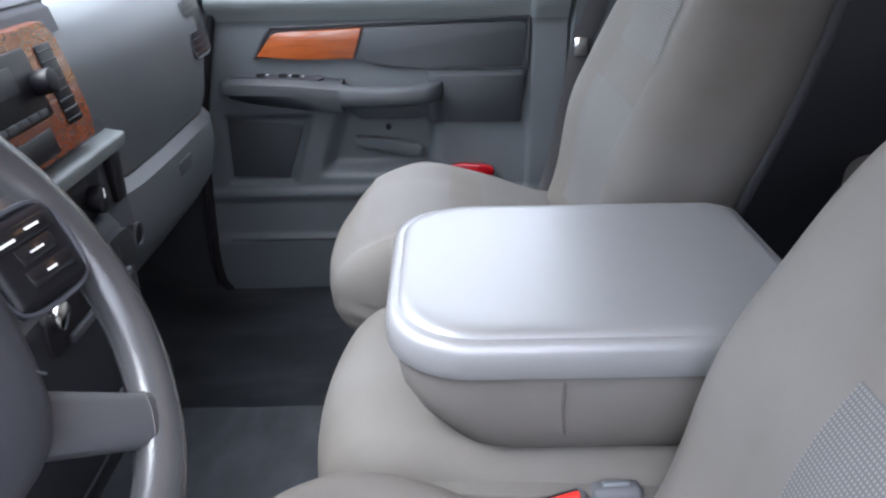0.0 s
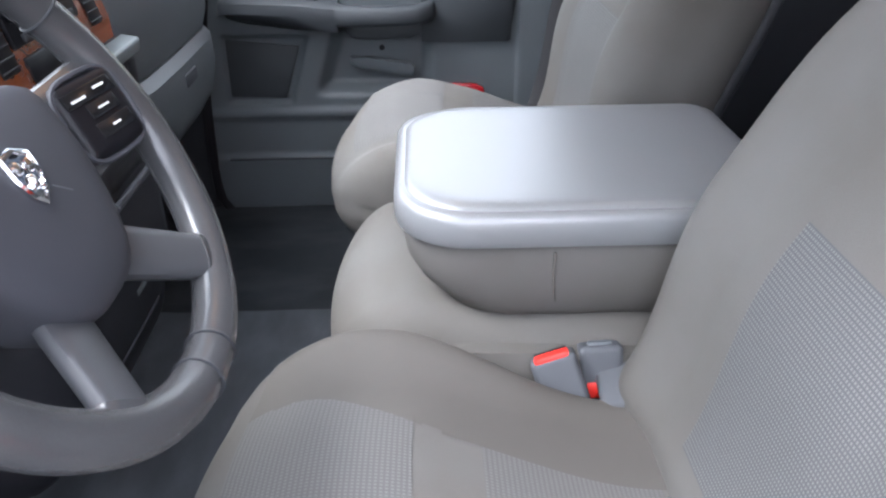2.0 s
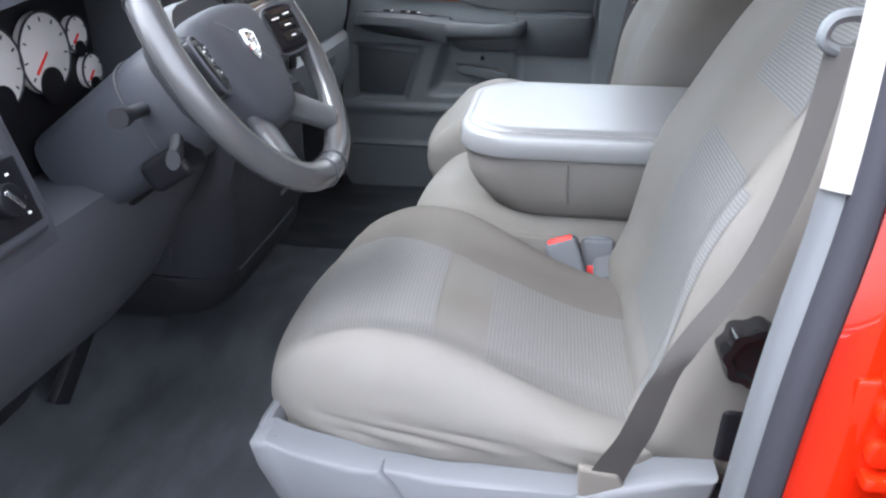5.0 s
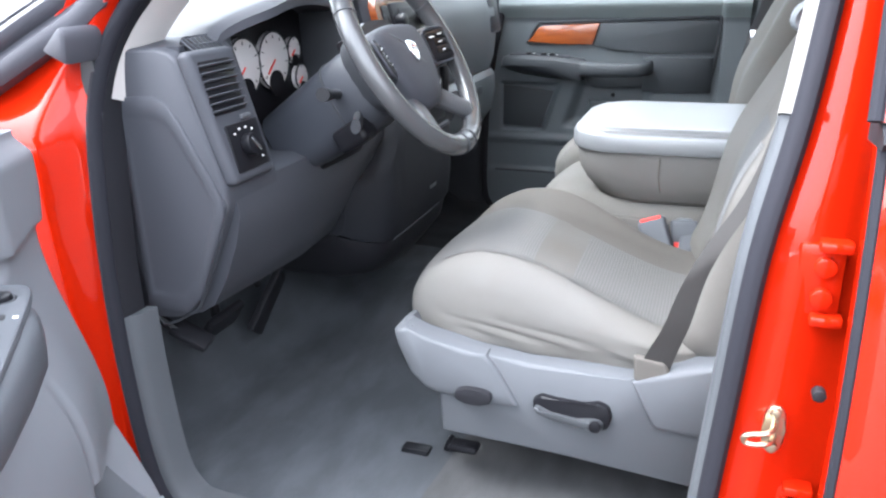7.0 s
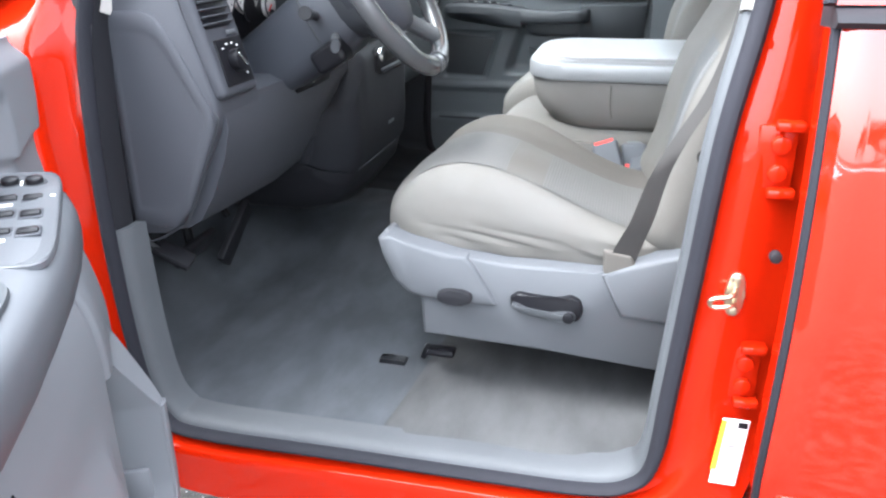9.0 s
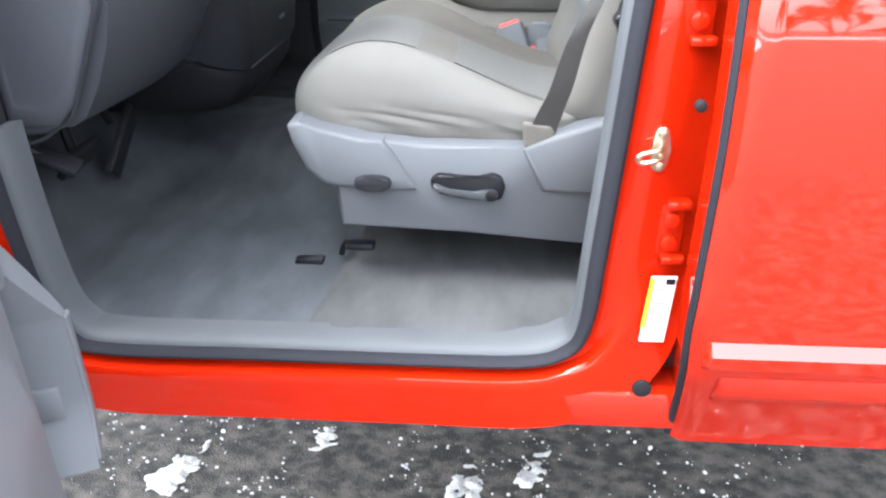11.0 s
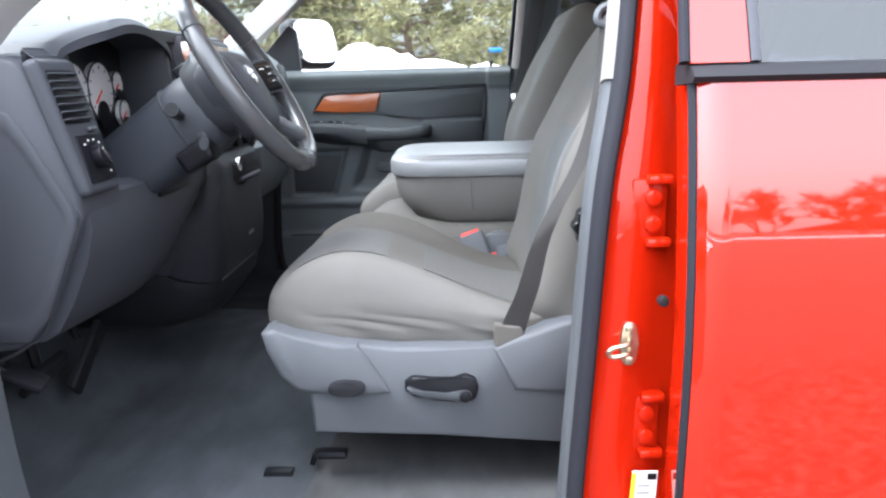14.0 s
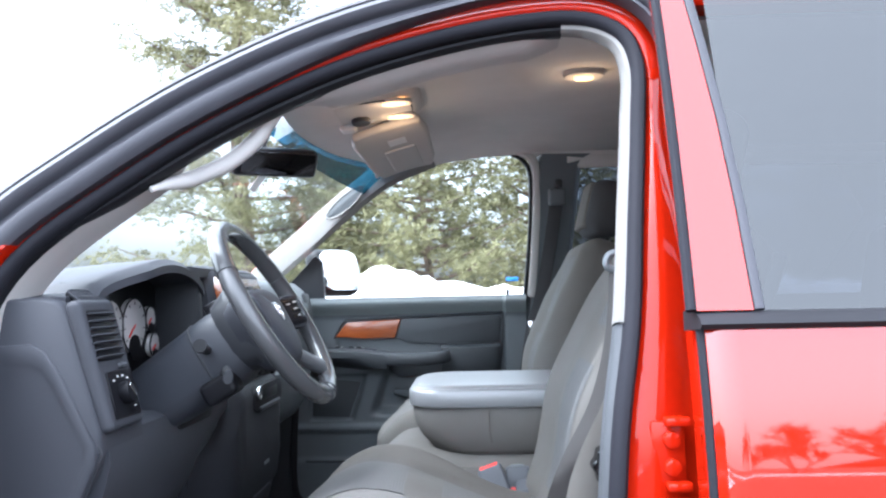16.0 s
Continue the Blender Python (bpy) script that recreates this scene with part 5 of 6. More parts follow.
part("outlet", disc((-0.7400, STK[0] + 0.205, 1.060), 0.016, 0.016, "x", 18), BLACK, dash, "black power outlet")
part("outlet_ring", sweep([(-0.731, STK[0] + 0.205 + 0.016 * math.cos(a), 1.060 + 0.016 * math.sin(a)) for a in span(0, 2 * math.pi * 17 / 18, 17)], ring(0.0025, n=6), True, up=(1, 0, 0)), DASH, dash)
KNEE_LOW = ((-0.40, 0.905, 0.870), (-0.36, 0.882, 0.815), (-0.31, 0.865, 0.772), (-0.23, 0.861, 0.746), (-0.15, 0.860, 0.735), (-0.06, 0.860, 0.733), (0.03, 0.861, 0.740), (0.08, 0.866, 0.760), (0.110, 0.880, 0.806), (0.124, 0.910, 0.862))
def low_at(y, lip, zb, top):
    """Section of the panel under the centre stack: upper part or the darker boat-shaped foot."""
    e = 0.06 * smooth(0.06, 0.128, y) + 0.07 * smooth(-0.29, -0.41, y)
    if top:
        h = 1.03 + 0.098 * smooth(-0.33, -0.25, y)
        return [(-1.1, y, h), (-0.745 - e, y, h), (-0.722 - e, y, h - 0.008), (-0.706 - e, y, h - 0.030), (-0.706 - e, y, 0.94), (-0.714 - e, y, lip + 0.012), (-0.721 - e, y, lip), (-1.1, y, lip)]
    return [(-1.1, y, lip - 0.002), (-0.728 - e, y, lip - 0.002), (-0.726 - e, y, lip - 0.008), (-0.735 - e, y, 0.6 * lip + 0.4 * zb), (-0.775 - e, y, 0.2 * lip + 0.8 * zb), (-0.850 - e, y, zb), (-1.1, y, zb)]
LOW_LINE = [tuple(p) for p in rail(KNEE_LOW, 3)]
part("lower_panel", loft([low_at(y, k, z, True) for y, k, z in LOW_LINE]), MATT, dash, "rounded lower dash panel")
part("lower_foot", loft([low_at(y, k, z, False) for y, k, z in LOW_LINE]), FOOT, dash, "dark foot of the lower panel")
part("lower_trim", tube([(low_at(y, k, z, True)[6][0] + 0.002, y, k + 0.003) for y, k, z in LOW_LINE if -0.31 < y < 0.02], 0.0026, 8), DASH, dash)
part("panel_mark", rbox((-0.7065, -0.067, 0.928), (0.001, 0.045, 0.008), 0), DOORGREY, dash)
part("slot_frame", prism([(-0.055 + 0.125 * c, 1.085 + 0.030 * q) for c, q in ring(1, 1, 28, 5)], "x", -0.72, -0.7030, 0.002), FOOT, dash, "dark frame of the open tray")
part("ash_slot", rbox((-0.7085, -0.040, 1.090), (0.014, 0.130, 0.030), 0.006), BLACK, dash)
part("slot_lip", rbox((-0.7005, -0.055, 1.062), (0.010, 0.180, 0.012), 0.005), DASH, dash)
part("slot_cap", disc((-0.700, -0.155, 1.100), 0.016, 0.012, "x", 20), CHROME, dash, "bright round socket cap")

# far dashboard and glovebox
FACE = [(-1.20, 1.30), (-1.0, 1.352), (-0.86, 1.372), (-0.79, 1.366), (-0.758, 1.340), (-0.742, 1.29), (-0.738, 1.22), (-0.745, 1.16), (-0.757, 1.125)]
LOWF = [(-0.757, 1.121), (-0.742, 1.105), (-0.740, 1.06), (-0.752, 1.00), (-0.79, 0.945), (-0.85, 0.925), (-1.1, 0.92), (-1.1, 1.12)]
def bend(pts, y, k=1.0):
    curve = 0.10 * smooth(0.60, 0.86, y) + 0.02 * smooth(0.30, 0.12, y)
    return [(x - curve, y, z - 0.03 * smooth(0.60, 0.86, y)) for x, z in pts]
YS = (0.125, 0.16, 0.25, 0.38, 0.50, 0.60, 0.68, 0.74, 0.79, 0.83)
# Paler than the near dash in place of light from door and windows.
part("glovebox_face", loft([bend(FACE + [(-1.2, 1.1)], y) for y in YS]), DASH_LIT, dash, "smooth grey far dash panel")
part("glovebox_door", loft([bend(LOWF, y) for y in YS]), DASH_LIT, dash)
part("glovebox_latch", rbox((-0.742, 0.42, 1.075), (0.008, 0.07, 0.025), 0.004), DASH_DARK, dash)
part("dash_top", surf(lambda u, v: (-0.80 - 0.40 * u, -0.40 + 0.56 * v, 1.385 - 0.09 * u), span(0, 1, 6), span(0, 1, 6), (0, 0, -0.02)), DASH, dash)
part("top_lid", pad((0.09, 0.13, 0.012), 0.011, lambda p: (p.x - 0.90, p.y - 0.05, p.z + 1.378), 4, 3), DASH, dash)
vm = Matrix.Translation((-0.748, 0.600, 1.280)) @ turn(0, -10, 0)
part("far_vent_mouth", moved(rbox((0, 0, 0), (0.012, 0.098, 0.102), 0.006), vm), BLACK, dash)
for i in range(8):
    part("vent_slat", moved(rbox((0.005, 0, -0.042 + i * 0.012), (0.003, 0.092, 0.0024), 0.0008, turn=turn(0, 10)), vm), DASH_DARK, dash)
part("vent_rim", moved(sweep([(0.004, a, b) for a, b in ring(0.050, 0.052, 24, 6)], ring(0.0025, n=6), True, up=(1, 0, 0)), vm), DASH, dash)
# pedals and kick panel
gas = thing("pedal", "black rubber accelerator pedal hung on its arm", "pedal", (-0.96, -0.43, 0.75), group="pedals")
part("pedal_pad", prism([(-0.030, -0.070), (0.026, -0.075), (0.030, 0.060), (-0.016, 0.075)], "x", -0.008, 0.008, 0.004), RUBBER, gas)
gas.children[0].matrix_parent_inverse = Matrix.Identity(4)
gas.children[0].matrix_local = turn(-33, 14, 0)
part("pedal_arm", tube([(-0.955, -0.465, 0.80), (-0.985, -0.48, 0.88), (-1.02, -0.48, 1.0)], 0.008, 8), BLACK, gas)
stop = thing("pedal", "wide black rubber brake pedal on a steel arm", "pedal", (-0.955, -0.600, 0.78), group="pedals")
part("pedal_pad", rbox((-0.955, -0.600, 0.780), (0.018, 0.110, 0.058), 0.006, turn=turn(0, 35)), RUBBER, stop)
part("pedal_arm", tube([(-0.965, -0.600, 0.79), (-0.99, -0.58, 0.88), (-1.02, -0.56, 1.0)], 0.010, 8), BLACK, stop)
brake = thing("parking_brake_pedal", "black parking brake pedal under the dashboard", "pedal", (-0.89, -0.765, 0.835))
part("brake_pad", rbox((-0.893, -0.765, 0.838), (0.070, 0.040, 0.014), 0.005, turn=turn(12, 30, 12)), RUBBER, brake)
part("brake_arm", tube([(-0.915, -0.775, 0.850), (-0.96, -0.785, 0.89), (-1.0, -0.79, 0.98)], 0.009, 8), BLACK, brake)
part("release_tab", rbox((-0.836, -0.549, 0.912), (0.010, 0.016, 0.008), 0.002), SILVERGREY, dash)
part("kick_panel", surf(lambda x, z: (x, -0.868 + 0.02 * smooth(-0.9, -1.2, x), z), span(-1.25, -0.893, 6), span(0.58, 1.31, 12), (0, -0.012, 0)), DASH_DARK, truck)
part("far_kick_panel", surf(lambda x, z: (x, 0.90, z), span(-1.25, -0.80, 6), span(0.56, 1.3, 8), (0, 0.02, 0)), DASH_DARK, truck)
part("toe_board", prism([(-0.9, 0.6), (0.9, 0.6), (0.9, 1.25), (-0.9, 1.25)], "x", -1.26, -1.24), DASH_DARK, truck)

# ---- seats ----
def cushion_top(x, y, cy):
    """Height of a front seat cushion; cy its middle line."""
    v = abs(y - cy) / 0.225
    z = 0.975 + 0.018 * math.exp(-((x + 0.40) / 0.10) ** 2) - 0.068 * smooth(-0.36, -0.08, x)
    return z + 0.024 * smooth(0.55, 0.95, v) * smooth(0.02, -0.30, x) - 0.02 * smooth(-0.42, -0.55, x)


SEAM_X = (-0.25, -0.20, -0.15, -0.10, -0.05, 0.02, 0.25)


def make_cushion(seat, cy, dx=0.0):
    def shape(p):
        x, y = p.x - 0.300, p.y + cy
        front = smooth(-0.40, -0.55, x)
        y = cy + (y - cy) * (1 - 0.10 * front)
        y -= 0.045 * max(0, y - cy) / 0.23 * smooth(-0.36, -0.10, x) * (1 if cy < 0 else -1)
        x = x + 0.05 * (abs(y - cy) / 0.225) ** 2.5 * smooth(-0.2, -0.55, x)
        if p.z > 0:
            k = p.z / 0.075
            z = 0.90 + k * (cushion_top(x, y, cy) - 0.90)
        else:
            z = 0.90 + p.z
        fold = 1.2 - 3.0 * abs(noise.noise((x * 3.2, y * 6, z * 24 + x * 6 + cy))) - 1.2 * abs(noise.noise((x * 7, y * 14, z * 60 + x * 9)))
        edge = smooth(0.93, 0.86, z) + 0.6 * smooth(0.62, 0.95, abs(y - cy) / 0.225)
        return (x + dx - 0.003 * fold * edge, y + 0.003 * fold * edge, z - 0.01 * front + 0.0022 * fold * edge)
    side = 1 if cy < 0 else -1
    plain = pad((0.25, 0.232, 0.075), 0.062, None, 40, 8)
    def seam(x):
        return 0.068 + 0.050 * smooth(0.02, -0.20, x)
    for a, b in zip(SEAM_X, SEAM_X[1:]):
        n = Vector((-(seam(b) - seam(a)), b - a, 0)) * 1.0
        strip = [f for f in plain.faces if f.calc_center_median().z > 0 and a - 0.02 < f.calc_center_median().x < b + 0.02]
        geom = strip + list({e for f in strip for e in f.edges}) + list({v for f in strip for v in f.verts})
        bmesh.ops.bisect_plane(plain, geom=geom, plane_co=(a, side * seam(a), 0), plane_no=(n.x, side * n.y, 0), dist=1e-5)
    for x in (-0.205, -0.036, 0.028, 0.205):
        bmesh.ops.bisect_plane(plain, geom=plain.faces[:] + plain.edges[:] + plain.verts[:], plane_co=(x, 0, 0), plane_no=(1, 0, 0), dist=1e-5)
    bent = plain.copy()
    for v in bent.verts:
        v.co = Vector(shape(v.co.copy()))
    ob = part("cushion", bent, CLOTH, seat, "worn light grey cloth cushion")
    if cy < 0:
        overlay(ob, plain, lambda p: p.z > 0.02 and side * p.y > seam(p.x) and p.x > -0.205, "bolster_cover", CLOTH_TAN, seat, "taupe cloth bolster")
    for name, lo, hi in (("front_panel", -0.205, -0.036), ("rear_panel", 0.028, 0.205)):
        overlay(ob, plain, lambda p: p.z > 0.035 and -0.185 < side * p.y < seam(p.x) and lo < p.x < hi, name, WEAVE_SOFT, seat, "woven mesh cushion panel")
    plain.free()


def back_frame(cy, dx=0.0):
    """From seat back axes (forward, across, up the back) to the world."""
    lean = math.radians(25 if cy < 0 else 21)
    s, c = math.sin(lean), math.cos(lean)
    return Matrix(((-c, 0, s, dx - 0.06), (0, 1, 0, cy), (s, 0, c, 0.90), (0, 0, 0, 1)))


def back_face(h, y):
    v = abs(y) / 0.225
    w = smooth(0.02, 0.12, h)
    return 0.052 + 0.026 * smooth(0.50, 0.95, v) * smooth(0.62, 0.40, h) + 0.008 * math.exp(-((h - 0.20) / 0.12) ** 2) - 0.034 * smooth(0.26, 0.03, h)


def make_back(seat, cy, material, label, dx=0.0):
    F = back_frame(cy, dx)
    def shape(p):
        h = p.z + 0.285
        y = p.y * (1 - 0.20 * smooth(0.34, 0.60, h) + 0.02 * math.sin(h * 6))
        if p.x > 0:
            f = p.x / 0.07 * (back_face(h, y) + 0.018)
        else:
            f = p.x * 1.7
        return tuple(F @ Vector((f, y, h)))
    ob = part("backrest", pad((0.07, 0.232, 0.315), 0.055, shape, 36, 7), material, seat, label)
    plain = pad((0.07, 0.232, 0.315), 0.055, None, 36, 7)
    for name, lo, hi in (("lower_panel", -0.240, -0.002), ("upper_panel", 0.066, 0.245)):
        overlay(ob, plain, lambda p: p.x > 0.06 and abs(p.y + (0.067 if cy < 0 else 0.0)) < 0.133 - 0.02 * smooth(0.0, 0.1, p.z) and lo < p.z < hi, name, WEAVE if cy < 0 else WEAVE_SOFT, seat, "woven mesh back panel", uv=(2, 1))
    plain.free()
    part("back_shell", pad((0.012, 0.205, 0.29), 0.011, lambda p: tuple(F @ Vector((p.x - 0.121, p.y * (1 - 0.2 * smooth(0.34, 0.6, p.z + 0.285)), p.z + 0.285))), 6, 3), DASH_DARK, seat)
    return F


def make_headrest(seat, cy, material, side_material, dx=0.0):
    F = back_frame(cy, dx)
    tip = F @ Vector((0.035, 0, 0.695))
    m = Matrix.Translation(tip) @ turn(0, 14)
    part("headrest", moved(pad((0.055, 0.125, 0.085), 0.045, lambda p: (p.x + 0.012 * (p.y / 0.125) ** 2, p.y, p.z), 8, 5), m), material, seat, "padded headrest")
    part("headrest_face", moved(pad((0.010, 0.085, 0.070), 0.009, lambda p: (p.x - 0.050 + 0.012 * (p.y / 0.125) ** 2, p.y, p.z), 6, 3), m), side_material, seat)
    for y in (-0.05, 0.05):
        part("headrest_post", tube([F @ Vector((-0.01, y, 0.57)), F @ Vector((-0.01, y, 0.66))], 0.006, 8), CHROME, seat)


CY = -0.497
driver_seat = thing("driver_seat", "light grey cloth front seat with worn woven inserts", "car seat", (-0.3, CY, 0.6), group="front seats")
make_cushion(driver_seat, CY)
make_back(driver_seat, CY, CLOTH, "light grey cloth backrest with side bolsters")
make_headrest(driver_seat, CY, CLOTH_TAN, CLOTH)


# hard side shield with its switch and lever
SHIELD = [(-0.518, 0.900), (-0.512, 0.873), (-0.493, 0.830), (-0.469, 0.807), (-0.451, 0.801), (-0.446, 0.731), (-0.250, 0.722), (-0.035, 0.706), (-0.02, 0.912), (-0.050, 0.909), (-0.108, 0.891), (-0.161, 0.869), (-0.313, 0.871), (-0.402, 0.880), (-0.473, 0.895), (-0.500, 0.906)]
def inset(poly, k):
    cx, cz = sum(p[0] for p in poly) / len(poly), sum(p[1] for p in poly) / len(poly)
    out = []
    for x, z in poly:
        d = Vector((cx - x, cz - z))
        d.normalize()
        out.append((x + d.x * k, z + d.y * k))
    return out
def plate(poly, y_back, y_face, k, parent, material, name, label=""):
    loops = [[(x, y_back, z) for x, z in poly], [(x, y_face + 0.006, z) for x, z in poly], [(x, y_face + 0.002, z) for x, z in inset(poly, k * 0.35)], [(x, y_face, z) for x, z in inset(poly, k)]]
    return part(name, loft(loops), material, parent, label)
plate(SHIELD, -0.72, -0.757, 0.008, driver_seat, TRIM, "side_shield", "light grey plastic seat side shield")
plate([(-0.518, 0.900), (-0.512, 0.873), (-0.493, 0.830), (-0.469, 0.807), (-0.451, 0.801), (-0.345, 0.797), (-0.322, 0.800), (-0.330, 0.815), (-0.358, 0.862), (-0.372, 0.879), (-0.402, 0.881), (-0.473, 0.896), (-0.500, 0.907)], -0.74, -0.7655, 0.009, driver_seat, TRIM, "shield_front")
plate([(-0.160, 0.868), (-0.128, 0.800), (-0.035, 0.795), (-0.02, 0.913), (-0.050, 0.910), (-0.108, 0.892)], -0.74, -0.7655, 0.009, driver_seat, TRIM, "shield_rear")
part("shield_nose", sweep(rail([(-0.495, -0.752, 0.886), (-0.510, -0.72, 0.884), (-0.515, -0.64, 0.870), (-0.512, -0.50, 0.862), (-0.505, -0.36, 0.862)], 4), ring(0.014, 0.020, 10), up=(0, 0, 1)), TRIM, driver_seat)
part("seat_switch", prism([(-0.389 + 0.029 * c, 0.812 + 0.0125 * s) for c, s in ring(1, 1, 20, 2.6)], "y", -0.777, -0.764, 0.004), FOOT, driver_seat, "dark oval power seat switch")
LEVER = [(-0.300, 0.818), (-0.288, 0.827), (-0.260, 0.824), (-0.225, 0.822), (-0.205, 0.829), (-0.190, 0.823), (-0.184, 0.806), (-0.189, 0.788), (-0.205, 0.781), (-0.225, 0.785), (-0.255, 0.788), (-0.285, 0.793), (-0.299, 0.803)]
lever = part("recliner_lever", prism(LEVER, "y", -0.767, -0.752, 0.004), BLACK, driver_seat, "dark recliner handle cup")
part("handle", prism([(-0.297, 0.812), (-0.290, 0.812), (-0.272, 0.804), (-0.235, 0.800), (-0.213, 0.804), (-0.200, 0.804), (-0.194, 0.796), (-0.201, 0.788), (-0.213, 0.787), (-0.228, 0.791), (-0.27, 0.795), (-0.292, 0.803)], "y", -0.778, -0.762, 0.004), SILVER, lever, "silver grey lever")
part("pivot", disc((-0.206, -0.779, 0.798), 0.009, 0.008, "y", 18), BLACK, lever)
part("seat_frame", rbox((-0.20, -0.50, 0.80), (0.46, 0.40, 0.12), 0.02), DASH_DARK, driver_seat)
part("seat_riser", rbox((-0.15, -0.42, 0.70), (0.36, 0.20, 0.16), 0.02), BLACK, driver_seat)
knob = part("lumbar_knob", loft([[(-0.005 + (0.033 + 0.002 * math.cos(8 * a)) * k * math.cos(a), y, 1.054 + (0.033 + 0.002 * math.cos(8 * a)) * k * math.sin(a)) for a in [2 * math.pi * i / 48 for i in range(48)]] for k, y in ((1.0, -0.725), (1.0, -0.752), (0.94, -0.758), (0.70, -0.759), (0.62, -0.754), (0.1, -0.753))]), GLOSSBLACK, driver_seat, "glossy black lumbar knob")
part("recliner_cover", pad((0.022, 0.012, 0.036), 0.011, lambda p: (p.x - 0.002, p.y - 0.722, p.z + 0.945), 4, 3), BLACK, driver_seat, "black recliner cover")

PY = 0.425
passenger_seat = thing("passenger_seat", "light grey cloth front passenger seat with headrest", "car seat", (-0.3, PY, 0.6), group="front seats")
make_cushion(passenger_seat, PY, 0.055)
make_back(passenger_seat, PY, CLOTH, "light grey cloth backrest", 0.034)
make_headrest(passenger_seat, PY, CLOTH_DARK, CLOTH_TAN, 0.034)
part("seat_riser", rbox((-0.18, PY, 0.74), (0.40, 0.38, 0.22), 0.02), BLACK, passenger_seat)

# centre seat with its folded armrest
MY = -0.07
centre = thing("centre_seat", "grey cloth centre seat under the folded armrest", "car seat", (-0.2, MY, 0.6))
def centre_shape(p):
    x = p.x - 0.20
    return (x + 0.03 * (abs(p.y) / 0.19) ** 2 * smooth(0, -0.25, p.x), p.y + MY, p.z + 0.885 + 0.012 * math.exp(-((x + 0.36) / 0.1) ** 2) - 0.02 * smooth(-0.36, -0.46, x))
part("cushion", pad((0.25, 0.19, 0.085), 0.06, centre_shape, 12, 6), CLOTH, centre, "light grey cloth middle cushion")
part("side_skirt", surf(lambda u, v: (-0.40 + 0.42 * u, MY - 0.198 - 0.012 * math.sin(math.pi * v), 0.955 - 0.018 * u - 0.085 * v), span(0, 1, 12), span(0, 1, 6), (0, 0.02, 0)), CLOTH, centre, "grey vinyl side skirt")
part("seat_base", rbox((-0.16, MY, 0.74), (0.42, 0.34, 0.20), 0.02), DASH_DARK, centre)
armrest = thing("armrest_console", "folded centre armrest with broad grey vinyl lid", "armrest", (-0.15, MY, 0.96))
LX0, LX1, LW = -0.355, 0.10, 0.180
def lid_outline(k=0.0, n=10):
    """Rounded outline of the lid, pulled in by k."""
    r = 0.085
    x0, x1, w = LX0 + k, LX1 - k, LW - k
    out = []
    for cx, cy, a0 in ((x0 + r, MY - w + r, 180), (x1 - 0.03, MY - w + 0.03, 270), (x1 - 0.03, MY + w - 0.03, 0), (x0 + r, MY + w - r, 90)):
        rr = r if cx < -0.1 else 0.03
        for i in range(n):
            a = math.radians(a0 + 90 * i / (n - 1))
            out.append((cx + rr * math.cos(a), cy + rr * math.sin(a)))
    return out
def ring_at(k, z, crown=0.0):
    return [(x, y, z + crown) for x, y in lid_outline(k)]
part("lid", loft([ring_at(0.010, 1.070), ring_at(0.002, 1.073), ring_at(0.0, 1.080), ring_at(0.0, 1.102), ring_at(0.004, 1.110), ring_at(0.009, 1.1125), ring_at(0.0125, 1.1120), ring_at(0.0145, 1.1145), ring_at(0.0175, 1.1172), ring_at(0.022, 1.1184), ring_at(0.032, 1.1189), ring_at(0.05, 1.1191), ring_at(0.07, 1.1192)]), LID, armrest, "satin grey grained vinyl lid with a raised top")
def body_ring(k, z, back=0.0):
    return [(x + back * smooth(-0.1, -0.36, x), MY + (y - MY) * (1 - k), z) for x, y in lid_outline(0.008)]
part("armrest_body", loft([body_ring(0.30, 0.962, 0.13), body_ring(0.14, 0.966, 0.075), body_ring(0.07, 0.978, 0.045), body_ring(0.025, 1.005, 0.020), body_ring(0.0, 1.030, 0.006), body_ring(-0.002, 1.062, 0.0), body_ring(0.01, 1.074, 0.0)]), CLOTH, armrest, "grey upholstered body with stitched seam")
part("side_seam", tube(rail([(-0.178, MY - 0.1740, 1.064), (-0.178, MY - 0.1738, 1.050), (-0.178, MY - 0.1725, 1.030), (-0.174, MY - 0.166, 1.000), (-0.168, MY - 0.152, 0.975)], 3), 0.0016, 6), CLOTH_TAN, armrest)

# buckles
def make_buckle(x, y, z, tilt, lean, flip):
    b = thing("seat_belt_buckle", "grey plastic seat belt buckle with red button", "buckle", (x, y, z), group="buckles")
    m = Matrix.Translation((x, y, z)) @ turn(lean, tilt) @ turn(0, 0, 90)
    part("buckle_body", moved(pad((0.013, 0.026, 0.034), 0.007, lambda p: (p.x, p.y, p.z - 0.032), 4, 3), m), TRIM, b)
    if flip:
        part("button", moved(rbox((-0.0128, 0, -0.050), (0.004, 0.034, 0.020), 0.002), m), REDPLASTIC, b, "red release button")
        part("tongue", moved(rbox((0, 0, 0.000), (0.010, 0.030, 0.012), 0.004), m), DOORGREY, b)
    else:
        part("button", moved(rbox((-0.004, 0, 0.001), (0.016, 0.040, 0.008), 0.003), m), REDPLASTIC, b, "red release button")
        part("slot", moved(rbox((0.007, 0, 0.0015), (0.004, 0.038, 0.006), 0.0015), m), BLACK, b)
    part("stalk", moved(sweep([(0, 0, -0.06), (0.01, 0, -0.09), (0.03, 0, -0.13)], ring(0.006, 0.021, 10), up=(0, 1, 0)), m), TRIM, b)
    return b
make_buckle(-0.182, -0.284, 0.954, -20, -16, False)
make_buckle(-0.122, -0.258, 0.948, -2, -14, True)

flap = thing("belt_flap", "grey vinyl belt sleeve tucked between cushion and backrest", "belt sleeve", (-0.095, -0.285, 0.925))
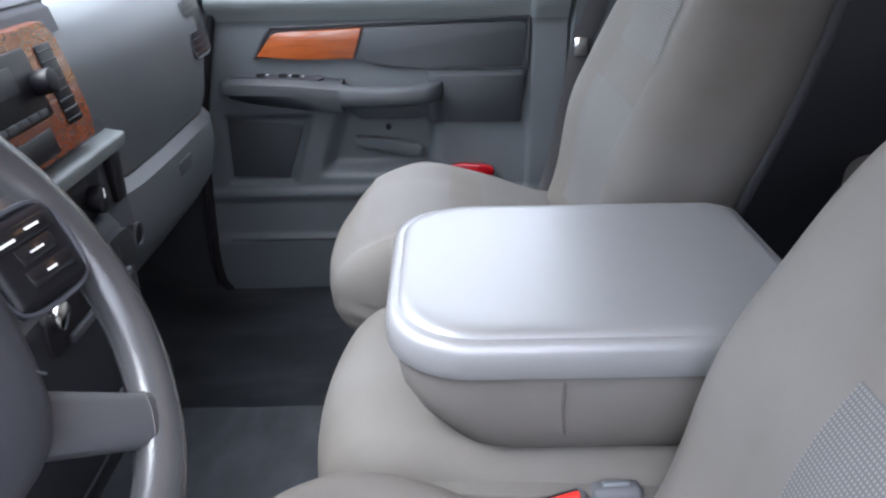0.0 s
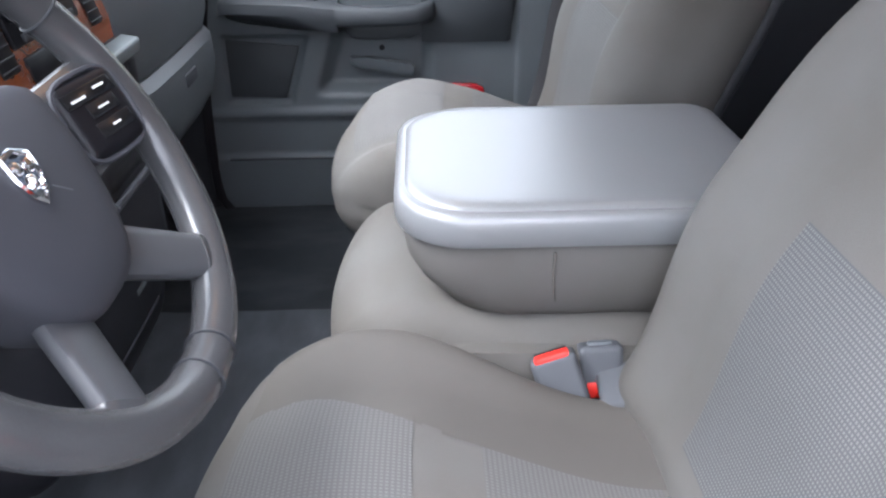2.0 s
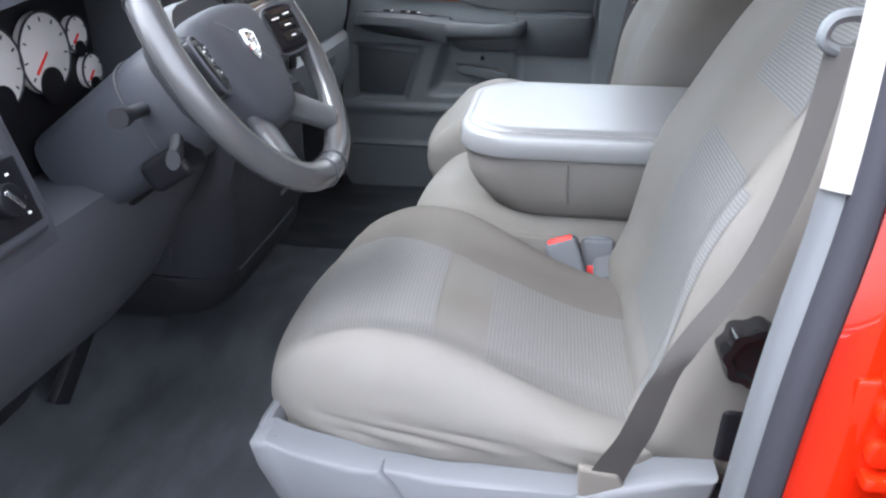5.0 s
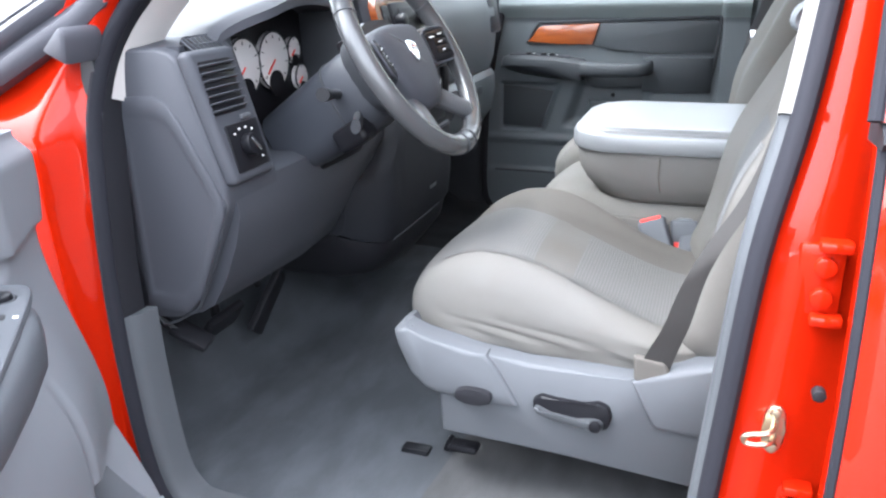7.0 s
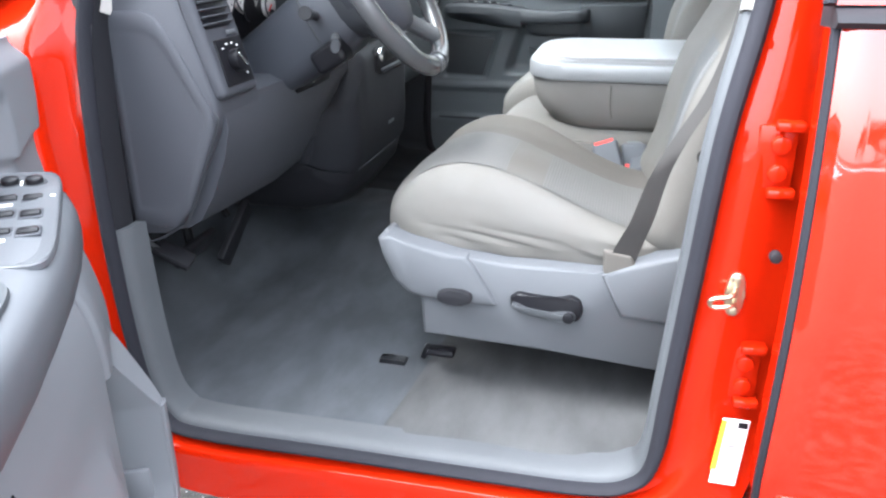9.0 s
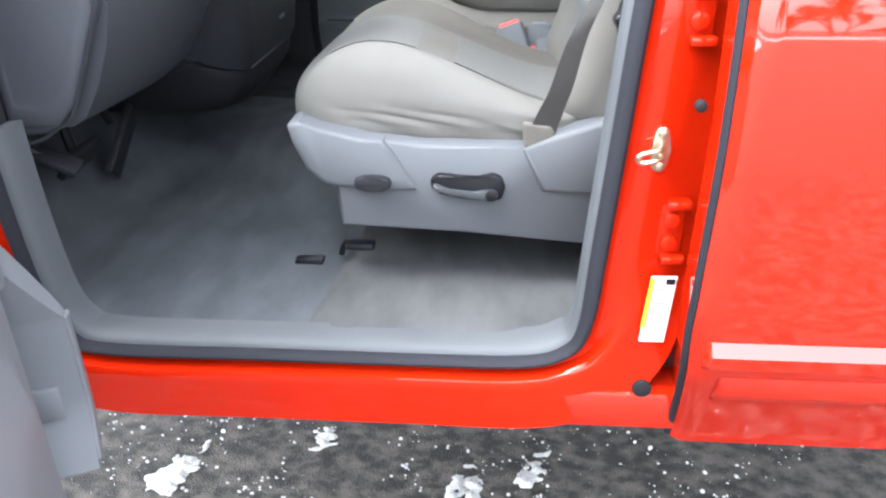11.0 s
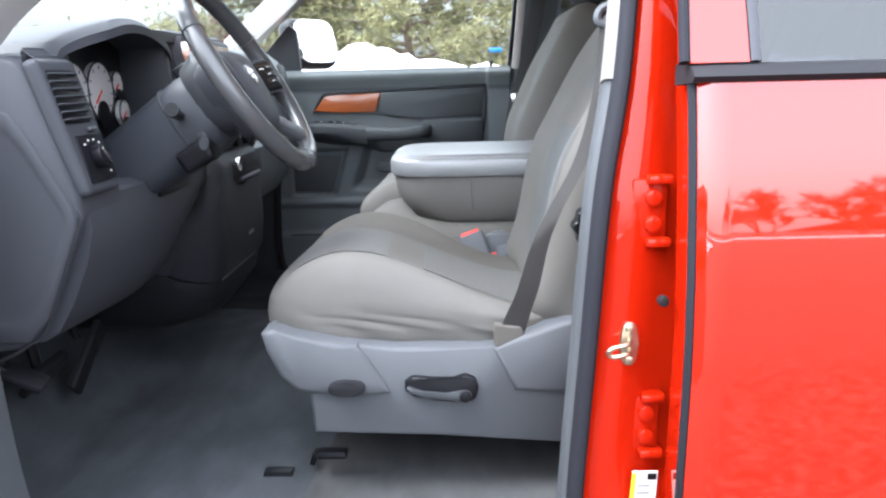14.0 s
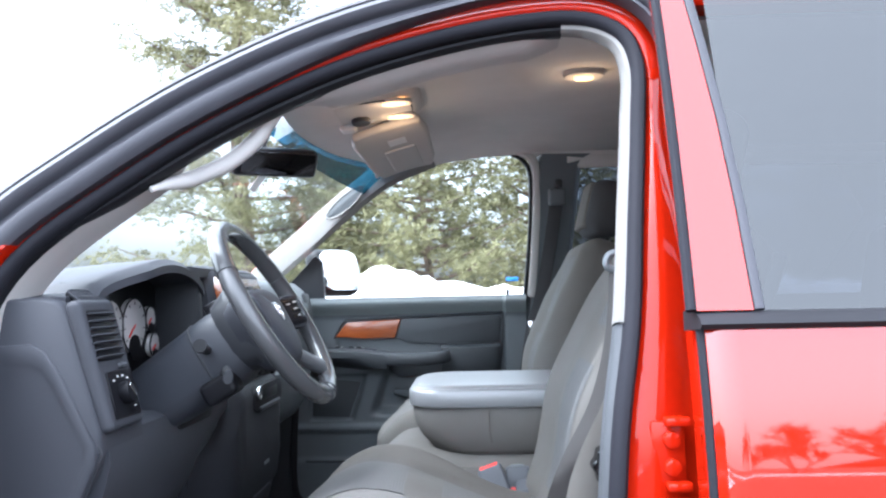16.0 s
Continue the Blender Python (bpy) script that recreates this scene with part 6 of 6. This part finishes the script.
part("sleeve", pad((0.030, 0.034, 0.006), 0.005, lambda p: (p.x - 0.098, p.y - 0.288 + 0.2 * p.x, p.z + 0.922 + 0.25 * p.y + 0.3 * p.x), 6, 3), TRIM, flap)

# belts
def make_belt(pts, width, material, label, across):
    b = thing("seat_belt", label, "seat belt", pts[0], group="seat belts")
    part("webbing", sweep(rail(pts, 6), ring(width / 2, 0.0012, 8, 4), up=across), material, b)
    return b
db = thing("seat_belt", "grey-brown seat belt webbing run down beside the seat", "seat belt", (-0.004, -0.775, 1.345), group="seat belts")
BELT_RUN = rail([(-0.001, 1.347, 0.014), (-0.005, 1.29, 0.014), (-0.016, 1.219, 0.015), (-0.036, 1.152, 0.017), (-0.070, 1.085, 0.020), (-0.092, 1.030, 0.028), (-0.108, 0.965, 0.034), (-0.122, 0.925, 0.040), (-0.136, 0.880, 0.044)], 4)
def web(k, c):
    """Webbing that turns from edge-on at the guide to face the door at its anchor."""
    x, z, w = BELT_RUN[k]
    deep = math.sqrt(max(0.0, 0.026 ** 2 - w * w))
    return (x + c * w, -0.776 + 0.024 * k / (len(BELT_RUN) - 1) - c * deep - 0.010 * math.sin(3.1 * k / len(BELT_RUN)), z + 0.25 * c * w)
part("webbing", surf(web, list(range(len(BELT_RUN))), span(-0.5, 0.5, 6), (0.0005, 0.0012, 0)), BELT, db)
part("guide_ring", tube(rail([(-0.012, -0.772, 1.350), (-0.008, -0.772, 1.366), (0.010, -0.772, 1.370), (0.026, -0.772, 1.362), (0.028, -0.772, 1.348), (0.008, -0.772, 1.342)], 4, True), 0.0055, 8, True, up=(0, 1, 0)), DOORGREY, db, "grey plastic belt guide")
# Belt's flared end; paler colour stands for door light falling on it.
part("anchor_sleeve", pad((0.026, 0.006, 0.020), 0.005, lambda p: (p.x * (1 - 9 * p.z) - 0.134 - 0.30 * p.z, p.y - 0.754, p.z + 0.886 - 0.12 * p.x), 6, 3), CLOTH_TAN, db, "taupe flared belt end at the anchor, lightened as if lit")
pb = make_belt([(0.095, 0.715, 1.640), (0.065, 0.745, 1.45), (0.030, 0.77, 1.28), (0.005, 0.775, 1.20), (-0.035, 0.74, 0.98), (-0.07, 0.70, 0.88)], 0.046, BELT_DARK, "dark seat belt hung on the far pillar", (0.1, -1, 0.1))
part("guide", pad((0.030, 0.010, 0.030), 0.009, lambda p: (p.x + 0.095, p.y + 0.708, p.z + 1.645), 4, 3), DOORGREY, pb)
part("guide_bolt", pad((0.013, 0.012, 0.016), 0.009, lambda p: (p.x + 0.100, p.y + 0.705, p.z + 1.690), 4, 3), DASH_DARK, pb)
part("latch_tongue", rbox((0.003, 0.765, 1.205), (0.03, 0.008, 0.04), 0.003), CHROME, pb)

# ---- passenger door ----
pdoor = thing("passenger_door", "closed grey passenger door panel with wood trim", "car door", (-0.4, 0.9, 0.58))
def pd_y(x, z):
    """Inner face of the passenger door: belt roll, recess round the pull, ledge and map pocket."""
    y = 0.872 - 0.034 * smooth(1.235, 1.30, z) + 0.012 * smooth(1.295, 1.315, z)
    slant = 0.32 * (z - 0.90)
    y += 0.032 * smooth(-0.585 + slant, -0.545 + slant, x) * smooth(-0.285, -0.325, x) * smooth(1.06, 1.03, z) * smooth(0.885, 0.925, z)
    y += 0.014 * smooth(-0.80, -0.785, x) * smooth(-0.625 + slant, -0.645 + slant, x) * smooth(0.872, 0.882, z) * smooth(1.045, 1.03, z)
    y -= 0.006 * smooth(0.870, 0.850, z) - 0.008 * smooth(0.845, 0.825, z)
    y -= 0.010 * smooth(0.750, 0.720, z)
    y -= 0.010 * smooth(-0.095, -0.085, x) * smooth(0.80, 0.9, z)
    return y
def pd_edge(z):
    return -0.845 + 0.05 * smooth(0.9, 1.25, z)
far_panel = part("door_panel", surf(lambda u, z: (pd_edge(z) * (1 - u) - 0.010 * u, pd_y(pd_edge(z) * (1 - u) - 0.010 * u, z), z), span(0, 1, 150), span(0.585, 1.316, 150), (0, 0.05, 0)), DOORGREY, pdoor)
# Windscreen light on the upturned belt roll, put in as a paler colour.
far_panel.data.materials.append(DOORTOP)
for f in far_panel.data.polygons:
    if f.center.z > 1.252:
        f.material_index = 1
def pd_patch(poly, y0, y1, material, name, label="", bev=0.003):
    return part(name, prism(poly, "y", y0, y1, bev), material, pdoor, label)
pd_patch([(-0.700, 1.175), (-0.662, 1.222), (-0.648, 1.228), (-0.462, 1.236), (-0.484, 1.168), (-0.60, 1.170)], 0.857, 0.880, WOOD, "wood_trim", "glossy burl wood door trim")
pd_patch([(-0.479, 1.168), (-0.458, 1.236), (-0.115, 1.246), (-0.102, 1.240), (-0.098, 1.228), (-0.108, 1.146), (-0.33, 1.146), (-0.42, 1.150)], 0.860, 0.880, INSERT, "upper_insert", "dark slate padded insert")
part("insert_groove", tube(rail([(-0.705, 0.868, 1.170), (-0.665, 0.864, 1.232), (-0.62, 0.864, 1.238), (-0.3, 0.862, 1.248), (-0.115, 0.862, 1.253), (-0.095, 0.862, 1.240), (-0.10, 0.864, 1.12), (-0.115, 0.866, 1.02)], 5), 0.004, 6), DASH_DARK, pdoor)
# armrest: switch bank in front, pull bar over its cup, padded rear part
part("armrest", loft([[(x, 0.875, 1.137 + d), (x, 0.81 + o, 1.137 + d), (x, 0.794 + o, 1.128 + d), (x, 0.790 + o, 1.106 + d), (x, 0.802 + o, 1.075 + d - k), (x, 0.845 + 0.4 * o, 1.055 - k), (x, 0.875, 1.052 - k)] for x, o, d, k in ((-0.792, 0.070, -0.018, -0.045), (-0.782, 0.045, -0.010, -0.040), (-0.765, 0.022, -0.004, -0.03), (-0.72, 0.005, 0.0, -0.02), (-0.60, 0.0, -0.004, -0.004), (-0.535, 0.0, -0.012, 0.0), (-0.508, 0.004, -0.014, 0.0))]), INSERT, pdoor, "dark slate armrest with switch bank")
BANK = ((-0.755, 0.860, 1.136), (-0.755, 0.835, 1.136), (-0.72, 0.822, 1.139), (-0.60, 0.818, 1.135), (-0.56, 0.822, 1.131), (-0.55, 0.845, 1.130), (-0.56, 0.866, 1.131))
part("switch_bank", loft([[(x, y, z + e) for x, y, z in BANK] for e in (-0.004, 0.002)]), DASH, pdoor)
part("pull_bar", loft([[(x, y + p * a, z + q * b) for p, q in ring(1, 1, 14, 3)] for x, y, z, a, b in ((-0.512, 0.812, 1.098, 0.024, 0.026), (-0.49, 0.809, 1.096, 0.022, 0.024), (-0.40, 0.810, 1.094, 0.021, 0.022), (-0.33, 0.818, 1.096, 0.022, 0.022), (-0.298, 0.836, 1.100, 0.022, 0.022), (-0.285, 0.858, 1.102, 0.018, 0.020))]), INSERT, pdoor, "grey pull handle bar")
part("pull_cup", prism([(-0.505, 1.105), (-0.30, 1.105), (-0.318, 1.040), (-0.345, 1.030), (-0.475, 1.030), (-0.50, 1.045)], "y", 0.866, 0.884, 0.004), INSERT, pdoor)
part("rear_pad", loft([[(x, 0.875, 1.140), (x, 0.850 + o, 1.140), (x, 0.838 + o, 1.132), (x, 0.836 + o, 1.10), (x, 0.846 + o, 1.06), (x, 0.858 + o, 1.022), (x, 0.875, 1.020)] for x, o in ((-0.318, 0.016), (-0.30, 0.004), (-0.22, 0.0), (-0.125, 0.0), (-0.106, 0.012))]), INSERT, pdoor, "dark padded rear armrest part")
for i, x in enumerate((-0.690, -0.640, -0.612)):
    part("switch", rbox((x, 0.842, 1.139 - 0.001 * i), (0.018, 0.016, 0.010), 0.003), BLACK, pdoor)
    part("switch_mark", rbox((x + 0.016, 0.842, 1.1405 - 0.002 * i), (0.005, 0.010, 0.001), 0), WHITE, pdoor)
part("door_pull", prism([(-0.494, 0.990), (-0.45, 0.978), (-0.350, 0.972), (-0.335, 0.960), (-0.338, 0.938), (-0.36, 0.934), (-0.375, 0.945), (-0.45, 0.952), (-0.490, 0.964)], "y", 0.872, 0.892, 0.006), DOORGREY, pdoor, "grey pull lever")
part("lock_dot", disc((-0.415, 0.900, 1.002), 0.007, 0.01, "y", 12), BLACK, pdoor)
part("pocket_lip", tube(rail([(-0.81, 0.856, 0.735), (-0.70, 0.862, 0.733), (-0.45, 0.862, 0.733), (-0.2, 0.862, 0.735), (-0.03, 0.862, 0.738)], 4), 0.004, 8, up=(0, 0, 1)), INSERT, pdoor)
part("edge_seal", tube(rail([(-0.79, 0.866, 1.27), (-0.835, 0.866, 1.05), (-0.852, 0.866, 0.85), (-0.855, 0.866, 0.68), (-0.838, 0.866, 0.605), (-0.77, 0.866, 0.580), (-0.40, 0.866, 0.577), (-0.02, 0.866, 0.577)], 5), 0.013, 8), RUBBER, pdoor, "black rubber door seal")
part("speaker_panel", prism([(-0.788, 1.030), (-0.612, 1.012), (-0.655, 0.885), (-0.790, 0.890)], "y", 0.881, 0.892, 0.003), INSERT, pdoor, "dark speaker grille panel")
part("reflector", prism([(-0.292, 0.900), (-0.278, 0.916), (-0.24, 0.922), (-0.19, 0.920), (-0.168, 0.910), (-0.166, 0.896), (-0.185, 0.887), (-0.24, 0.888), (-0.278, 0.894)], "y", 0.852, 0.875, 0.004), REFLECTOR, pdoor, "dark red door reflector")
part("window_tag", rbox((-0.055, 0.900, 1.372), (0.045, 0.002, 0.016), 0.0005, turn=turn(-20)), BLUE, pdoor, "small blue sticker on the glass")
part("lock_knob", tube([(-0.075, 0.848, 1.31), (-0.075, 0.846, 1.335)], 0.006, 8), BLACK, pdoor)
# outer skin, window and mirror
part("outer_skin", surf(lambda x, z: (x, -skin_y(z) - 0.005, z), span(-1.0, 0.05, 6), span(0.478, 1.29, 16), (0, -0.02, 0)), RED, pdoor)
glass("window_pane", surf(lambda u, z: (-0.95 + 0.97 * u, 0.93 - (z - 1.30) * 0.42, z), span(0, 1, 4), span(1.295, 1.82, 4)), GLASS, pdoor, "clear side window")
part("window_run", sweep(rail([(-0.012, 0.855, 1.31), (0.000, 0.805, 1.45), (0.008, 0.755, 1.60), (0.006, 0.718, 1.72), (-0.015, 0.706, 1.770), (-0.06, 0.700, 1.797), (-0.14, 0.700, 1.806), (-0.28, 0.704, 1.787), (-0.40, 0.712, 1.752), (-0.50, 0.73, 1.705)], 4), ring(0.009, 0.011, 8), up=(0, -1, 0.2)), BLACK, pdoor, "black window channel")
part("frame_trim", sweep(rail([(0.010, 0.848, 1.31), (0.020, 0.798, 1.45), (0.027, 0.748, 1.60), (0.026, 0.710, 1.725), (0.004, 0.694, 1.785), (-0.06, 0.688, 1.814)], 4), ring(0.016, 0.014, 8), up=(0, -1, 0.2)), CREAM, pdoor, "pale door frame trim")
part("sail_panel", prism([(-0.93, 1.30), (-0.735, 1.30), (-0.745, 1.45), (-0.77, 1.475)], "y", 0.86, 0.885, 0.006), DASH_DARK, pdoor, "dark mirror sail panel")
smirror = thing("side_mirror", "black door mirror with bright glass on the far side", "mirror", (-0.72, 1.05, 1.40))
mm = Matrix.Translation((-0.722, 1.070, 1.422)) @ turn(0, 0, -36) @ turn(0, -14, 0)
part("mirror_housing", moved(pad((0.045, 0.112, 0.092), 0.040, lambda p: (p.x - 0.032, p.y, p.z), 6, 5), mm), BLACK, smirror)
part("mirror_glass", moved(prism([(0.100 * c, 0.080 * q) for c, q in ring(1, 1, 32, 4)], "x", 0.010, 0.0150, 0.0015), mm), MIRROR, smirror, "bright mirror glass")
part("mirror_arm", tube([(-0.80, 0.88, 1.35), (-0.77, 0.98, 1.38)], 0.025, 10), BLACK, smirror)

# ---- open front door ----
PHI = math.radians(66)
HX, HY = -0.920, -1.016
def W(u, d, z):
    return Vector((HX + u * math.cos(PHI) + d * math.sin(PHI), HY - u * math.sin(PHI) + d * math.cos(PHI), z))
fdoor = thing("front_door", "open driver door with grey inner panel and wood trim", "car door", (HX, HY, 0.5))
def fd_low(z):
    """Share of the map pocket's raised front wall at a height."""
    return max(0.0, min(1.0, (0.812 - z) / 0.085))
def fd_edge(z):
    """Width of the pocket's lip: a broad facet on top, a narrow wall below."""
    return 0.108 - 0.082 * fd_low(z)
def fd_u(z):
    """Front edge of the panel: it runs back along the map pocket's front wall."""
    return -0.004 - 0.014 * smooth(1.10, 1.18, z) + 0.066 * fd_low(z) + 0.055 * smooth(0.60, 0.45, z)
def fd_d(u, z):
    """Inner face of the open door: padded belt, a step to the trim field, a face leaning out below, and the hollow map pocket with its raised wall."""
    line = 1.118 - 0.016 * smooth(0.0, 0.09, u) + 0.02 * smooth(0.12, 0.18, u)
    s, low = u - fd_u(z), fd_low(z)
    d = 0.022 - 0.020 * smooth(1.205, 1.232, z) - 0.010 * smooth(line + 0.004, line - 0.006, z)
    d += 0.050 * smooth(1.11, 0.84, z) + 0.026 * smooth(1.06, 0.90, z) * smooth(0.0, 0.145, u)
    d -= 0.030 * smooth(0.09, 0.13, u) * smooth(1.075, 1.095, z) * smooth(1.19, 1.165, z)
    edge = fd_edge(z)
    d += (0.132 - d) * low * smooth(edge + 0.007, edge + 0.001, s) - 0.004 * smooth(0.006, 0.0, s)
    hollow = smooth(0.810, 0.802, z) * smooth(edge + 0.001, edge + 0.007, s) * smooth(0.150, 0.135, u)
    d += (-0.02 - d) * hollow + 0.018 * smooth(0.80, 0.68, z) * smooth(0.19, 0.24, u) * smooth(0.47, 0.38, u)
    return d - 0.005 * smooth(0.135, 0.150, u) * smooth(0.165, 0.150, u) * smooth(1.0, 0.9, z)
def fd_at(k, z):
    """A point of the panel; the grid follows the pocket's lip."""
    u0, e = fd_u(z), fd_edge(z)
    u = u0 + e * k / 0.10 if k < 0.10 else u0 + e + 0.35 * (k - 0.10) if k < 0.12 else u0 + e + 0.007 + (0.943 - u0 - e) * (k - 0.12) / 0.88
    return W(u, fd_d(u, z), z)
part("door_panel", surf(fd_at, span(0.0, 0.098, 16) + span(0.10, 0.12, 6) + span(0.123, 0.34, 90) + span(0.36, 1, 20), span(0.50, 1.236, 140), tuple(W(0, -0.06, 0) - W(0, 0, 0))), DOORLIGHT, fdoor, "light grey door panel")
part("door_shell", surf(lambda u, z: W(u, -0.07 - 0.06 * math.sin(math.pi * (z - 0.45) / 0.9), z), span(-0.02, 0.98, 10), span(0.47, 1.235, 14), tuple(W(0, 0.05, 0) - W(0, 0, 0))), RED, fdoor, "red outer door shell")
part("wood_trim", loft([[W(u, d, z) for u, z in ((0.138, 1.106), (0.150, 1.152), (0.62, 1.168), (0.62, 1.092))] for d in (-0.02, -0.004, -0.001)]), WOOD, fdoor, "glossy burl wood trim")
def arm_loop(u, d0, d1, z0, z1):
    c = ring(1, 1, 24, 3.6)
    return [W(u + 0.02 * p * smooth(0.30, 0.2, u), (d0 + d1) / 2 + p * (d1 - d0) / 2, (z0 + z1) / 2 + q * (z1 - z0) / 2) for p, q in c]
ARM = ((0.205, 0.012, 0.060, 1.070, 1.092), (0.208, 0.006, 0.078, 1.062, 1.102), (0.216, 0.0, 0.092, 1.056, 1.110), (0.232, 0.0, 0.106, 1.050, 1.116), (0.26, 0.0, 0.122, 1.046, 1.119), (0.30, 0.0, 0.136, 1.042, 1.117), (0.36, 0.0, 0.147, 1.038, 1.111), (0.42, 0.0, 0.154, 1.033, 1.105), (0.48, 0.0, 0.156, 1.026, 1.099), (0.54, 0.0, 0.156, 1.016, 1.093), (0.64, 0.0, 0.150, 1.0, 1.083), (0.85, 0.0, 0.13, 0.97, 1.075))
part("armrest", loft([arm_loop(*a) for a in ARM]), ARMGREY, fdoor, "grey moulded armrest")
def bank_z(u):
    return 1.1190 - 0.10 * max(0, u - 0.26)
def bank_d(u):
    return 0.076 + 0.20 * (u - 0.26)
BANKW = [(0.112 * p, 0.040 * q) for p, q in ring(1, 1, 28, 4.5)]
bank = part("switch_bank", loft([[W(0.340 + a * k, bank_d(0.340 + a * k) + b * k, bank_z(0.340 + a) + h) for a, b in BANKW] for k, h in ((1.0, -0.004), (0.995, 0.0015), (0.98, 0.0026), (0.955, 0.0016), (0.90, 0.0012), (0.5, 0.0012))]), ARMGREY, fdoor, "window and mirror switch bank")
TILT = Matrix.Rotation(-PHI, 4, "Z") @ turn(0, 5.7, 11)
def on_bank(u, d, h=0.0):
    return Matrix.Translation(W(u, bank_d(u) + d, bank_z(u) + 0.0008 + h)) @ TILT
for d in (-0.010, 0.013):
    part("joystick", moved(disc((0, 0, 0.003), 0.0085, 0.010, "z", 18), on_bank(0.268, d)), BLACK, bank)
    part("joystick_ring", moved(sweep([(0.0105 * math.cos(a), 0.0105 * math.sin(a), 0.001) for a in span(0, 2 * math.pi * 17 / 18, 17)], ring(0.002, n=6), True, up=(0, 0, 1)), on_bank(0.268, d)), DASH_DARK, bank)
part("switch_mark", moved(rbox((0, 0, 0.002), (0.010, 0.003, 0.003), 0.0008), on_bank(0.270, 0.001)), WHITE, bank)
for u in (0.306, 0.344, 0.382):
    for d in (-0.010, 0.014):
        part("switch_well", moved(rbox((0, 0, 0), (0.020, 0.022, 0.0035), 0.0015), on_bank(u, d)), DASH, bank)
        part("switch", moved(rbox((0.001, 0, 0.001), (0.013, 0.019, 0.007), 0.003), on_bank(u, d)), BLACK, bank)
for u, d in ((0.322, -0.010), (0.400, -0.010), (0.304, 0.028)):
    part("switch_mark", moved(rbox((0, 0, 0.001), (0.005, 0.012, 0.0016), 0.0005), on_bank(u, d)), WHITE, bank)
# Flat on the armrest top; dark colour stands in for a shaded hollow.
part("pull_cup", loft([[W(0.535 + 0.062 * p * k, 0.098 + 0.036 * q * k, 1.0955 - 0.1 * 0.062 * p * k + h) for p, q in ring(1, 1, 24, 3.5)] for k, h in ((1, -0.004), (0.97, 0.0), (0.9, 0.0), (0.5, 0.0))]), INSERT, fdoor)
part("speaker_gap", sweep([W(u, fd_d(u, z) + 0.001, z) for u, z in ((0.474, 0.890), (0.470, 0.872), (0.466, 0.850), (0.460, 0.825), (0.451, 0.805))], lambda t: ring(0.001 + 0.007 * math.sin(math.pi * (0.1 + 0.8 * t)), 0.0015, 8), up=tuple(W(0, 1, 0) - W(0, 0, 0))), BLACK, fdoor)
part("pocket_edge", sweep([W(fd_u(z) + 0.013, fd_d(fd_u(z) + 0.013, z) + 0.001, z) for z in span(0.505, 0.725, 14)], ring(0.012, 0.004, 12, 3), up=tuple(W(0, 1, 0) - W(0, 0, 0))), DOORLIGHT, fdoor)
part("pocket_clip", moved(rbox((0, 0, 0), (0.012, 0.045, 0.055), 0.006), Matrix.Translation(W(0.095, 0.082, 0.60)) @ Matrix.Rotation(-PHI, 4, "Z")), DOORLIGHT, fdoor)
part("sail_panel", loft([[W(u, d, z) for u, z in ((0.0, 1.225), (0.36, 1.225), (0.36, 1.62), (0.16, 1.50), (0.012, 1.395))] for d in (-0.06, -0.012, -0.006)]), DOORLIGHT, fdoor, "grey mirror sail panel")
part("sail_button", moved(pad((0.003, 0.014, 0.011), 0.0025, None, 3, 2), Matrix.Translation(W(0.09, -0.006, 1.260)) @ Matrix.Rotation(math.pi / 2 - PHI, 4, "Z")), DOORLIGHT, fdoor)
part("window_frame", sweep(rail([W(0.02, -0.04, 1.31), W(0.05, -0.04, 1.35), W(0.25, -0.04, 1.50), W(0.50, -0.06, 1.66), W(0.95, -0.10, 1.76)], 4), ring(0.022, 0.02, 8), up=(0, 0, 1)), SEAL, fdoor)

# ---- rear of the cab ----
bench = thing("rear_bench", "dark grey cloth rear bench seat in shadow", "car seat", (0.8, 0, 0.6))
for y in (-0.38, 0.38):
    part("cushion", pad((0.24, 0.36, 0.08), 0.05, lambda p, y=y: (p.x + 0.82, p.y + y, p.z + 0.90), 8, 4), CLOTH_TAN, bench)
    part("backrest", pad((0.06, 0.36, 0.30), 0.05, lambda p, y=y: (p.x + 1.14 + 0.2 * p.z, p.y + y, p.z + 1.22), 8, 4), CLOTH_TAN, bench)
part("base", rbox((0.84, 0, 0.71), (0.42, 1.5, 0.22), 0.02), BLACK, bench)
far_rear = thing("far_rear_door", "dark closed rear door on the far side", "car door", (0.6, 0.9, 0.6))
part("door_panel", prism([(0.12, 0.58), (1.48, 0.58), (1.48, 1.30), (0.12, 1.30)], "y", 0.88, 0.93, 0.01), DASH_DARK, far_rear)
part("frame_top", sweep([(0.13, 0.70, 1.785), (1.48, 0.70, 1.775)], ring(0.042, 0.02, 10), up=(0, -1, 0)), HEADCLOTH, far_rear)
glass("window_pane", surf(lambda u, z: (0.13 + 1.3 * u, 0.93 - (z - 1.30) * 0.42, z), span(0, 1, 3), span(1.295, 1.77, 3)), PRIVACY, far_rear)
